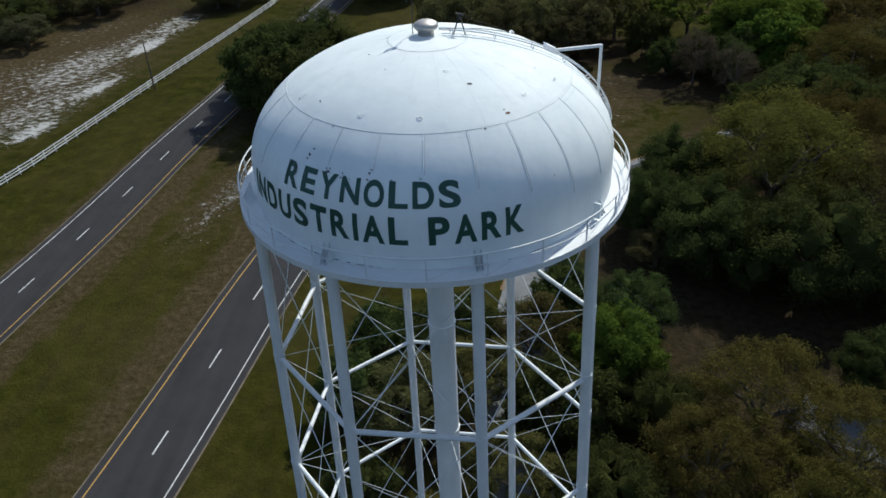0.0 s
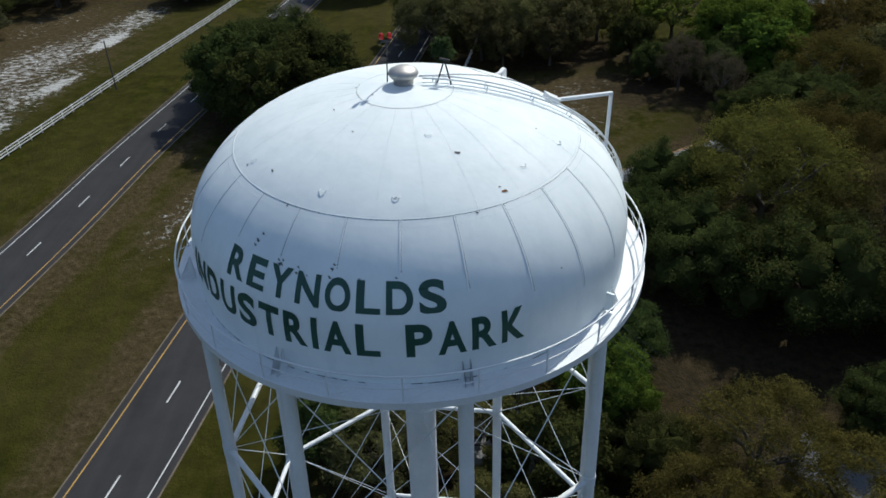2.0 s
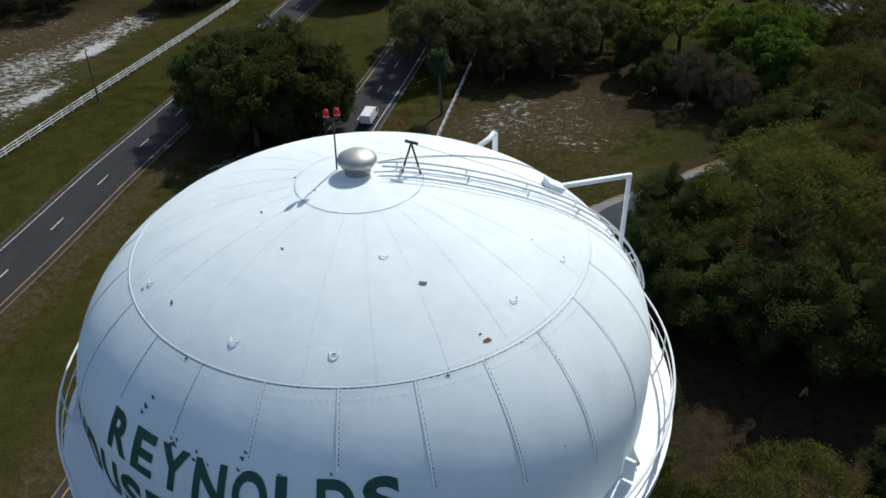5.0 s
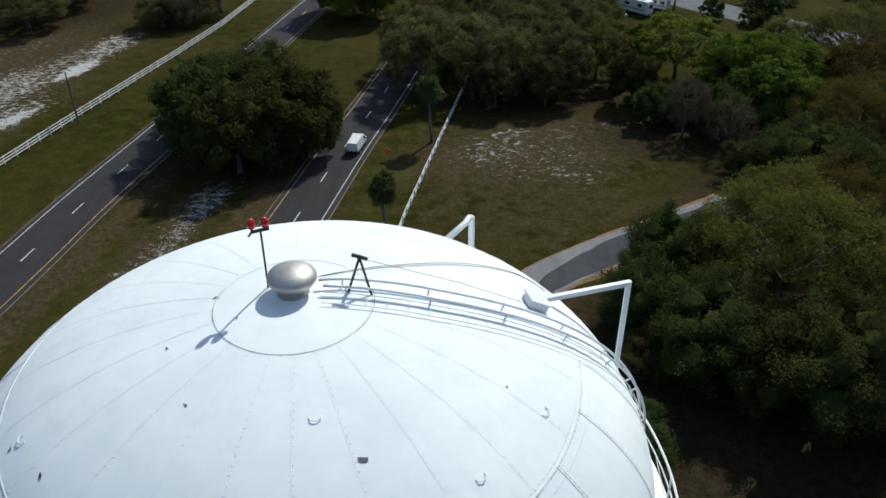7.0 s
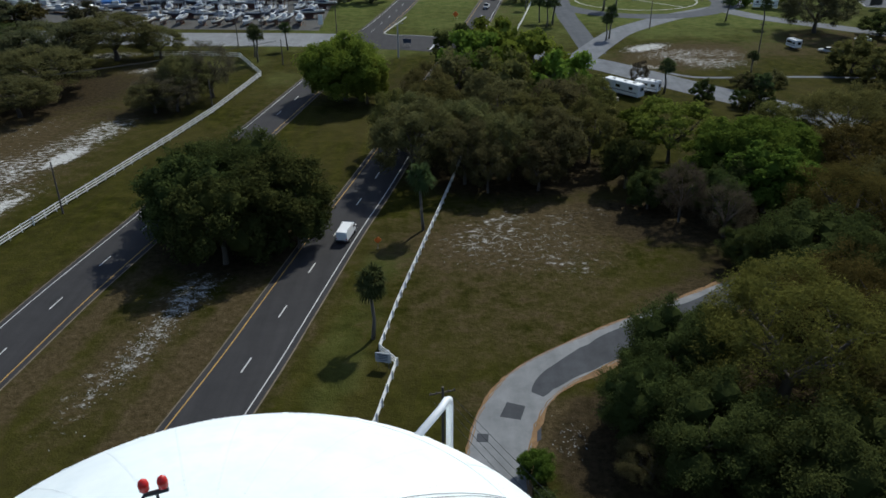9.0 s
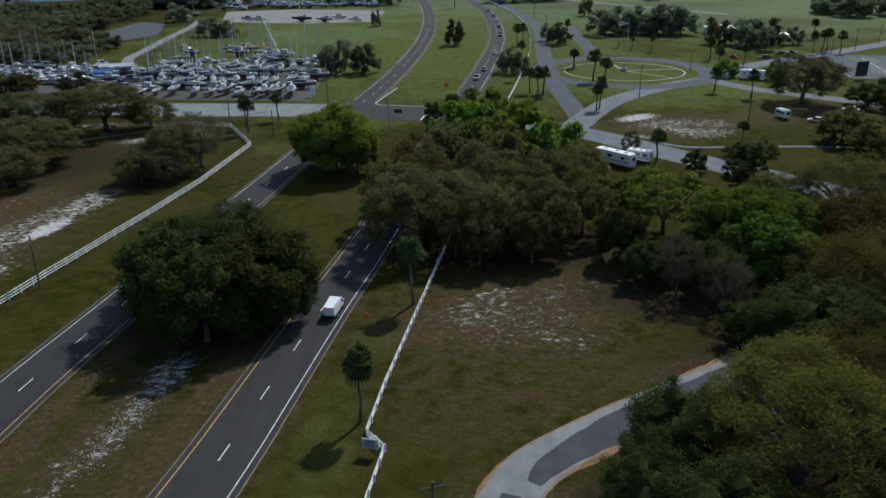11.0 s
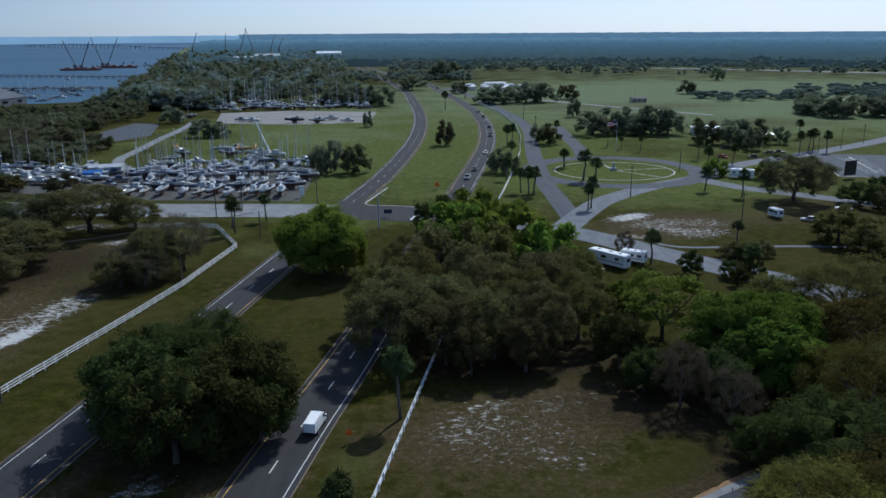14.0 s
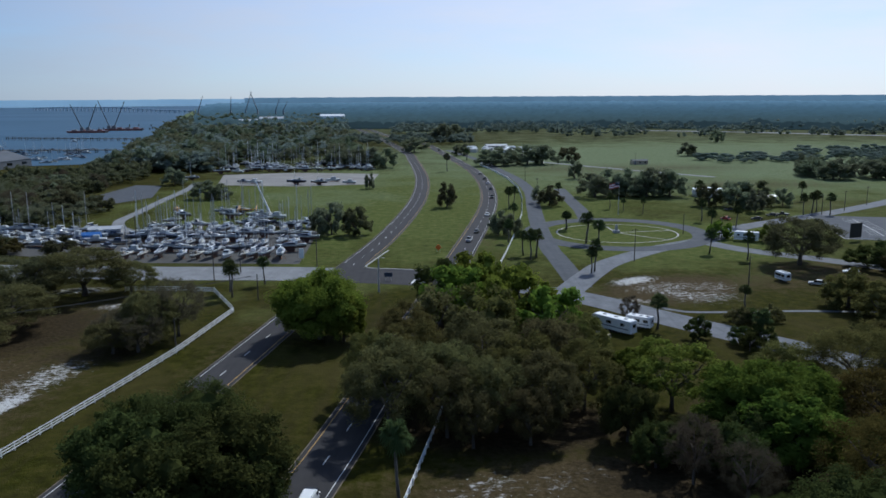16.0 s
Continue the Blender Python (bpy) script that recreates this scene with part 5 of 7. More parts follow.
TREES = MEDIAN_TREES + THICKET_TREES + MEADOW_TREES + DRIVEWAY_TREES + TOWER_TREES + TOWER_EDGE_TREES + WEST_TREES
for i, (kind, x, y, r, h) in enumerate(TREES):
    if -12 < x < 36 and 155 < y < 250:
        h *= 1.15
    tree(kind, x, y, r * 1.06, h, i * 3 + 1, 1 if (y > 203 and x > -15) or x > 80 else 2 if (y < 142 and x > 10) or (y < 220 and r > 9.2) else 0)
BOATYARD_TREES = [
    ("oak", -38.5, 350, 6.2, 11.5), ("brown", -29, 349, 6.5, 10), ("oak", -44, 354, 4.5, 9), ("oak", -37, 505, 3.5, 8), ("oak", -121, 463, 8, 8.5),
    ("olive", -113, 462, 6.5, 7), ("brown", -158, 420, 6, 6.5), ("oak", -160, 532, 8, 9), ("brown", -166, 428, 5, 5), ("brown", 7.6, 426, 5.2, 10.5), ("olive", -20, 803, 13, 13),
    ("oak", 7, 980, 16, 18), ("oak", -37, 640, 10, 13), ("oak", -50, 648, 11, 13), ("oak", -63, 644, 10, 12), ("oak", -76, 652, 10, 12),
    ("olive", -58, 664, 11, 14),
]
PARK_TREES = [
    ("oak", 97, 466, 10.5, 12), ("oak", 87, 462, 10, 11), ("oak", 109, 467, 10.5, 12.5), ("oak", 119, 466, 11, 13.5), ("oak", 127, 462, 10, 12),
    ("oak", 114, 460, 8, 10), ("brown", 134.5, 423, 7, 10), ("olive", 147, 421, 9.5, 11), ("brown", 157, 423, 9.5, 10.5), ("oak", 171, 424, 5, 7.5),
    ("brown", 58, 428, 6.5, 8.5), ("oak", 54, 440, 3.6, 7.5), ("oak", 92, 555, 5, 11), ("oak", 43, 652, 12, 11), ("oak", 54, 655, 13, 12),
    ("oak", 73, 662, 13, 14), ("oak", 85, 664, 13, 13), ("oak", 20, 990, 15, 17), ("oak", 24, 760, 9, 9), ("brown", 110, 690, 10, 10),
    ("oak", 27, 349, 4.6, 8), ("oak", 31.5, 346, 4.6, 7.5), ("olive", 223, 740, 9, 10), ("oak", 316, 932, 9, 12),
]
PARK_FAR_TREES = [
    ("oak", 150, 404, 5, 9),
]
ROADSIDE_TREES = [
    ("oak", 138, 285, 8, 8), ("oak", 150, 292, 8, 9), ("brown", 143, 276, 7, 8), ("oak", 156, 280, 8, 9),
    ("bright", 110, 338, 4.5, 6), ("bright", 126, 330, 5, 7), ("grey", 50.8, 232, 3.0, 5.5), ("oak", 61.7, 213.3, 3.6, 6.0), ("oak", 70, 210, 3.0, 4.5),
    ("oak", 74, 208, 3.4, 5.5), ("oak", 70, 205, 3.2, 5.0), ("brown", 76, 226, 4, 4), ("brown", 84, 228, 4, 4), ("oak", 78, 227, 3, 4),
]
MID_TREES = BOATYARD_TREES + PARK_TREES + PARK_FAR_TREES + ROADSIDE_TREES
# beyond y 330 oaks and olives take the leaves with haze in their colour
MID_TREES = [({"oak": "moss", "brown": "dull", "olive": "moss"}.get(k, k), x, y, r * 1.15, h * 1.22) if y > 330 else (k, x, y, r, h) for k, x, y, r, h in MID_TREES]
rnd = random.Random(21)
for k in range(14):
    MID_TREES.append(("moss", rnd.uniform(236, 330), 556 + rnd.uniform(-16, 26), rnd.uniform(9, 12), rnd.uniform(11, 15)))
for k in range(20):
    MID_TREES.append((rnd.choice(["dull", "olive", "dull"]), *((rnd.uniform(-230, -190), rnd.uniform(400, 455)) if rnd.random() < 0.5 else (rnd.uniform(-215, -125), rnd.uniform(300, 318))), rnd.uniform(6, 10), rnd.uniform(6, 9)))
for k in range(9):
    t = rnd.random() * 0.6
    MID_TREES.append((rnd.choice(["dull", "olive", "dull", "moss"]), -170 - t * 130 + rnd.uniform(-22, 22), 395 + t * 190 + rnd.uniform(-28, 28), rnd.uniform(7, 11), rnd.uniform(7, 11)))
for k in range(14):
    MID_TREES.append((rnd.choice(["moss", "moss", "dull"]), rnd.uniform(-245, -190), rnd.uniform(580, 680), rnd.uniform(8, 12), rnd.uniform(8, 12)))
for k in range(14):
    MID_TREES.append((rnd.choice(["olive", "brown", "oak"]), rnd.uniform(105, 170), rnd.uniform(195, 250), rnd.uniform(7, 10), rnd.uniform(8, 12)))
for k in range(70):       # woodland beside the boatyard track
    x, y = rnd.uniform(-240, -132), rnd.uniform(378, 535)
    if x > -184 or (x > -196 and y > 440):
        continue
    MID_TREES.append((rnd.choice(["dull", "dull", "moss", "grey"]), x, y, rnd.uniform(7, 11), rnd.uniform(7, 11)))
tree("dull", 119, 290, 14.0, 16.0, 7, 0)
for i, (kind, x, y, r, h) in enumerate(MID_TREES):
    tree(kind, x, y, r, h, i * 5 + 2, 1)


def woods(name, spots, seed, label, mats=("oak", "olive"), lobes=20, leaves=22, size=0.09, fill=1.0):
    """Far woods as one mesh of many uneven clumps."""
    rng = np.random.default_rng(seed)
    for mt in mats:
        src = crown_mesh("clump", seed + len(mt), M[mt], lobes, leaves, size, fill, 0.0)
        v0 = np.array([v.co[:] for v in src.vertices])
        f0 = [tuple(p.vertices) for p in src.polygons]
        bpy.data.meshes.remove(src)
        vs, fs, o = [], [], 0
        for x, y, r, h in spots[mats.index(mt)::len(mats)]:
            a = rng.uniform(0, 6.28)
            c, s_ = math.cos(a), math.sin(a)
            q = v0 * np.array([r, r, h])
            vs.append(np.stack([q[:, 0] * c - q[:, 1] * s_ + x, q[:, 0] * s_ + q[:, 1] * c + y, q[:, 2]], 1))
            fs += [tuple(i + o for i in f) for f in f0]
            o += len(v0)
        me = bpy.data.meshes.new(name)
        me.from_pydata(np.concatenate(vs).tolist(), [], fs)
        me.materials.append(M[mt])
        tagged(new(name, me), label, "woods", kind="stuff")


rnd = random.Random(33)
SHORE_Y, SHORE_X = (600, 650, 690, 800, 1000, 1300, 1750, 2450), (-240, -255, -262, -300, -352, -440, -560, -760)
spots = []
for k in range(640):      # wooded shore west of the road
    y = 620 + 1300 * rnd.random() ** 1.6
    lo, hi = float(np.interp(y, SHORE_Y, SHORE_X)) + 14, (-70 if y > 690 else -165) - max(0, y - 700) * 0.12
    spots.append((rnd.uniform(lo, hi), y, rnd.uniform(10, 18), rnd.uniform(10, 19)))
woods("woods", spots, 3, "grey-green woods along the river shore, paled for haze", ("shore", "shorebrown", "hazyleaf"), 26, 38, 0.082, 0.62)
spots = []
for k in range(400):      # woodland between the boatyard and the river
    y = rnd.uniform(362, 640)
    x = rnd.uniform(-0.62 * y - 10, -150 - (y - 370) * 0.22)
    if (x < -192 or y > 540 or y < 440) and (x > -0.40 * y or y < 500 or (x > -0.5 * y and y < 590)):
        spots.append((x, y, rnd.uniform(6, 11), rnd.uniform(7, 12)))
woods("woods", spots, 4, "olive-green woodland between boatyard and river", ("thicket", "shorebrown"), 34, 52, 0.062, 0.62)
spots = []
for k in range(330):      # tree line across the fields
    x = rnd.uniform(-60, 900)
    y = 1010 + rnd.random() ** 2 * 260 + (120 if x < 150 else 0) + abs(x - 300) * 0.1
    if rnd.random() < 0.30 or x < 160:
        spots.append((x, y, rnd.uniform(8, 14), rnd.uniform(9, 15)))
for k in range(60):       # trees where the highway bends out of sight
    spots.append((rnd.uniform(-110, 40), rnd.uniform(905, 1010), rnd.uniform(9, 13), rnd.uniform(10, 14)))
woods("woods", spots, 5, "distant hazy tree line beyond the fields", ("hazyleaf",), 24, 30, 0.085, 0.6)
spots = []
for k in range(150):
    x = rnd.uniform(330, 620)
    spots.append((x - 110 if k % 2 else x, (690 if k % 2 else 760) + rnd.uniform(-30, 30) + (x - 330) * 0.1, rnd.uniform(7, 11), rnd.uniform(5, 8)))
woods("scrub", spots, 6, "low scrub in the fields, paled for haze", ("hazyleaf",))
# the closed canopy of the far forest, one uneven sheet with haze painted in by distance
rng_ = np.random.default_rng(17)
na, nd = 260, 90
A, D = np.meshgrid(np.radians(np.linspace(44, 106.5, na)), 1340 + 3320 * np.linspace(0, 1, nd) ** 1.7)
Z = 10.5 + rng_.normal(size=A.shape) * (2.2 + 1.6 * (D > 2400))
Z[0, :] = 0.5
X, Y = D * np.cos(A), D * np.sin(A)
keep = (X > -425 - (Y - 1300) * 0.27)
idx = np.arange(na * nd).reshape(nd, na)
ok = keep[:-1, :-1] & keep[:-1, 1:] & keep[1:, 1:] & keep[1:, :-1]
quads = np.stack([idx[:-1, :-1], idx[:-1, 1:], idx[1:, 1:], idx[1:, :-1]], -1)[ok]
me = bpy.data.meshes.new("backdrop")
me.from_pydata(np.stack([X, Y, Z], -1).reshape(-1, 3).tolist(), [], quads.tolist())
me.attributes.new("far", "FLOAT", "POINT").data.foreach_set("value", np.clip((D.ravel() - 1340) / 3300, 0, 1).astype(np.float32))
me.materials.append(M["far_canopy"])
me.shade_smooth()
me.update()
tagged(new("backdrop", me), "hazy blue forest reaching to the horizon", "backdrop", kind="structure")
spots = []
for k in range(170):      # trees scattered along the near edge of the forest
    x = rnd.uniform(-60, 1250)
    spots.append((x, 1150 + 160 * rnd.random() + x * 0.06, rnd.uniform(9, 16), rnd.uniform(9, 16)))
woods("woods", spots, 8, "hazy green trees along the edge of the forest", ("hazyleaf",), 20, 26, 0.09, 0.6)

# ---- fences ----
def rail_fence(line, spacing, height, rails, label, post_w=0.14, rail_h=0.19):
    """White board fence: posts and rails as parts."""
    pts = [Vector((*q, 0)) for q in line]
    f = thing("fence", Matrix.Translation(pts[0]), label, "fence")
    o = pts[0]
    pm = Shape().box((0, 0, height / 2), (post_w, post_w, height)).mesh("post", M["fence"])
    for a, b in zip(pts[:-1], pts[1:]):
        n = max(1, round((b - a).length / spacing))
        d = (b - a) / n
        ang = math.atan2(d.y, d.x)
        rm = Shape().box((d.length / 2, 0, 0), (d.length, 0.06, rail_h)).mesh("rail", M["fence"])
        for k in range(n):
            p = a + d * k - o
            part("post", pm, None, f, "", False, Matrix.Translation(p) @ Matrix.Rotation(ang, 4, "Z"))
            for z in rails:
                part("rail", rm, None, f, "", False, Matrix.Translation(p + Vector((0, 0, z))) @ Matrix.Rotation(ang, 4, "Z") @ Matrix.Translation((0, -post_w / 2, 0)))
    part("post", pm, None, f, "", False, Matrix.Translation(pts[-1] - o))
    return f


rail_fence([(-77, 96), (-71, 118), (-63.6, 154), (-56.3, 186.7), (-52.5, 206), (-48.5, 238), (-59.1, 258.6), (-67.5, 260.3), (-84.8, 260.7)], 2.9, 1.5, (0.45, 0.9, 1.36), "white three-rail board fence along the grass")
rail_fence([(5.8, 183.8), (3.6, 169.2), (0.8, 152), (-2.4, 133), (-4.5, 120.4), (-5.9, 110)], 2.4, 1.15, (0.3, 0.68, 1.04), "white three-rail board fence beside the highway verge", 0.16, 0.2)
rail_fence([(-5.9, 110), (-3.6, 107.1), (-5.1, 97), (-7.8, 82)], 2.4, 1.15, (0.3, 0.68, 1.04), "white three-rail board fence stepping back behind a sign", 0.16, 0.2)
rail_fence([(23.5, 294), (26.6, 310), (34.2, 353.5), (41.5, 400.5), (47.2, 454), (49.9, 505), (48.2, 555), (43.3, 603.5), (35.4, 659)], 5.5, 1.2, (0.35, 0.95), "low white fence between highway and frontage road", 0.25, 0.45)


# ---- palms ----
def palm_parts(seed):
    rng = random.Random(seed)
    tr = Shape().tube([(0, 0, -0.05), (0.03, 0.02, 0.3), (0.0, 0.05, 0.6), (0.02, 0.03, 0.86)], [0.034, 0.026, 0.024, 0.03], 10)
    cr = Shape()
    for k in range(46):
        a, up = rng.uniform(0, math.tau), rng.uniform(-0.5, 1.35)
        ln = rng.uniform(0.22, 0.31)
        d = Vector((math.cos(a) * math.cos(up), math.sin(a) * math.cos(up), math.sin(up)))
        sd = Vector((-math.sin(a), math.cos(a), 0))
        c0 = Vector((0.02, 0.03, 0.86))
        stem = c0 + d * ln * 0.45
        cr.tube([c0, stem], 0.004, 4, False)
        # a fan of narrow leaflets that droop at the tip
        for j in range(9):
            f = (j - 4) / 4
            e = (d * math.cos(f * 1.25) + sd * math.sin(f * 1.25)).normalized()
            tip_ = stem + e * ln * 0.75 * (1 - 0.25 * abs(f)) + Vector((0, 0, -0.05 - 0.05 * abs(f)))
            mid = stem + e * ln * 0.42
            w = e.cross(Vector((0, 0, 1))).normalized() * 0.013
            cr.put([stem, mid - w, tip_, mid + w], [(0, 1, 2, 3)])
    # dead fronds hanging under the head
    for k in range(14):
        a = rng.uniform(0, math.tau)
        o = Vector((math.cos(a) * 0.07, math.sin(a) * 0.07, 0.80))
        w = Vector((-math.sin(a), math.cos(a), 0)) * 0.03
        cr.put([Vector((0.02, 0.03, 0.85)), o - w, o * 1.0 + Vector((math.cos(a) * 0.03, math.sin(a) * 0.03, -0.12)), o + w], [(0, 1, 2, 3)])
    return tr.mesh("trunk", M["palmbark"], True), cr.mesh("fronds", M["palm"])


PALMS = [palm_parts(k) for k in range(3)]


def palm(x, y, h, k, wide=1.0):
    ob = thing("palm_tree", Matrix.Translation((x, y, 0)) @ Matrix.Rotation(k * 2.1, 4, "Z") @ Matrix.Diagonal((h * wide, h * wide, h, 1)), "cabbage palm with a round head of green fronds", "palm tree", "palms")
    tr, cr = PALMS[k % 3]
    part("trunk", tr, None, ob)
    part("fronds", cr, None, ob)


ROADSIDE_PALMS = [
    (-7.0, 112.8, 9.0, 0.70), (-1.8, 143.8, 10.2, 0.64), (-52.8, 253.6, 9, 0.75), (-55.0, 259.3, 8.5, 0.75), (-47.0, 268.3, 7.5, 0.8),
    (51.9, 282.6, 9.5, 0.7), (50.4, 280, 7.5, 0.8), (61.4, 322.2, 9, 0.9), (58, 330, 10.5, 0.95), (54.7, 221.5, 7.5, 0.95),
    (35.8, 375.8, 8, 0.8), (36.4, 303.6, 9, 0.8), (34, 300, 9.5, 0.8), (32.5, 308, 8, 0.9), (37, 309, 8, 0.8), (29.4, 332, 8, 0.8),
    (37.3, 417.4, 10, 0.7), (40.2, 426, 9.5, 0.7), (55, 358.6, 7, 1.0),
]
PARK_PALMS = [
    (56, 361, 6.5, 1.0), (96.7, 309.6, 8, 0.9), (105.6, 298.7, 8.5, 0.8), (82, 239, 5.6, 1.0), (74.1, 210.2, 7.0, 1.0),
    (85.5, 418, 7, 0.8), (90.3, 410, 5.5, 0.8), (97.1, 401.6, 7, 0.6), (116.6, 378.7, 9, 0.7), (112, 352, 8.5, 0.8),
    (126, 364, 8, 0.8), (132, 430, 11, 0.8), (168, 395, 9, 0.7), (174, 400, 9, 0.9), (178, 404, 9, 0.8),
    (9.7, 609, 12, 0.7), (27, 705, 9, 0.9), (180, 395, 9, 0.8), (188.9, 442.6, 9, 0.8), (66, 455, 8, 0.8),
]
for k, (x, y, h, w) in enumerate(ROADSIDE_PALMS + PARK_PALMS):
    palm(x, y, h, k, w * 1.3)


# ---- poles, wires and signs ----
def utility_pole(x, y, h, arm=True, turn=0.0):
    ob = thing("utility_pole", pose(x, y, 0, 0, 0, turn), "weathered wooden utility pole", "utility pole")
    part("pole", Shape().tube([(0, 0, -0.3), (0, 0, h)], [0.17, 0.11], 10), M["pole"], ob)
    if arm:
        part("crossarm", Shape().box((0, 0.14, h - 0.7), (2.4, 0.1, 0.12)), M["pole"], ob)
        for dx in (-1.1, -0.55, 0.55, 1.1):
            part("insulator", Shape().tube([(dx, 0.14, h - 0.64), (dx, 0.14, h - 0.45)], [0.05, 0.03], 6), M["dark"], ob)
    return ob


utility_pole(-62.6, 150.2, 9.2, False)
utility_pole(2.1, 86.8, 12.3, True, 18)
utility_pole(67.9, 297.6, 11, True, 20)
utility_pole(-53.0, 207.4, 7.5, False)
utility_pole(99.2, 347.6, 8, False)
utility_pole(109.1, 333.5, 9, False)
utility_pole(91.7, 262, 9, True, 10)
utility_pole(-45.1, 250.7, 7, False)
utility_pole(-63.3, 273.5, 9, False)
utility_pole(-35.5, 292, 10, False)
lp = thing("street_lamp", pose(-13.1, 258.4, 0), "pale grey metal lamp post beside the junction", "street lamp")
part("pole", Shape().tube([(0, 0, 0), (0, 0, 9.6)], [0.26, 0.17], 10), M["concrete"], lp)
part("arm", Shape().tube([(0, 0, 9.5), (0.5, 0, 9.75), (1.1, 0, 9.8)], 0.07, 6), M["galv"], lp)
part("lamp_head", Shape().box((1.35, 0, 9.78), (0.7, 0.3, 0.16), None, 0.8), M["galv"], lp)
utility_pole(-103, 318, 13, False)
utility_pole(-58, 284, 10, False)
for x, y in ((176.2, 395), (192.3, 406.5), (212, 424), (155, 651), (57, 470), (58, 540)):
    utility_pole(x, y, 9.5, True, 15)


def wire(a, b, sag, name="power_line"):
    a, b = Vector(a), Vector(b)
    pts = [a.lerp(b, k / 16) - Vector((0, 0, sag * 4 * (k / 16) * (1 - k / 16))) for k in range(17)]
    tagged(part(name, Shape().tube(pts, 0.022, 4, False), M["dark"]), "thin black overhead wire strung between poles", "cable")


for e in (-0.9, -0.3, 0.3, 0.9):
    wire((2.1 + e * 0.9, 86.8 + e * 0.5, 11.0), (30 + e, 46 + e, 10.0), 0.9)
    wire((-45.4, 246 + e * 0.2, 7.8 - abs(e) * 0.3), (-125, 190 + e, 9), 1.4)


def road_sign(x, y, z, w, h, mat_name, label, diamond=False, legs=2, turn=0.0, thick=0.05):
    ob = thing("sign", pose(x, y, 0, 0, 0, turn), label, "sign")
    rot = Matrix.Rotation(radians(45), 3, "Y") if diamond else None
    part("panel", Shape().box((0, 0, z), (w, thick, h), rot), M[mat_name], ob)
    for k in range(legs):
        dx = (k - (legs - 1) / 2) * w * 0.7
        part("leg", Shape().tube([(dx, 0.05, 0), (dx, 0.05, z)], 0.045, 6), M["galv"], ob)
    return ob


road_sign(-8.5, 137.3, 1.5, 0.8, 0.8, "orange", "orange diamond roadwork sign on a stand", True, 1, 10)
road_sign(3.5, 314, 1.8, 1.5, 1.5, "orange", "large orange diamond roadwork sign beside the highway", True, 2, 0)
sg = road_sign(-5.2, 106.6, 1.5, 1.9, 1.25, "silver", "pale park sign board with illegible writing", False, 2, -12, 0.12)
for k in range(4):
    part("text_bar", Shape().box((0.08 * (k % 2) - 0.04, -0.075, 1.88 - k * 0.24), (1.3 - 0.25 * (k % 2), 0.01, 0.09)), M["navy"], sg)
road_sign(-42.2, 302, 2.4, 1.6, 3.2, "gel", "white upright boatyard sign", False, 2, 0, 0.2)
road_sign(-11.3, 272.0, 1.8, 2.4, 1.2, "navy", "small blue direction sign at the junction", False, 2, 0)
road_sign(158, 331, 4.0, 5.5, 5.5, "black", "dark billboard seen from behind", False, 2, 20, 0.3)


# ---- vehicles ----
def car_body(L, W, H, style):
    """Lofted body and glasshouse; x across, y forward."""
    body, cab = Shape(), Shape()
    if style == "van":
        prof = [(-0.5, 0.35, 0.95), (-0.49, 0.3, 1.0), (0.22, 0.3, 1.0), (0.36, 0.3, 0.62), (0.48, 0.32, 0.52), (0.5, 0.36, 0.46)]
    elif style == "pickup":
        prof = [(-0.5, 0.3, 0.55), (-0.12, 0.28, 0.56), (-0.1, 0.28, 0.56), (0.2, 0.28, 0.58), (0.47, 0.3, 0.55), (0.5, 0.34, 0.45)]
    else:
        prof = [(-0.5, 0.30, 0.52), (-0.46, 0.26, 0.60), (-0.2, 0.24, 0.62), (0.2, 0.24, 0.60), (0.46, 0.26, 0.50), (0.5, 0.30, 0.42)]
    rings = []
    for y, lo, hi in prof:
        w = W * (0.5 if abs(y) < 0.45 else 0.45)
        rings.append([(-w, y * L, lo * H), (-w, y * L, (lo + hi) / 2 * H), (-w * 0.94, y * L, hi * H), (w * 0.94, y * L, hi * H), (w, y * L, (lo + hi) / 2 * H), (w, y * L, lo * H)])
    body.loft(rings)
    if style != "van":
        y0, y1, y2, y3 = (-0.12, -0.08, 0.1, 0.2) if style == "pickup" else (-0.38, -0.25, 0.06, 0.22)
        rings = []
        for y, z, k in ((y0, 0.58, 0.44), (y1, 0.99, 0.36), (y2, 1.0, 0.36), (y3, 0.58, 0.44)):
            rings.append([(-W * k, y * L, 0.55 * H), (-W * k, y * L, z * H), (W * k, y * L, z * H), (W * k, y * L, 0.55 * H)])
        cab.loft(rings)
    else:
        cab.box((0, L * 0.285, H * 0.80), (W * 0.9, L * 0.10, H * 0.3))
    return body, cab


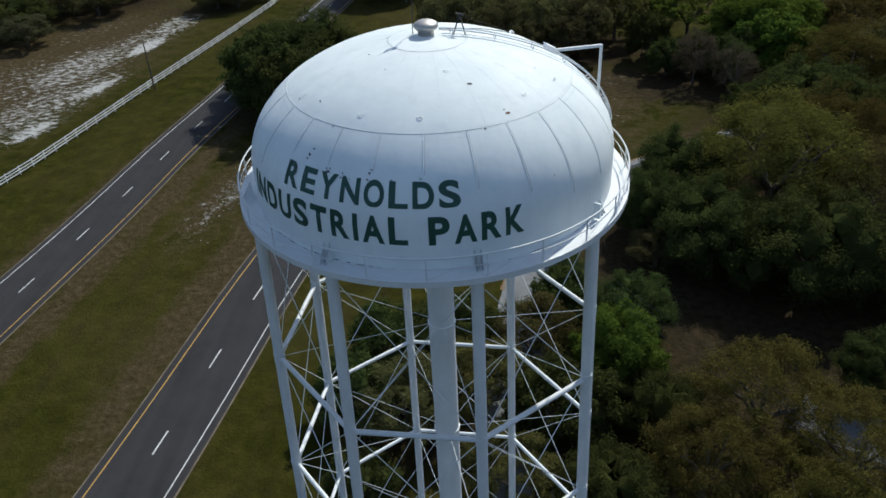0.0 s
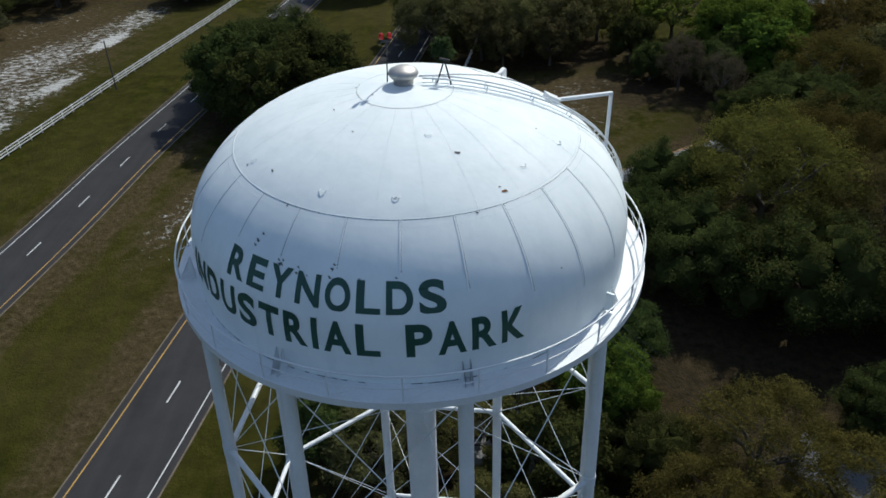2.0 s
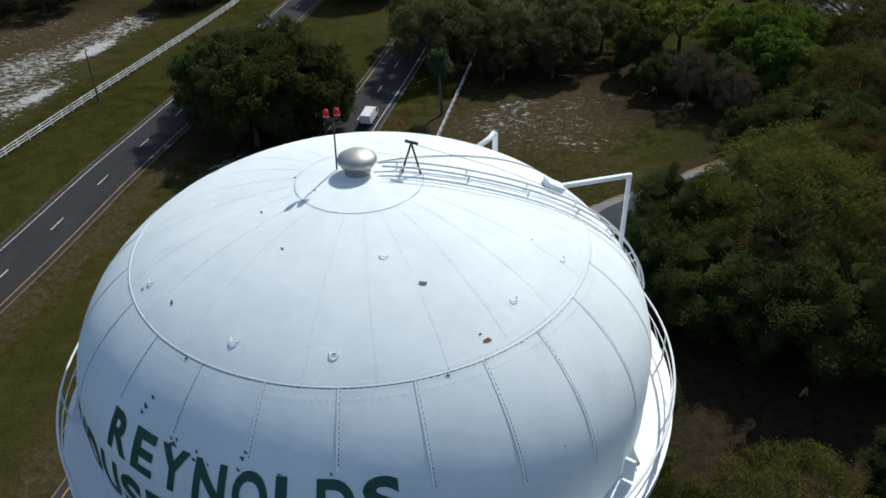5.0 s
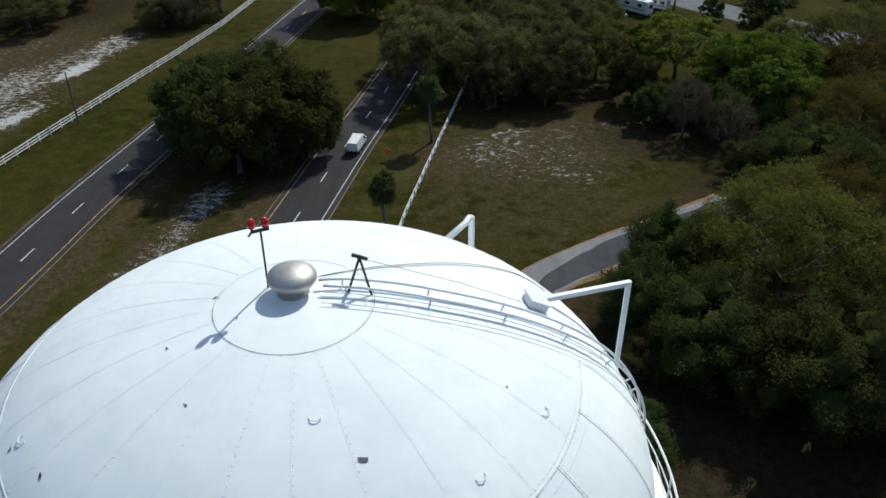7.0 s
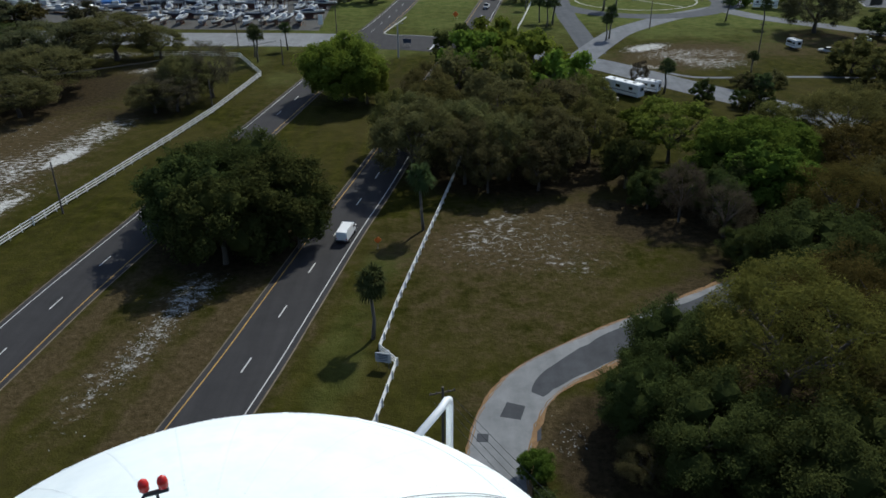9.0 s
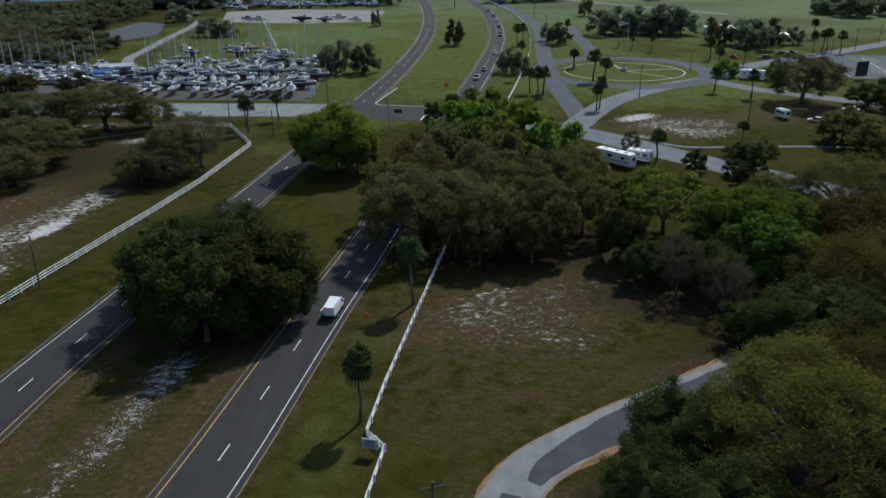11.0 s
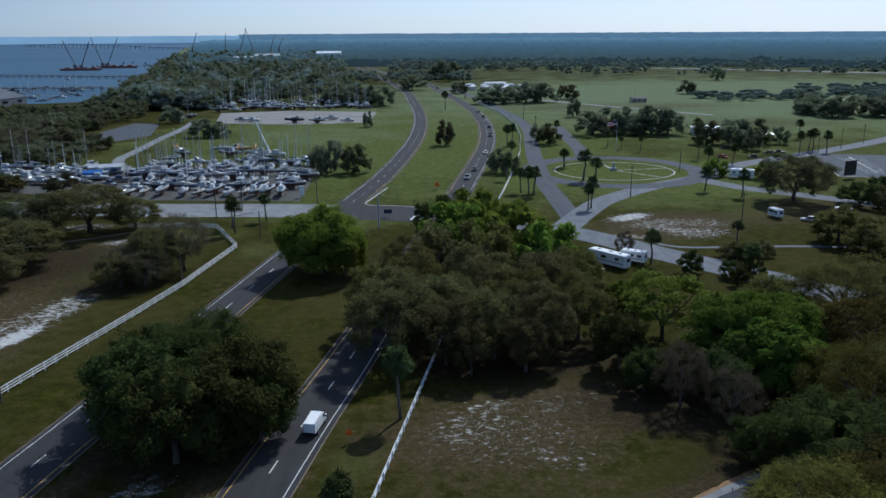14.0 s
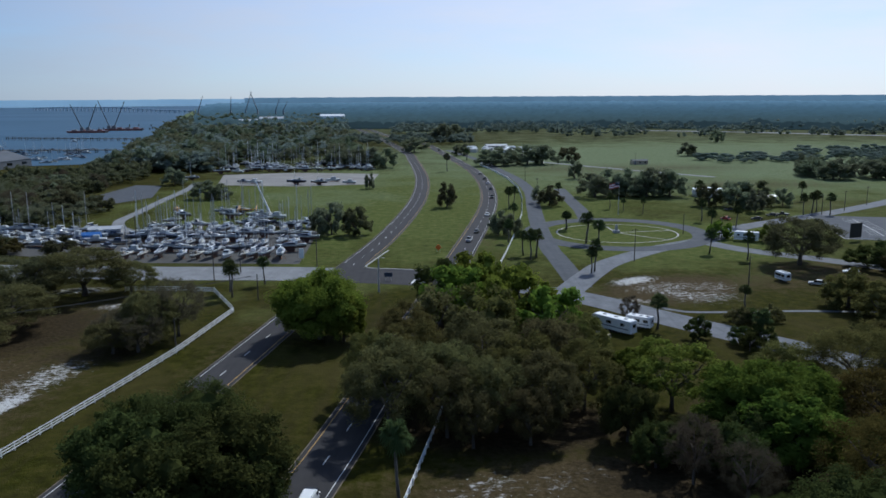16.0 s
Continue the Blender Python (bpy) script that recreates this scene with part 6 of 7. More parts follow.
def vehicle(x, y, heading, L, W, H, style, paint, label, category="car"):
    ob = thing("van" if style == "van" else ("pickup_truck" if style == "pickup" else "car"), pose(x, y, 0.05, 0, 0, heading), label, category)
    body, cab = car_body(L, W, H, style)
    part("body", body, M[paint], ob)
    part("window", cab, M["glass"], ob)
    if style == "car":
        part("roof", Shape().box((0, -0.09 * L, 0.995 * H), (W * 0.7, L * 0.30, 0.04)), M[paint], ob)
    if style == "pickup":
        part("bed", Shape().box((0, -0.3 * L, 0.57 * H), (W * 0.8, L * 0.34, 0.03)), M["grey_paint"], ob)
        part("roof", Shape().box((0, 0.01 * L, 1.0 * H), (W * 0.7, L * 0.17, 0.04)), M[paint], ob)
    for sx in (-1, 1):
        for sy in (-0.31, 0.31):
            wheel = part("wheel", Shape().tube([(sx * W * 0.5 - sx * 0.2, sy * L, 0.33), (sx * W * 0.5, sy * L, 0.33)], 0.33, 14), M["rubber"], ob)
            part("rim", Shape().tube([(sx * W * 0.5, sy * L, 0.33), (sx * W * 0.505, sy * L, 0.33)], 0.2, 10), M["chrome"], wheel)
        part("headlight", Shape().box((sx * W * 0.34, L * 0.492, 0.42 * H), (0.3, 0.06, 0.14)), M["gel"], ob)
        part("tail_light", Shape().box((sx * W * 0.38, -L * 0.497, 0.48 * H), (0.16, 0.05, 0.22)), M["red"], ob)
    return ob


van = vehicle(-13.75, 141.3, -9, 5.4, 1.98, 2.05, "van", "gel", "white panel van driving in the highway lane", "van")
for sx in (-1, 1):
    part("rear_window", Shape().box((sx * 0.45, -2.67, 1.6), (0.66, 0.05, 0.5)), M["glass"], van)
    part("side_window", Shape().box((sx * 0.965, 1.1, 1.62), (0.05, 0.8, 0.46)), M["glass"], van)
    part("mirror", Shape().box((sx * 1.12, 1.55, 1.25), (0.22, 0.12, 0.26)), M["black"], van)
    part("roof_rail", Shape().tube([(sx * 0.8, -2.3, 2.1), (sx * 0.8, 0.9, 2.1)], 0.03, 6), M["grey_paint"], van)
part("bumper", Shape().box((0, -2.72, 0.62), (1.8, 0.12, 0.24)), M["black"], van)
part("bumper", Shape().box((0, 2.72, 0.62), (1.8, 0.12, 0.24)), M["black"], van)
for x, y, hd, st, paint, lab in ((15.0, 334.5, -10, "pickup", "silver", "silver pickup truck in highway traffic"), (18.7, 353.5, -10, "car", "grey_paint", "grey car in highway traffic"),
                                 (25.6, 398, -8, "car", "gel", "white car in highway traffic"), (31.7, 459, -5, "pickup", "black", "black pickup truck in highway traffic"), (33.6, 497, 0, "car", "navy", "dark blue car in highway traffic"),
                                 (33.6, 527, 2, "car", "gel", "white car in highway traffic"), (33.3, 554, 3, "car", "black", "black car in highway traffic"), (31.8, 585, 4, "car", "grey_paint", "grey car in highway traffic"),
                                 (4, 822, 8, "pickup", "black", "dark pickup far along the highway"), (111.9, 263.1, 60, "car", "silver", "silver car parked under the oaks"), (129, 277.5, 70, "car", "gel", "white car parked under the oaks"),
                                 (141.4, 381.5, 80, "car", "black", "dark car parked on the grass"), (152.4, 392, 75, "car", "black", "black car parked on the grass"), (157.6, 393, 75, "pickup", "black", "dark pickup parked on the grass"),
                                 (128.2, 382, 30, "car", "red_paint", "dark red car parked by the road"), (140, 410, 80, "car", "black", "black car parked near the sheds")):
    vehicle(x, y, hd, 4.8 if st == "car" else 5.7, 1.86, 1.5 if st == "car" else 1.85, st, paint, lab, "car" if st == "car" else "pickup truck")


def trailer(x, y, heading, L, W, H, paint, label, wheels=2):
    """A caravan-like body with rounded ends, windows, door and roof gear."""
    ob = thing("travel_trailer", pose(x, y, 0, 0, 0, heading), label, "caravan")
    rings = []
    for yy, k in ((-0.5, 0.9), (-0.485, 1.0), (0.44, 1.0), (0.49, 0.93), (0.5, 0.8)):
        w, top = W / 2, 0.6 + (H - 0.6) * k
        rings.append([(-w, yy * L, 0.6), (-w, yy * L, top - 0.12), (-w + 0.12, yy * L, top), (w - 0.12, yy * L, top), (w, yy * L, top - 0.12), (w, yy * L, 0.6)])
    part("body", Shape().loft(rings), M[paint], ob)
    for sx in (-1, 1):
        for yy, ww in ((-0.3, 1.1), (0.05, 1.4), (0.33, 0.9)):
            part("window", Shape().box((sx * (W / 2 + 0.01), yy * L, H * 0.68), (0.04, ww, 0.7)), M["glass"], ob)
        for k in range(wheels):
            part("wheel", Shape().tube([(sx * (W / 2 - 0.25), -0.08 * L + k * 0.85, 0.36), (sx * W / 2, -0.08 * L + k * 0.85, 0.36)], 0.36, 12), M["rubber"], ob)
    part("window", Shape().box((0.2, -0.505 * L, H * 0.66), (1.2, 0.05, 0.8)), M["glass"], ob)
    part("stripe", Shape().box((-(W / 2 + 0.012), 0, H * 0.42), (0.02, L * 0.9, 0.22)), M["grey_paint"], ob)
    for yy in (-0.3, -0.05, 0.25):
        part("roof_vent", Shape().box((0.1, yy * L, H + 0.08), (0.7, 0.75, 0.22), None, 0.8), M["silver"], ob)
    part("drawbar", Shape().tube([(-0.5, 0.5 * L, 0.55), (0, 0.5 * L + 1.2, 0.5), (0.5, 0.5 * L, 0.55)], 0.05, 6), M["dark"], ob)
    return ob


trailer(44.2, 220.2, 42, 10.8, 2.6, 3.5, "gel", "long white travel trailer parked on the grass")
trailer(50.8, 222.6, 55, 6.0, 2.4, 3.0, "gel", "short white travel trailer beside the long one")
trailer(104.2, 268.5, 15, 4.4, 2.1, 2.8, "gel", "small white step van parked on the grass", 1)
trailer(118, 332, 65, 8.5, 2.6, 3.6, "gel", "white box trailer behind green bushes")
for dx, nm, c in ((0, "navy", 0), (1.2, "gel", 0), (2.3, "tan", 0)):
    cr_ = thing("crate", pose(40.0 + dx * 0.8, 217.2 - dx, 0, 0, 0, 20 * dx), "boxes and clutter beside the travel trailer", "clutter")
    part("box", Shape().box((0, 0, 0.4), (1.0, 0.8, 0.8), None, 0.92), M[nm], cr_)


# ---- boats ----
def sailboat_meshes(L, seed):
    rng = random.Random(seed)
    W, D = L * 0.27, L * 0.13
    hull, keel, deck, cabin = Shape(), Shape(), Shape(), Shape()
    rings, low_rings = [], []
    for k in range(9):
        t = k / 8
        w = W / 2 * (0.62 + 0.38 * math.sin(min(1, t * 1.9) * math.pi / 2)) * (1 - max(0, t - 0.45) ** 2 * 3.2)
        w = max(w, 0.04)
        y, sheer = (t - 0.5) * L, 0.10 * L * (0.9 + 0.25 * (2 * t - 0.8) ** 2)
        rings.append([(-w, y, sheer), (-w * 0.82, y, sheer * 0.35), (-w * 0.35, y, -D * 0.25 * math.sin(math.pi * min(1, t + 0.12))), (w * 0.35, y, -D * 0.25 * math.sin(math.pi * min(1, t + 0.12))), (w * 0.82, y, sheer * 0.35), (w, y, sheer)])
        z = -D * 0.25 * math.sin(math.pi * min(1, t + 0.12))
        low_rings.append([(-w * 0.89 - 0.02, y, sheer * 0.5), (-w * 0.82 - 0.03, y, sheer * 0.34), (-w * 0.35 - 0.02, y, z - 0.03), (w * 0.35 + 0.02, y, z - 0.03), (w * 0.82 + 0.03, y, sheer * 0.34), (w * 0.89 + 0.02, y, sheer * 0.5)])
    hull.loft(rings)
    bottom = Shape().loft(low_rings)      # dark bottom paint, a coat proud of the hull
    keel.loft([[(-0.09, -0.12 * L, -D * 1.05), (0.09, -0.12 * L, -D * 1.05), (0.12, -0.16 * L, -0.1), (-0.12, -0.16 * L, -0.1)], [(-0.09, 0.1 * L, -D * 1.05), (0.09, 0.1 * L, -D * 1.05), (0.12, 0.18 * L, -0.1), (-0.12, 0.18 * L, -0.1)]])
    z0 = 0.105 * L
    cr_ = []
    for y, w, h in ((-0.16, 0.28, 0.02), (-0.15, 0.29, 0.05), (0.08, 0.25, 0.055), (0.22, 0.16, 0.03), (0.27, 0.12, 0.0)):
        cr_.append([(-W * w, y * L, z0 - 0.05), (-W * w * 0.85, y * L, z0 + h * L), (W * w * 0.85, y * L, z0 + h * L), (W * w, y * L, z0 - 0.05)])
    cabin.loft(cr_)
    mast_h = L * rng.uniform(1.15, 1.4)
    mast_ = Shape().tube([(0, 0.08 * L, z0), (0, 0.08 * L, z0 + mast_h)], [0.105, 0.085], 6)
    mast_.tube([(-0.14 * L, 0.08 * L, z0 + mast_h * 0.55), (0.14 * L, 0.08 * L, z0 + mast_h * 0.55)], 0.03, 5)
    boom = Shape().tube([(0, 0.07 * L, z0 + 0.13 * L), (0, -0.34 * L, z0 + 0.12 * L)], [0.16, 0.10], 7)
    stays = Shape()
    top = Vector((0, 0.08 * L, z0 + mast_h))
    for q in ((0, 0.49 * L, z0), (0, -0.49 * L, z0), (-W * 0.46, 0.06 * L, z0), (W * 0.46, 0.06 * L, z0)):
        stays.tube([top, q], 0.012, 3, False)
    stand = Shape()
    for sx in (-1, 1):
        for y in (-0.25, 0.2):
            stand.tube([(sx * W * 0.62, y * L, -D * 1.05), (sx * W * 0.34, y * L, 0.0)], 0.05, 5)
    stand.box((0, 0, -D * 1.1), (0.6, 0.3 * L, 0.12))
    # canvas hood over the companionway, dark side windows, cockpit well, stern rail
    canvas, lights, well, rail = Shape(), [Shape(), Shape()], Shape(), Shape()
    canvas.loft([[(-W * 0.27, y * L, z0), (-W * 0.24, y * L, z0 + h * L), (W * 0.24, y * L, z0 + h * L), (W * 0.27, y * L, z0)] for y, h in ((-0.22, 0.105), (-0.16, 0.115), (-0.10, 0.06))])
    for sx in (-1, 1):
        lights[sx > 0].box((sx * W * 0.262, -0.03 * L, z0 + 0.030 * L), (0.05, 0.2 * L, 0.018 * L))
        rail.tube([(sx * W * 0.36, -0.46 * L, z0), (sx * W * 0.36, -0.46 * L, z0 + 0.65), (sx * W * 0.42, -0.25 * L, z0 + 0.65), (sx * W * 0.42, -0.25 * L, z0)], 0.03, 4)
    well.box((0, -0.33 * L, z0 - 0.02), (W * 0.42, 0.2 * L, 0.12))
    return dict(hull=hull, bottom=bottom, keel=keel, cabin=cabin, mast=mast_, boom=boom, rigging=stays, stand=stand, canvas=canvas, port_light=lights[0], starboard_light=lights[1], cockpit=well, stern_rail=rail), D * 1.16


def motorboat_meshes(L, seed):
    W = L * 0.33
    hull, cabin, ws = Shape(), Shape(), Shape()
    rings = []
    for k in range(7):
        t = k / 6
        w = max(0.04, W / 2 * (1 - max(0, t - 0.5) ** 2 * 3.8))
        sheer = 0.13 * L + 0.05 * L * t
        y = (t - 0.5) * L
        rings.append([(-w, y, sheer), (-w * 0.85, y, 0.05 * L), (0, y, 0.03 * L * t), (w * 0.85, y, 0.05 * L), (w, y, sheer)])
    hull.loft(rings)
    cabin.loft([[(-W * a, y * L, 0.14 * L), (-W * a * 0.85, y * L, z * L), (W * a * 0.85, y * L, z * L), (W * a, y * L, 0.14 * L)] for y, a, z in ((-0.2, 0.36, 0.26), (-0.18, 0.36, 0.29), (0.05, 0.34, 0.29), (0.14, 0.3, 0.18), (0.3, 0.2, 0.16))])
    ws.box((0, 0.08 * L, 0.245 * L), (W * 0.6, 0.06 * L, 0.05 * L))
    stand = Shape().box((0, -0.1 * L, -0.3), (W * 0.5, L * 0.6, 0.12))
    for sx in (-1, 1):
        for y in (-0.3, 0.15):
            stand.tube([(sx * W * 0.3, y * L, -0.45), (sx * W * 0.3, y * L, 0.06 * L)], 0.06, 5)
    return dict(hull=hull, cabin=cabin, windscreen=ws, stand=stand), 0.45


BOATS = []
for k, (L, kind, hull_m, cab_m) in enumerate([(10.5, "s", "hull_white", "silver"), (9.0, "s", "silver", "cream"), (12.0, "s", "navy", "hull_white"), (8.0, "s", "cream", "hull_white"), (9.5, "m", "hull_white", "hull_white"), (7.5, "m", "grey_paint", "navy"), (11.0, "s", "hull_white", "navy"), (8.5, "m", "silver", "hull_white")]):
    shapes, lift = sailboat_meshes(L, k) if kind == "s" else motorboat_meshes(L, k)
    mats = dict(hull=hull_m, keel="antifoul", bottom=("antifoul", "navy", "black")[k % 3], cabin=cab_m, mast="gel" if k % 3 else "silver", boom="navy" if k % 2 else "gel", rigging="galv", stand="rust", windscreen="glass", canvas=("navy", "gel", "grey_paint", "tan", "navy", "blue_tarp", "gel", "black")[k], port_light="glass", starboard_light="glass", cockpit="grey_paint", stern_rail="chrome")
    BOATS.append(("sailboat" if kind == "s" else "motorboat", lift, {n: s.mesh(n, M[mats[n]]) for n, s in shapes.items()}, hull_m))


def boat(x, y, heading, k, afloat=False):
    name, lift, meshes, hull_m = BOATS[k % len(BOATS)]
    colour = {"gel": "white", "navy": "dark blue", "cream": "cream", "silver": "grey", "hull_white": "white", "grey_paint": "dark grey"}[hull_m]
    ob = thing(name, pose(x, y, 0.15 if afloat else lift, 0, 0, heading), colour + (" sailing boat with a bare mast" if name == "sailboat" else " motor boat with a low cabin") + (" moored afloat" if afloat else " propped on yard stands"), "boat", "boats in the boatyard")
    for n, me in meshes.items():
        if afloat and n in ("stand", "keel", "bottom"):
            continue
        part(n, me, None, ob)


rnd = random.Random(8)
for row, (y, x0, x1) in enumerate(((307, -102, -47), (317, -104, -46), (326, -106, -46), (336, -108, -46), (346, -110, -47), (356, -112, -48), (367, -114, -50), (380, -112, -54), (393, -110, -58), (408, -108, -64))):
    x = x0
    facing = row in (0, 2, 5)          # these rows lie bow to the road, the others broadside
    while x < x1:
        k = rnd.randrange(8)
        if rnd.random() < (0.92 if row < 7 else 0.45):
            boat(x + rnd.uniform(-0.5, 0.5), y + rnd.uniform(-1.5, 1.5), (rnd.choice((0, 180)) + rnd.uniform(-20, 20) if facing else rnd.choice((70, 250, 110)) + rnd.uniform(-24, 24)), k if rnd.random() < 0.6 else rnd.choice((0, 1, 6, 3)))
        x += rnd.uniform(3.9, 5.4) if facing else rnd.uniform(5.0, 7.8)
for x, y, hd, k in ((-116, 333, 100, 5), (-116, 324, 60, 5), (-110, 338, 10, 4), (-113, 347, 75, 1)):
    boat(x, y, hd, k)
for k in range(34):       # the crowded west lot, in loose rows
    boat(-172 + 5.9 * (k % 9) + rnd.uniform(-1.2, 1.2), 327 + 10.5 * (k // 9) + rnd.uniform(-2, 2), rnd.choice((75, 255, 95, 160)) + rnd.uniform(-18, 18), rnd.choice((0, 1, 4, 5, 7, 4, 5, 3)))
for k in range(76):
    boat(rnd.uniform(-152, -46), rnd.uniform(612, 662), rnd.uniform(0, 360), rnd.choice((0, 1, 2, 3, 6, 4, 5)))
for x, y, k in ((-120, 540, 5), (-112, 536, 4), (-84, 528, 2), (-70, 527, 0), (-64, 545, 4), (-52, 532, 7), (-158, 560, 1), (-162, 548, 4), (-150, 600, 6), (-140, 606, 4)):
    boat(x, y, rnd.uniform(60, 120), k)
for k in range(46):      # boats in the far marina, beyond the trees
    yy = rnd.uniform(695, 860)
    boat(-0.405 * yy - rnd.uniform(2, 95), yy, rnd.uniform(70, 110), rnd.choice((0, 1, 3, 4, 5)), True)
for x, y in ((-420, 760), (-470, 900), (-520, 830), (-440, 1010)):
    boat(x, y, 60, 4, True)


def shed(x, y, heading, L, W, H, wall, roof_m, label, name="shed", openings=4):
    """A long low building with a pitched roof, doors and windows."""
    ob = thing(name, pose(x, y, 0, 0, 0, heading), label, "building")
    part("wall", Shape().box((0, 0, H / 2), (L, W, H)), M[wall], ob)
    r = Shape()
    r.loft([[(sx * (L / 2 + 0.3), -W / 2 - 0.3, H), (sx * (L / 2 + 0.3), 0, H + W * 0.14), (sx * (L / 2 + 0.3), W / 2 + 0.3, H), (sx * (L / 2 + 0.3), 0, H - 0.12)] for sx in (-1, 1)])
    part("roof", r, M[roof_m], ob)
    for k in range(openings):
        xx = (k + 0.5) / openings * L - L / 2
        part("door" if k % 3 == 0 else "window", Shape().box((xx, -W / 2 - 0.02, H * (0.4 if k % 3 == 0 else 0.55)), (L / openings * 0.35, 0.08, H * (0.75 if k % 3 == 0 else 0.35))), M["glass" if k % 3 else "grey_paint"], ob)
    return ob


shed(-336, 1436, 5, 46, 22, 11, "gel", "silver", "long white dockside warehouse among trees", openings=7)
shed(-314, 1560, 5, 44, 22, 12, "gel", "silver", "white dockside warehouse among trees", openings=7)
shed(-203, 1592, 4, 46, 24, 15, "gel", "gel", "large white dockside hall", openings=6)
rt = thing("storage_tank", pose(148, 464, 0), "low round pale storage tank behind trees", "storage tank")
part("wall", Shape().lathe([(8.2, 0.0), (8.2, 3.6), (8.0, 3.7)], 40), M["cream"], rt, "", True)
part("roof", Shape().lathe([(8.3, 3.6), (8.3, 3.85), (4.0, 4.3), (0.05, 4.5)], 40), M["gel"], rt, "white shallow roof")
shed(170, 442, 5, 9, 5, 2.6, "cream", "silver", "small cream hut behind the trees", openings=3)
shed(62, 852, 10, 22, 9, 3.2, "cream", "silver", "pale low storage building", openings=5)
rnd = random.Random(5)
for k in range(22):      # trailers and pale clutter stored at the far yard, built as small huts
    shed(28 + rnd.random() * 75, 780 + rnd.random() * 70, rnd.uniform(0, 180), rnd.uniform(5, 10), rnd.uniform(2.6, 4), rnd.uniform(2.2, 3.4), rnd.choice(("gel", "gel", "cream", "silver", "grey_paint")), rnd.choice(("gel", "silver")), "pale hut-shaped block for clutter in a far storage yard", "hut", 2)
shed(160, 660, 4, 12, 6, 3.0, "tan", "tar", "low brown barn beside the field", openings=3)
shed(-352, 632, 78, 95, 44, 6, "grey_paint", "tar", "wide grey dockside building near the river", openings=6)
shed(-128, 352, 12, 12, 6, 3.0, "silver", "silver", "grey shelter roof beside the boats", openings=3)
tarp = thing("boat_cover", pose(-128.5, 340, 0, 0, 0, 15), "bright blue tarpaulin shelter between the boats", "tarpaulin")
r = Shape()
r.loft([[(sx * 3.4, -2.2, 0.2), (sx * 3.4, -1.9, 2.6), (sx * 3.4, 0, 3.5), (sx * 3.4, 1.9, 2.6), (sx * 3.4, 2.2, 0.2)] for sx in (-1, 1)])
part("sheet", r, M["blue_tarp"], tarp)
# paved lot at the east with painted stalls
lot_m = Matrix.Translation((208, 354, 0)) @ Matrix.Rotation(radians(-12.7), 4, "Z")
structure("lot", Shape().put([lot_m @ Vector((x, y, 0.05)) for x, y in ((-46, -30), (46, -30), (46, 30), (-46, 30))], [(0, 1, 2, 3)]), M["loop_asphalt"], "bluish grey paved lot with painted stalls", "paving")
s = Shape()
for x in (-30, -8, 14, 36):
    s.put([lot_m @ Vector(q) for q in ((x - 0.14, -20, 0.056), (x + 0.14, -20, 0.056), (x + 0.14, 22, 0.056), (x - 0.14, 22, 0.056))], [(0, 1, 2, 3)])
    for k in range(15):
        y = -19 + k * 2.8
        s.put([lot_m @ Vector(q) for q in ((x - 5, y - 0.08, 0.056), (x + 5, y - 0.08, 0.056), (x + 5, y + 0.08, 0.056), (x - 5, y + 0.08, 0.056))], [(0, 1, 2, 3)])
structure("lane_marking", s, M["white_line"], "white stall lines painted on the paved lot", "road marking")
s = Shape()
ring_ = [lot_m @ Vector((x, y, 0)) for x, y in ((-46.2, 30), (-46.2, -30.2), (46, -30.2))]
for a_, b_2 in zip(ring_[:-1], ring_[1:]):
    ribbon(s, [a_, b_2], -0.2, 0.2, 0.16, -0.1)
structure("kerb", s, M["concrete"], "pale concrete kerb round the paved lot", "kerb")
# crane, loader and yellow lift frames in the boatyard
lift_ = thing("boat_hoist", pose(-84.4, 404, 0, 0, 0, 10), "yellow boat hoist at the edge of the boatyard", "hoist")
for sx in (-1, 1):
    part("beam", Shape().box((sx * 4, 0, 3.2), (0.5, 12, 0.6)), M["yellow_paint"], lift_)
    for sy in (-1, 1):
        part("leg", Shape().box((sx * 4, sy * 5.5, 1.5), (0.45, 0.45, 3.0)), M["yellow_paint"], lift_)
part("beam", Shape().box((0, -5.5, 3.4), (8, 0.5, 0.5)), M["yellow_paint"], lift_)
ld = thing("boat_hoist", pose(-120.8, 416, 0, 0, 0, 30), "small yellow loader behind the boats", "loader")
part("body", Shape().box((0, 0, 1.3), (2.2, 5.5, 1.6), None, 0.8), M["yellow_paint"], ld)
for sx in (-1, 1):
    for sy in (-1, 1):
        part("wheel", Shape().tube([(sx * 0.9, sy * 1.8, 0.6), (sx * 1.35, sy * 1.8, 0.6)], 0.6, 12), M["rubber"], ld)
cr_ = thing("mobile_crane", pose(-73, 398, 0, 0, 0, 20), "grey mobile crane with a raised white boom", "crane")
part("chassis", Shape().box((0, 0, 1.2), (2.6, 8, 1.4)), M["grey_paint"], cr_)
for sx in (-1, 1):
    for sy in (-2.8, 0, 2.8):
        part("wheel", Shape().tube([(sx * 0.8, sy, 0.55), (sx * 1.3, sy, 0.55)], 0.55, 12), M["rubber"], cr_)
part("boom", Shape().tube([(0, -1, 2), (-5.5, 3, 17)], [0.5, 0.25], 6), M["gel"], cr_)
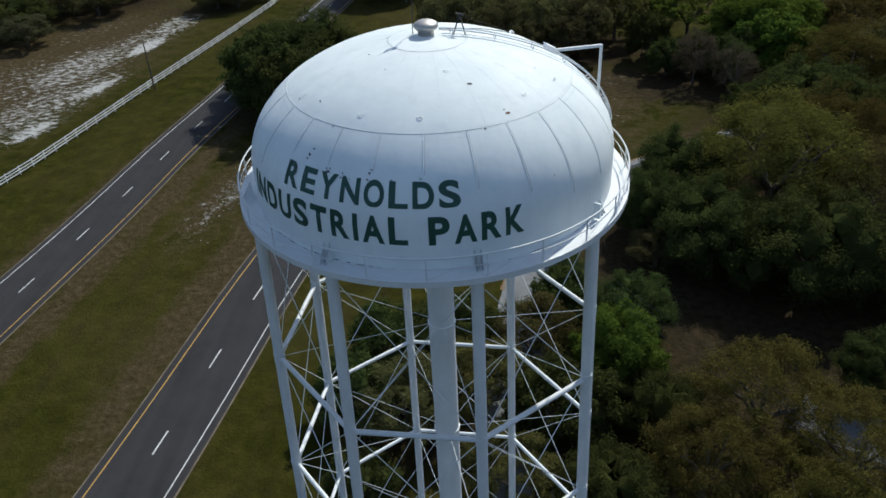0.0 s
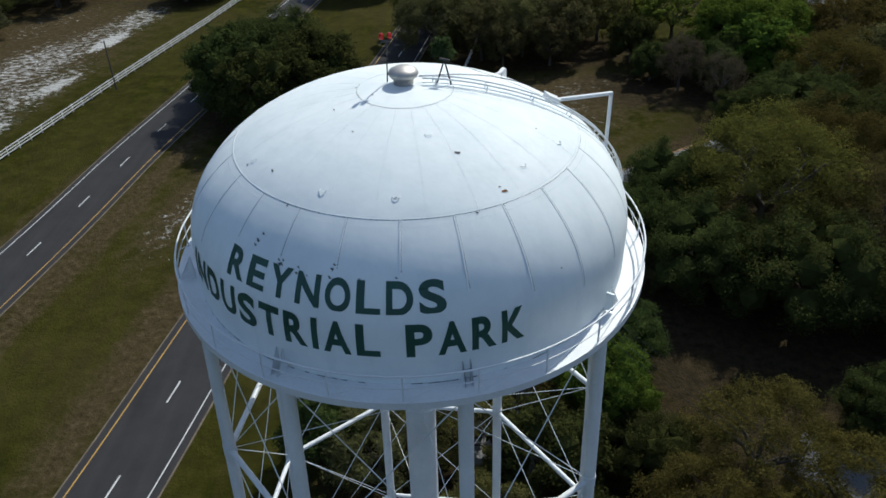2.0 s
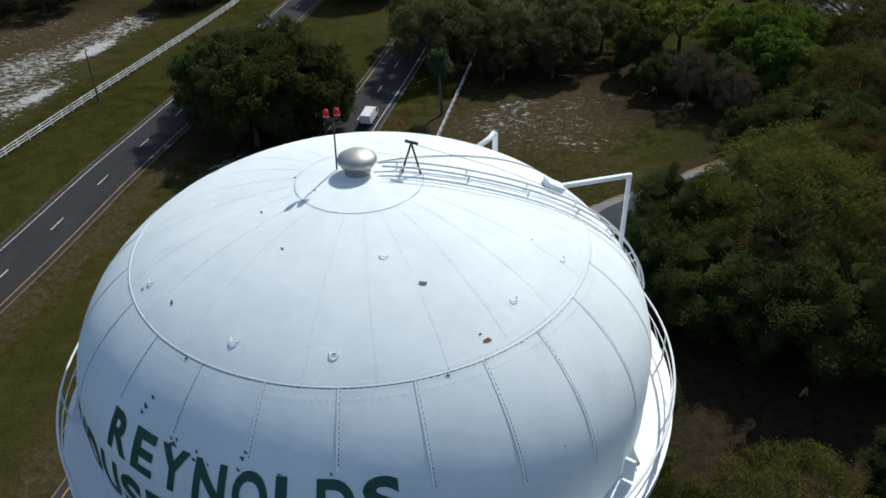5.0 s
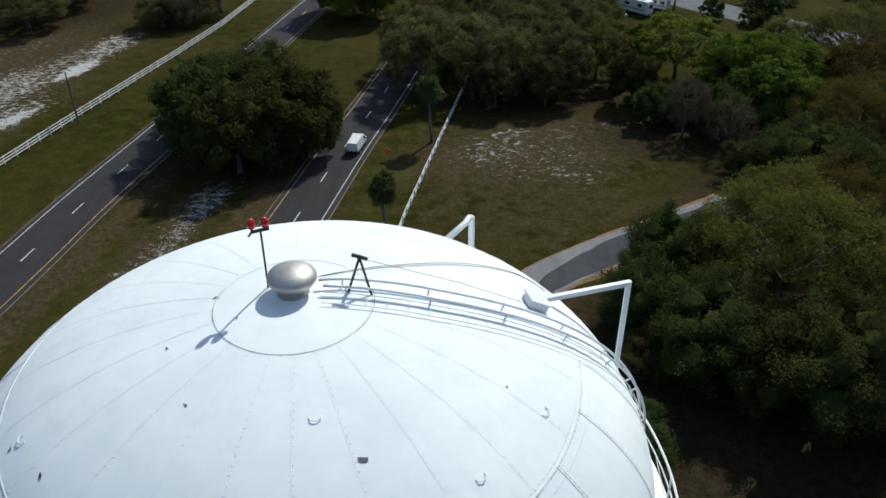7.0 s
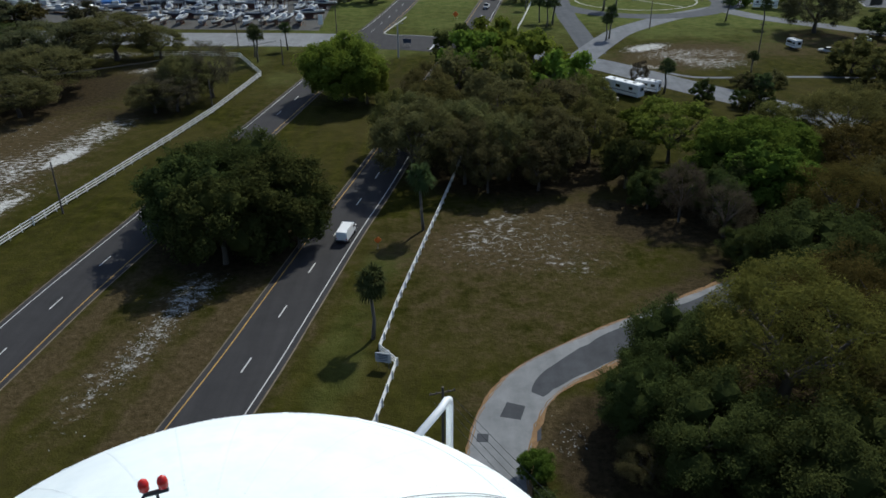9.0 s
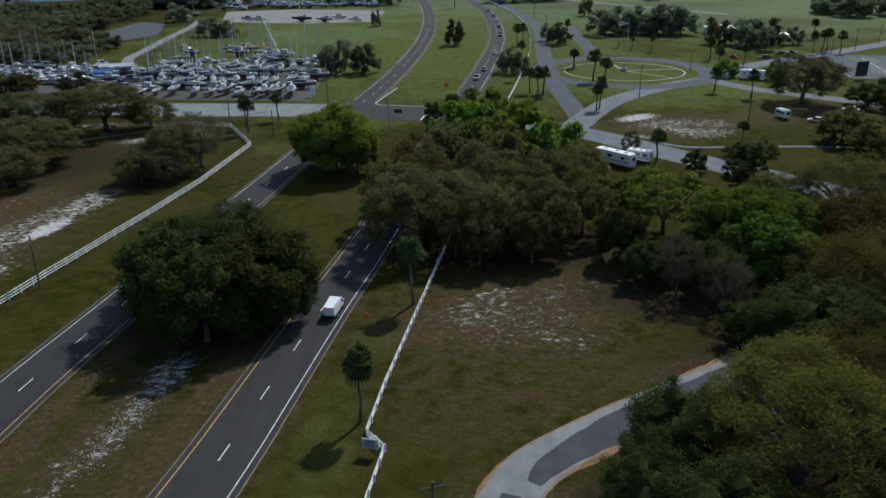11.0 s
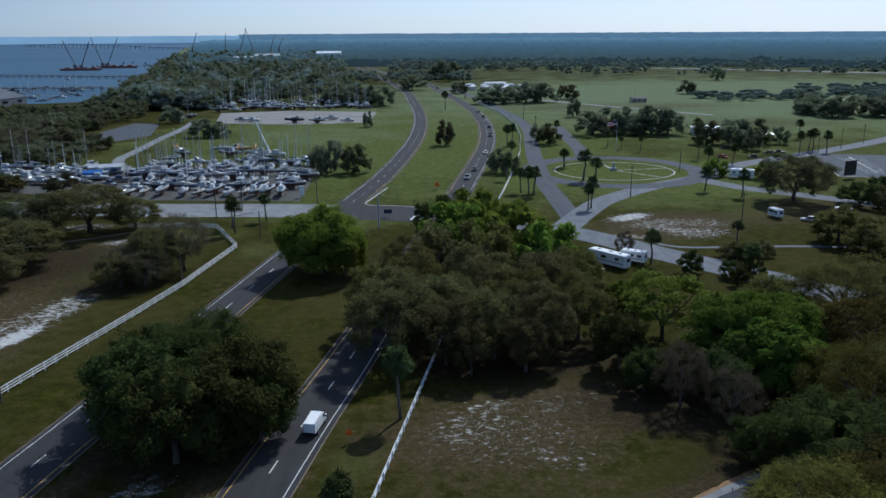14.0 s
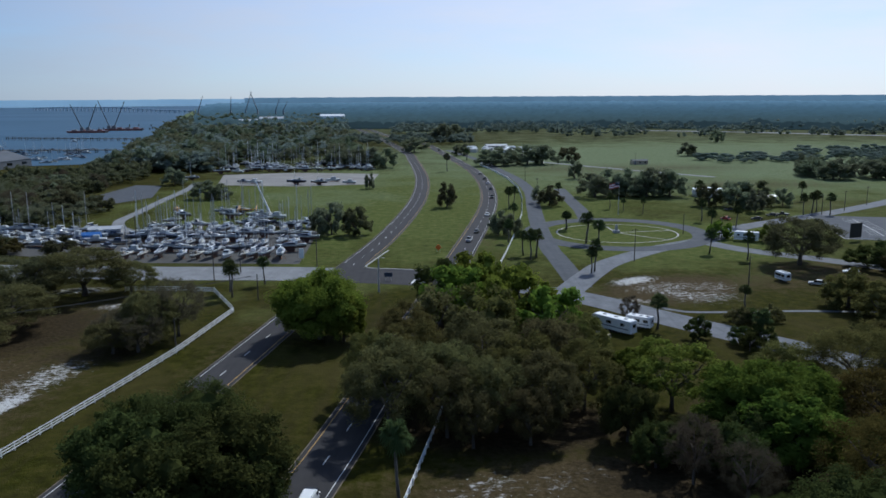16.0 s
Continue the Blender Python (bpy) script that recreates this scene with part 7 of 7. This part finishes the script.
# flag and monument on the oval lawn
fl = thing("flagpole", pose(85.5, 400, 0), "white flagpole with a red and white flag", "flagpole")
part("pole", Shape().tube([(0, 0, 0), (0, 0, 15)], [0.12, 0.06], 8), M["gel"], fl)
for k in range(5):
    s = Shape()
    pts = [(-0.1 - j * 0.55, math.sin(j * 0.9) * 0.25, 14.8 - k * 0.5 - j * 0.12) for j in range(9)]
    s.loft([[p, (p[0], p[1], p[2] - 0.5), (p[0], p[1] + 0.02, p[2] - 0.5), (p[0], p[1] + 0.02, p[2])] for p in pts])
    part("flag_stripe", s, M["red_paint" if k % 2 == 0 else "gel"], fl)
part("flag_canton", Shape().box((-1.0, -0.12, 14.0), (1.9, 0.5, 1.3)), M["navy"], fl)
mon = thing("monument", pose(74, 352, 0), "pale stone monument on the oval lawn", "monument")
part("plinth", Shape().box((0, 0, 0.5), (2.4, 2.4, 1.0)).box((0, 0, 2.0), (1.0, 1.0, 2.2), None, 0.8), M["concrete"], mon)


# ---- the river: piers, barges, cranes and the far bridge ----
def pier(x0, y0, x1, y1, label):
    a, b = Vector((x0, y0, 0)), Vector((x1, y1, 0))
    d = b - a
    ob = thing("pier", pose(x0, y0, 0, 0, 0, math.degrees(math.atan2(d.y, d.x))), label, "pier")
    part("deck", Shape().box((d.length / 2, 0, 3.0), (d.length, 5, 0.6)), M["pole"], ob)
    n = int(d.length / 9)
    for k in range(n + 1):
        for sy in (-2, 2):
            part("post", Shape().tube([(k * d.length / n, sy, 0), (k * d.length / n, sy, 4.4)], 0.4, 6), M["pole"], ob)


pier(-345, 1012, -545, 1056, "long dark timber pier on piles")
pier(-292, 815, -480, 822, "long dark timber pier with moored boats")


def barge_crane(x, y, heading, lean, L, label):
    ob = thing("crane_barge", pose(x, y, 0, 0, 0, heading), label, "barge")
    part("hull", Shape().loft([[(-27, -8, 0.2), (-29, -8, 3.4), (29, -8, 3.4), (27, -8, 0.2)], [(-27, 8, 0.2), (-29, 8, 3.4), (29, 8, 3.4), (27, 8, 0.2)]]), M["barge_red"], ob)
    for x0, ln in lean:
        cab_ = part("crane_house", Shape().box((x0, 0, 6), (5, 5, 5)), M["grey_paint"], ob)
        d = Vector((math.sin(radians(ln)), 0, math.cos(radians(ln))))
        for e in (-0.9, 0.9):
            part("boom_chord", Shape().tube([(x0, e, 7), (x0 + d.x * L, e * 0.3, 7 + d.z * L)], 0.45, 5, False), M["dark"], cab_)
        for j in range(12):
            p, q = Vector((x0, 0, 7)) + d * (L * j / 12), Vector((x0, 0, 7)) + d * (L * (j + 1) / 12)
            part("lattice", Shape().tube([p + Vector((0, -0.9 + 0.05 * j, 0)), q + Vector((0, 0.9 - 0.05 * j, 0))], 0.25, 4, False), M["dark"], cab_)
    for k in range(4):
        part("cargo", Shape().box((-20 + k * 12.5, 2, 4.2), (7, 6, 2.0)), M["barge_red" if k % 2 else "grey_paint"], ob)


barge_crane(-528, 1250, 4, ((-8, -22), (1, 23)), 39, "rust-red crane barge with two lattice booms")
barge_crane(-502, 1325, 8, ((-23, -19), (-15, 25)), 43, "rust-red crane barge moored in the river")
for x, y, ln, L in ((-572, 1958, 20, 36), (-490, 1940, 4, 33), (-452, 1930, 20, 46), (-424, 1930, -20, 46), (-378, 1913, 20, 29), (-360, 1913, 26, 23)):
    ob = thing("shipyard_crane", pose(x, y, 0), "distant dark shipyard crane above the trees", "crane")
    part("tower", Shape().box((0, 0, 10), (5, 5, 20), None, 0.6), M["grey_paint"], ob)
    part("jib", Shape().tube([(0, 0, 20), (math.sin(radians(ln)) * L, 0, 20 + math.cos(radians(ln)) * L)], [1.3, 0.6], 5), M["grey_paint"], ob)
bridge = thing("bridge", pose(0, 0, 0), "long low bridge far across the river", "bridge")
a, b = Vector((-1640, 3290, 9)), Vector((-783, 2612, 7))
pts = [a.lerp(b, k / 40) + Vector((0, 0, 7 * math.sin(min(1, k / 34) * math.pi) if k < 34 else 0)) for k in range(41)]
# deck and piers coloured pale blue in place of distance haze
part("deck", Shape().loft([[p + Vector((0, 0, -1.5)), p + Vector((0, 8, -1.5)), p + Vector((0, 8, 1.2)), p + Vector((0, 0, 1.2))] for p in pts]), M["pale_blue"], bridge)
for p in pts:
    part("pier", Shape().box((p.x, p.y + 4, p.z / 2), (2.6, 6, p.z - 1)), M["pale_blue"], bridge)
for k in range(16):
    part_ = thing("piling", pose(-520 + rnd.uniform(-60, 60), 1250 + rnd.uniform(20, 260), 0), "dark timber piling in the river", "piling", "pilings")
    part("post", Shape().tube([(0, 0, 0), (0, 0, 4)], 0.8, 6), M["pole"], part_)

# ---- the far shore and the tree line on the horizon, strips with haze painted in ----
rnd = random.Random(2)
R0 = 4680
for lo, hi, top, mt, label in ((40.0, 103.5, 43.0, "haze", "hazy blue strip for the forest on the horizon"), (103.4, 141.0, 37.0, "far_shore", "pale hazy shore beyond the river")):
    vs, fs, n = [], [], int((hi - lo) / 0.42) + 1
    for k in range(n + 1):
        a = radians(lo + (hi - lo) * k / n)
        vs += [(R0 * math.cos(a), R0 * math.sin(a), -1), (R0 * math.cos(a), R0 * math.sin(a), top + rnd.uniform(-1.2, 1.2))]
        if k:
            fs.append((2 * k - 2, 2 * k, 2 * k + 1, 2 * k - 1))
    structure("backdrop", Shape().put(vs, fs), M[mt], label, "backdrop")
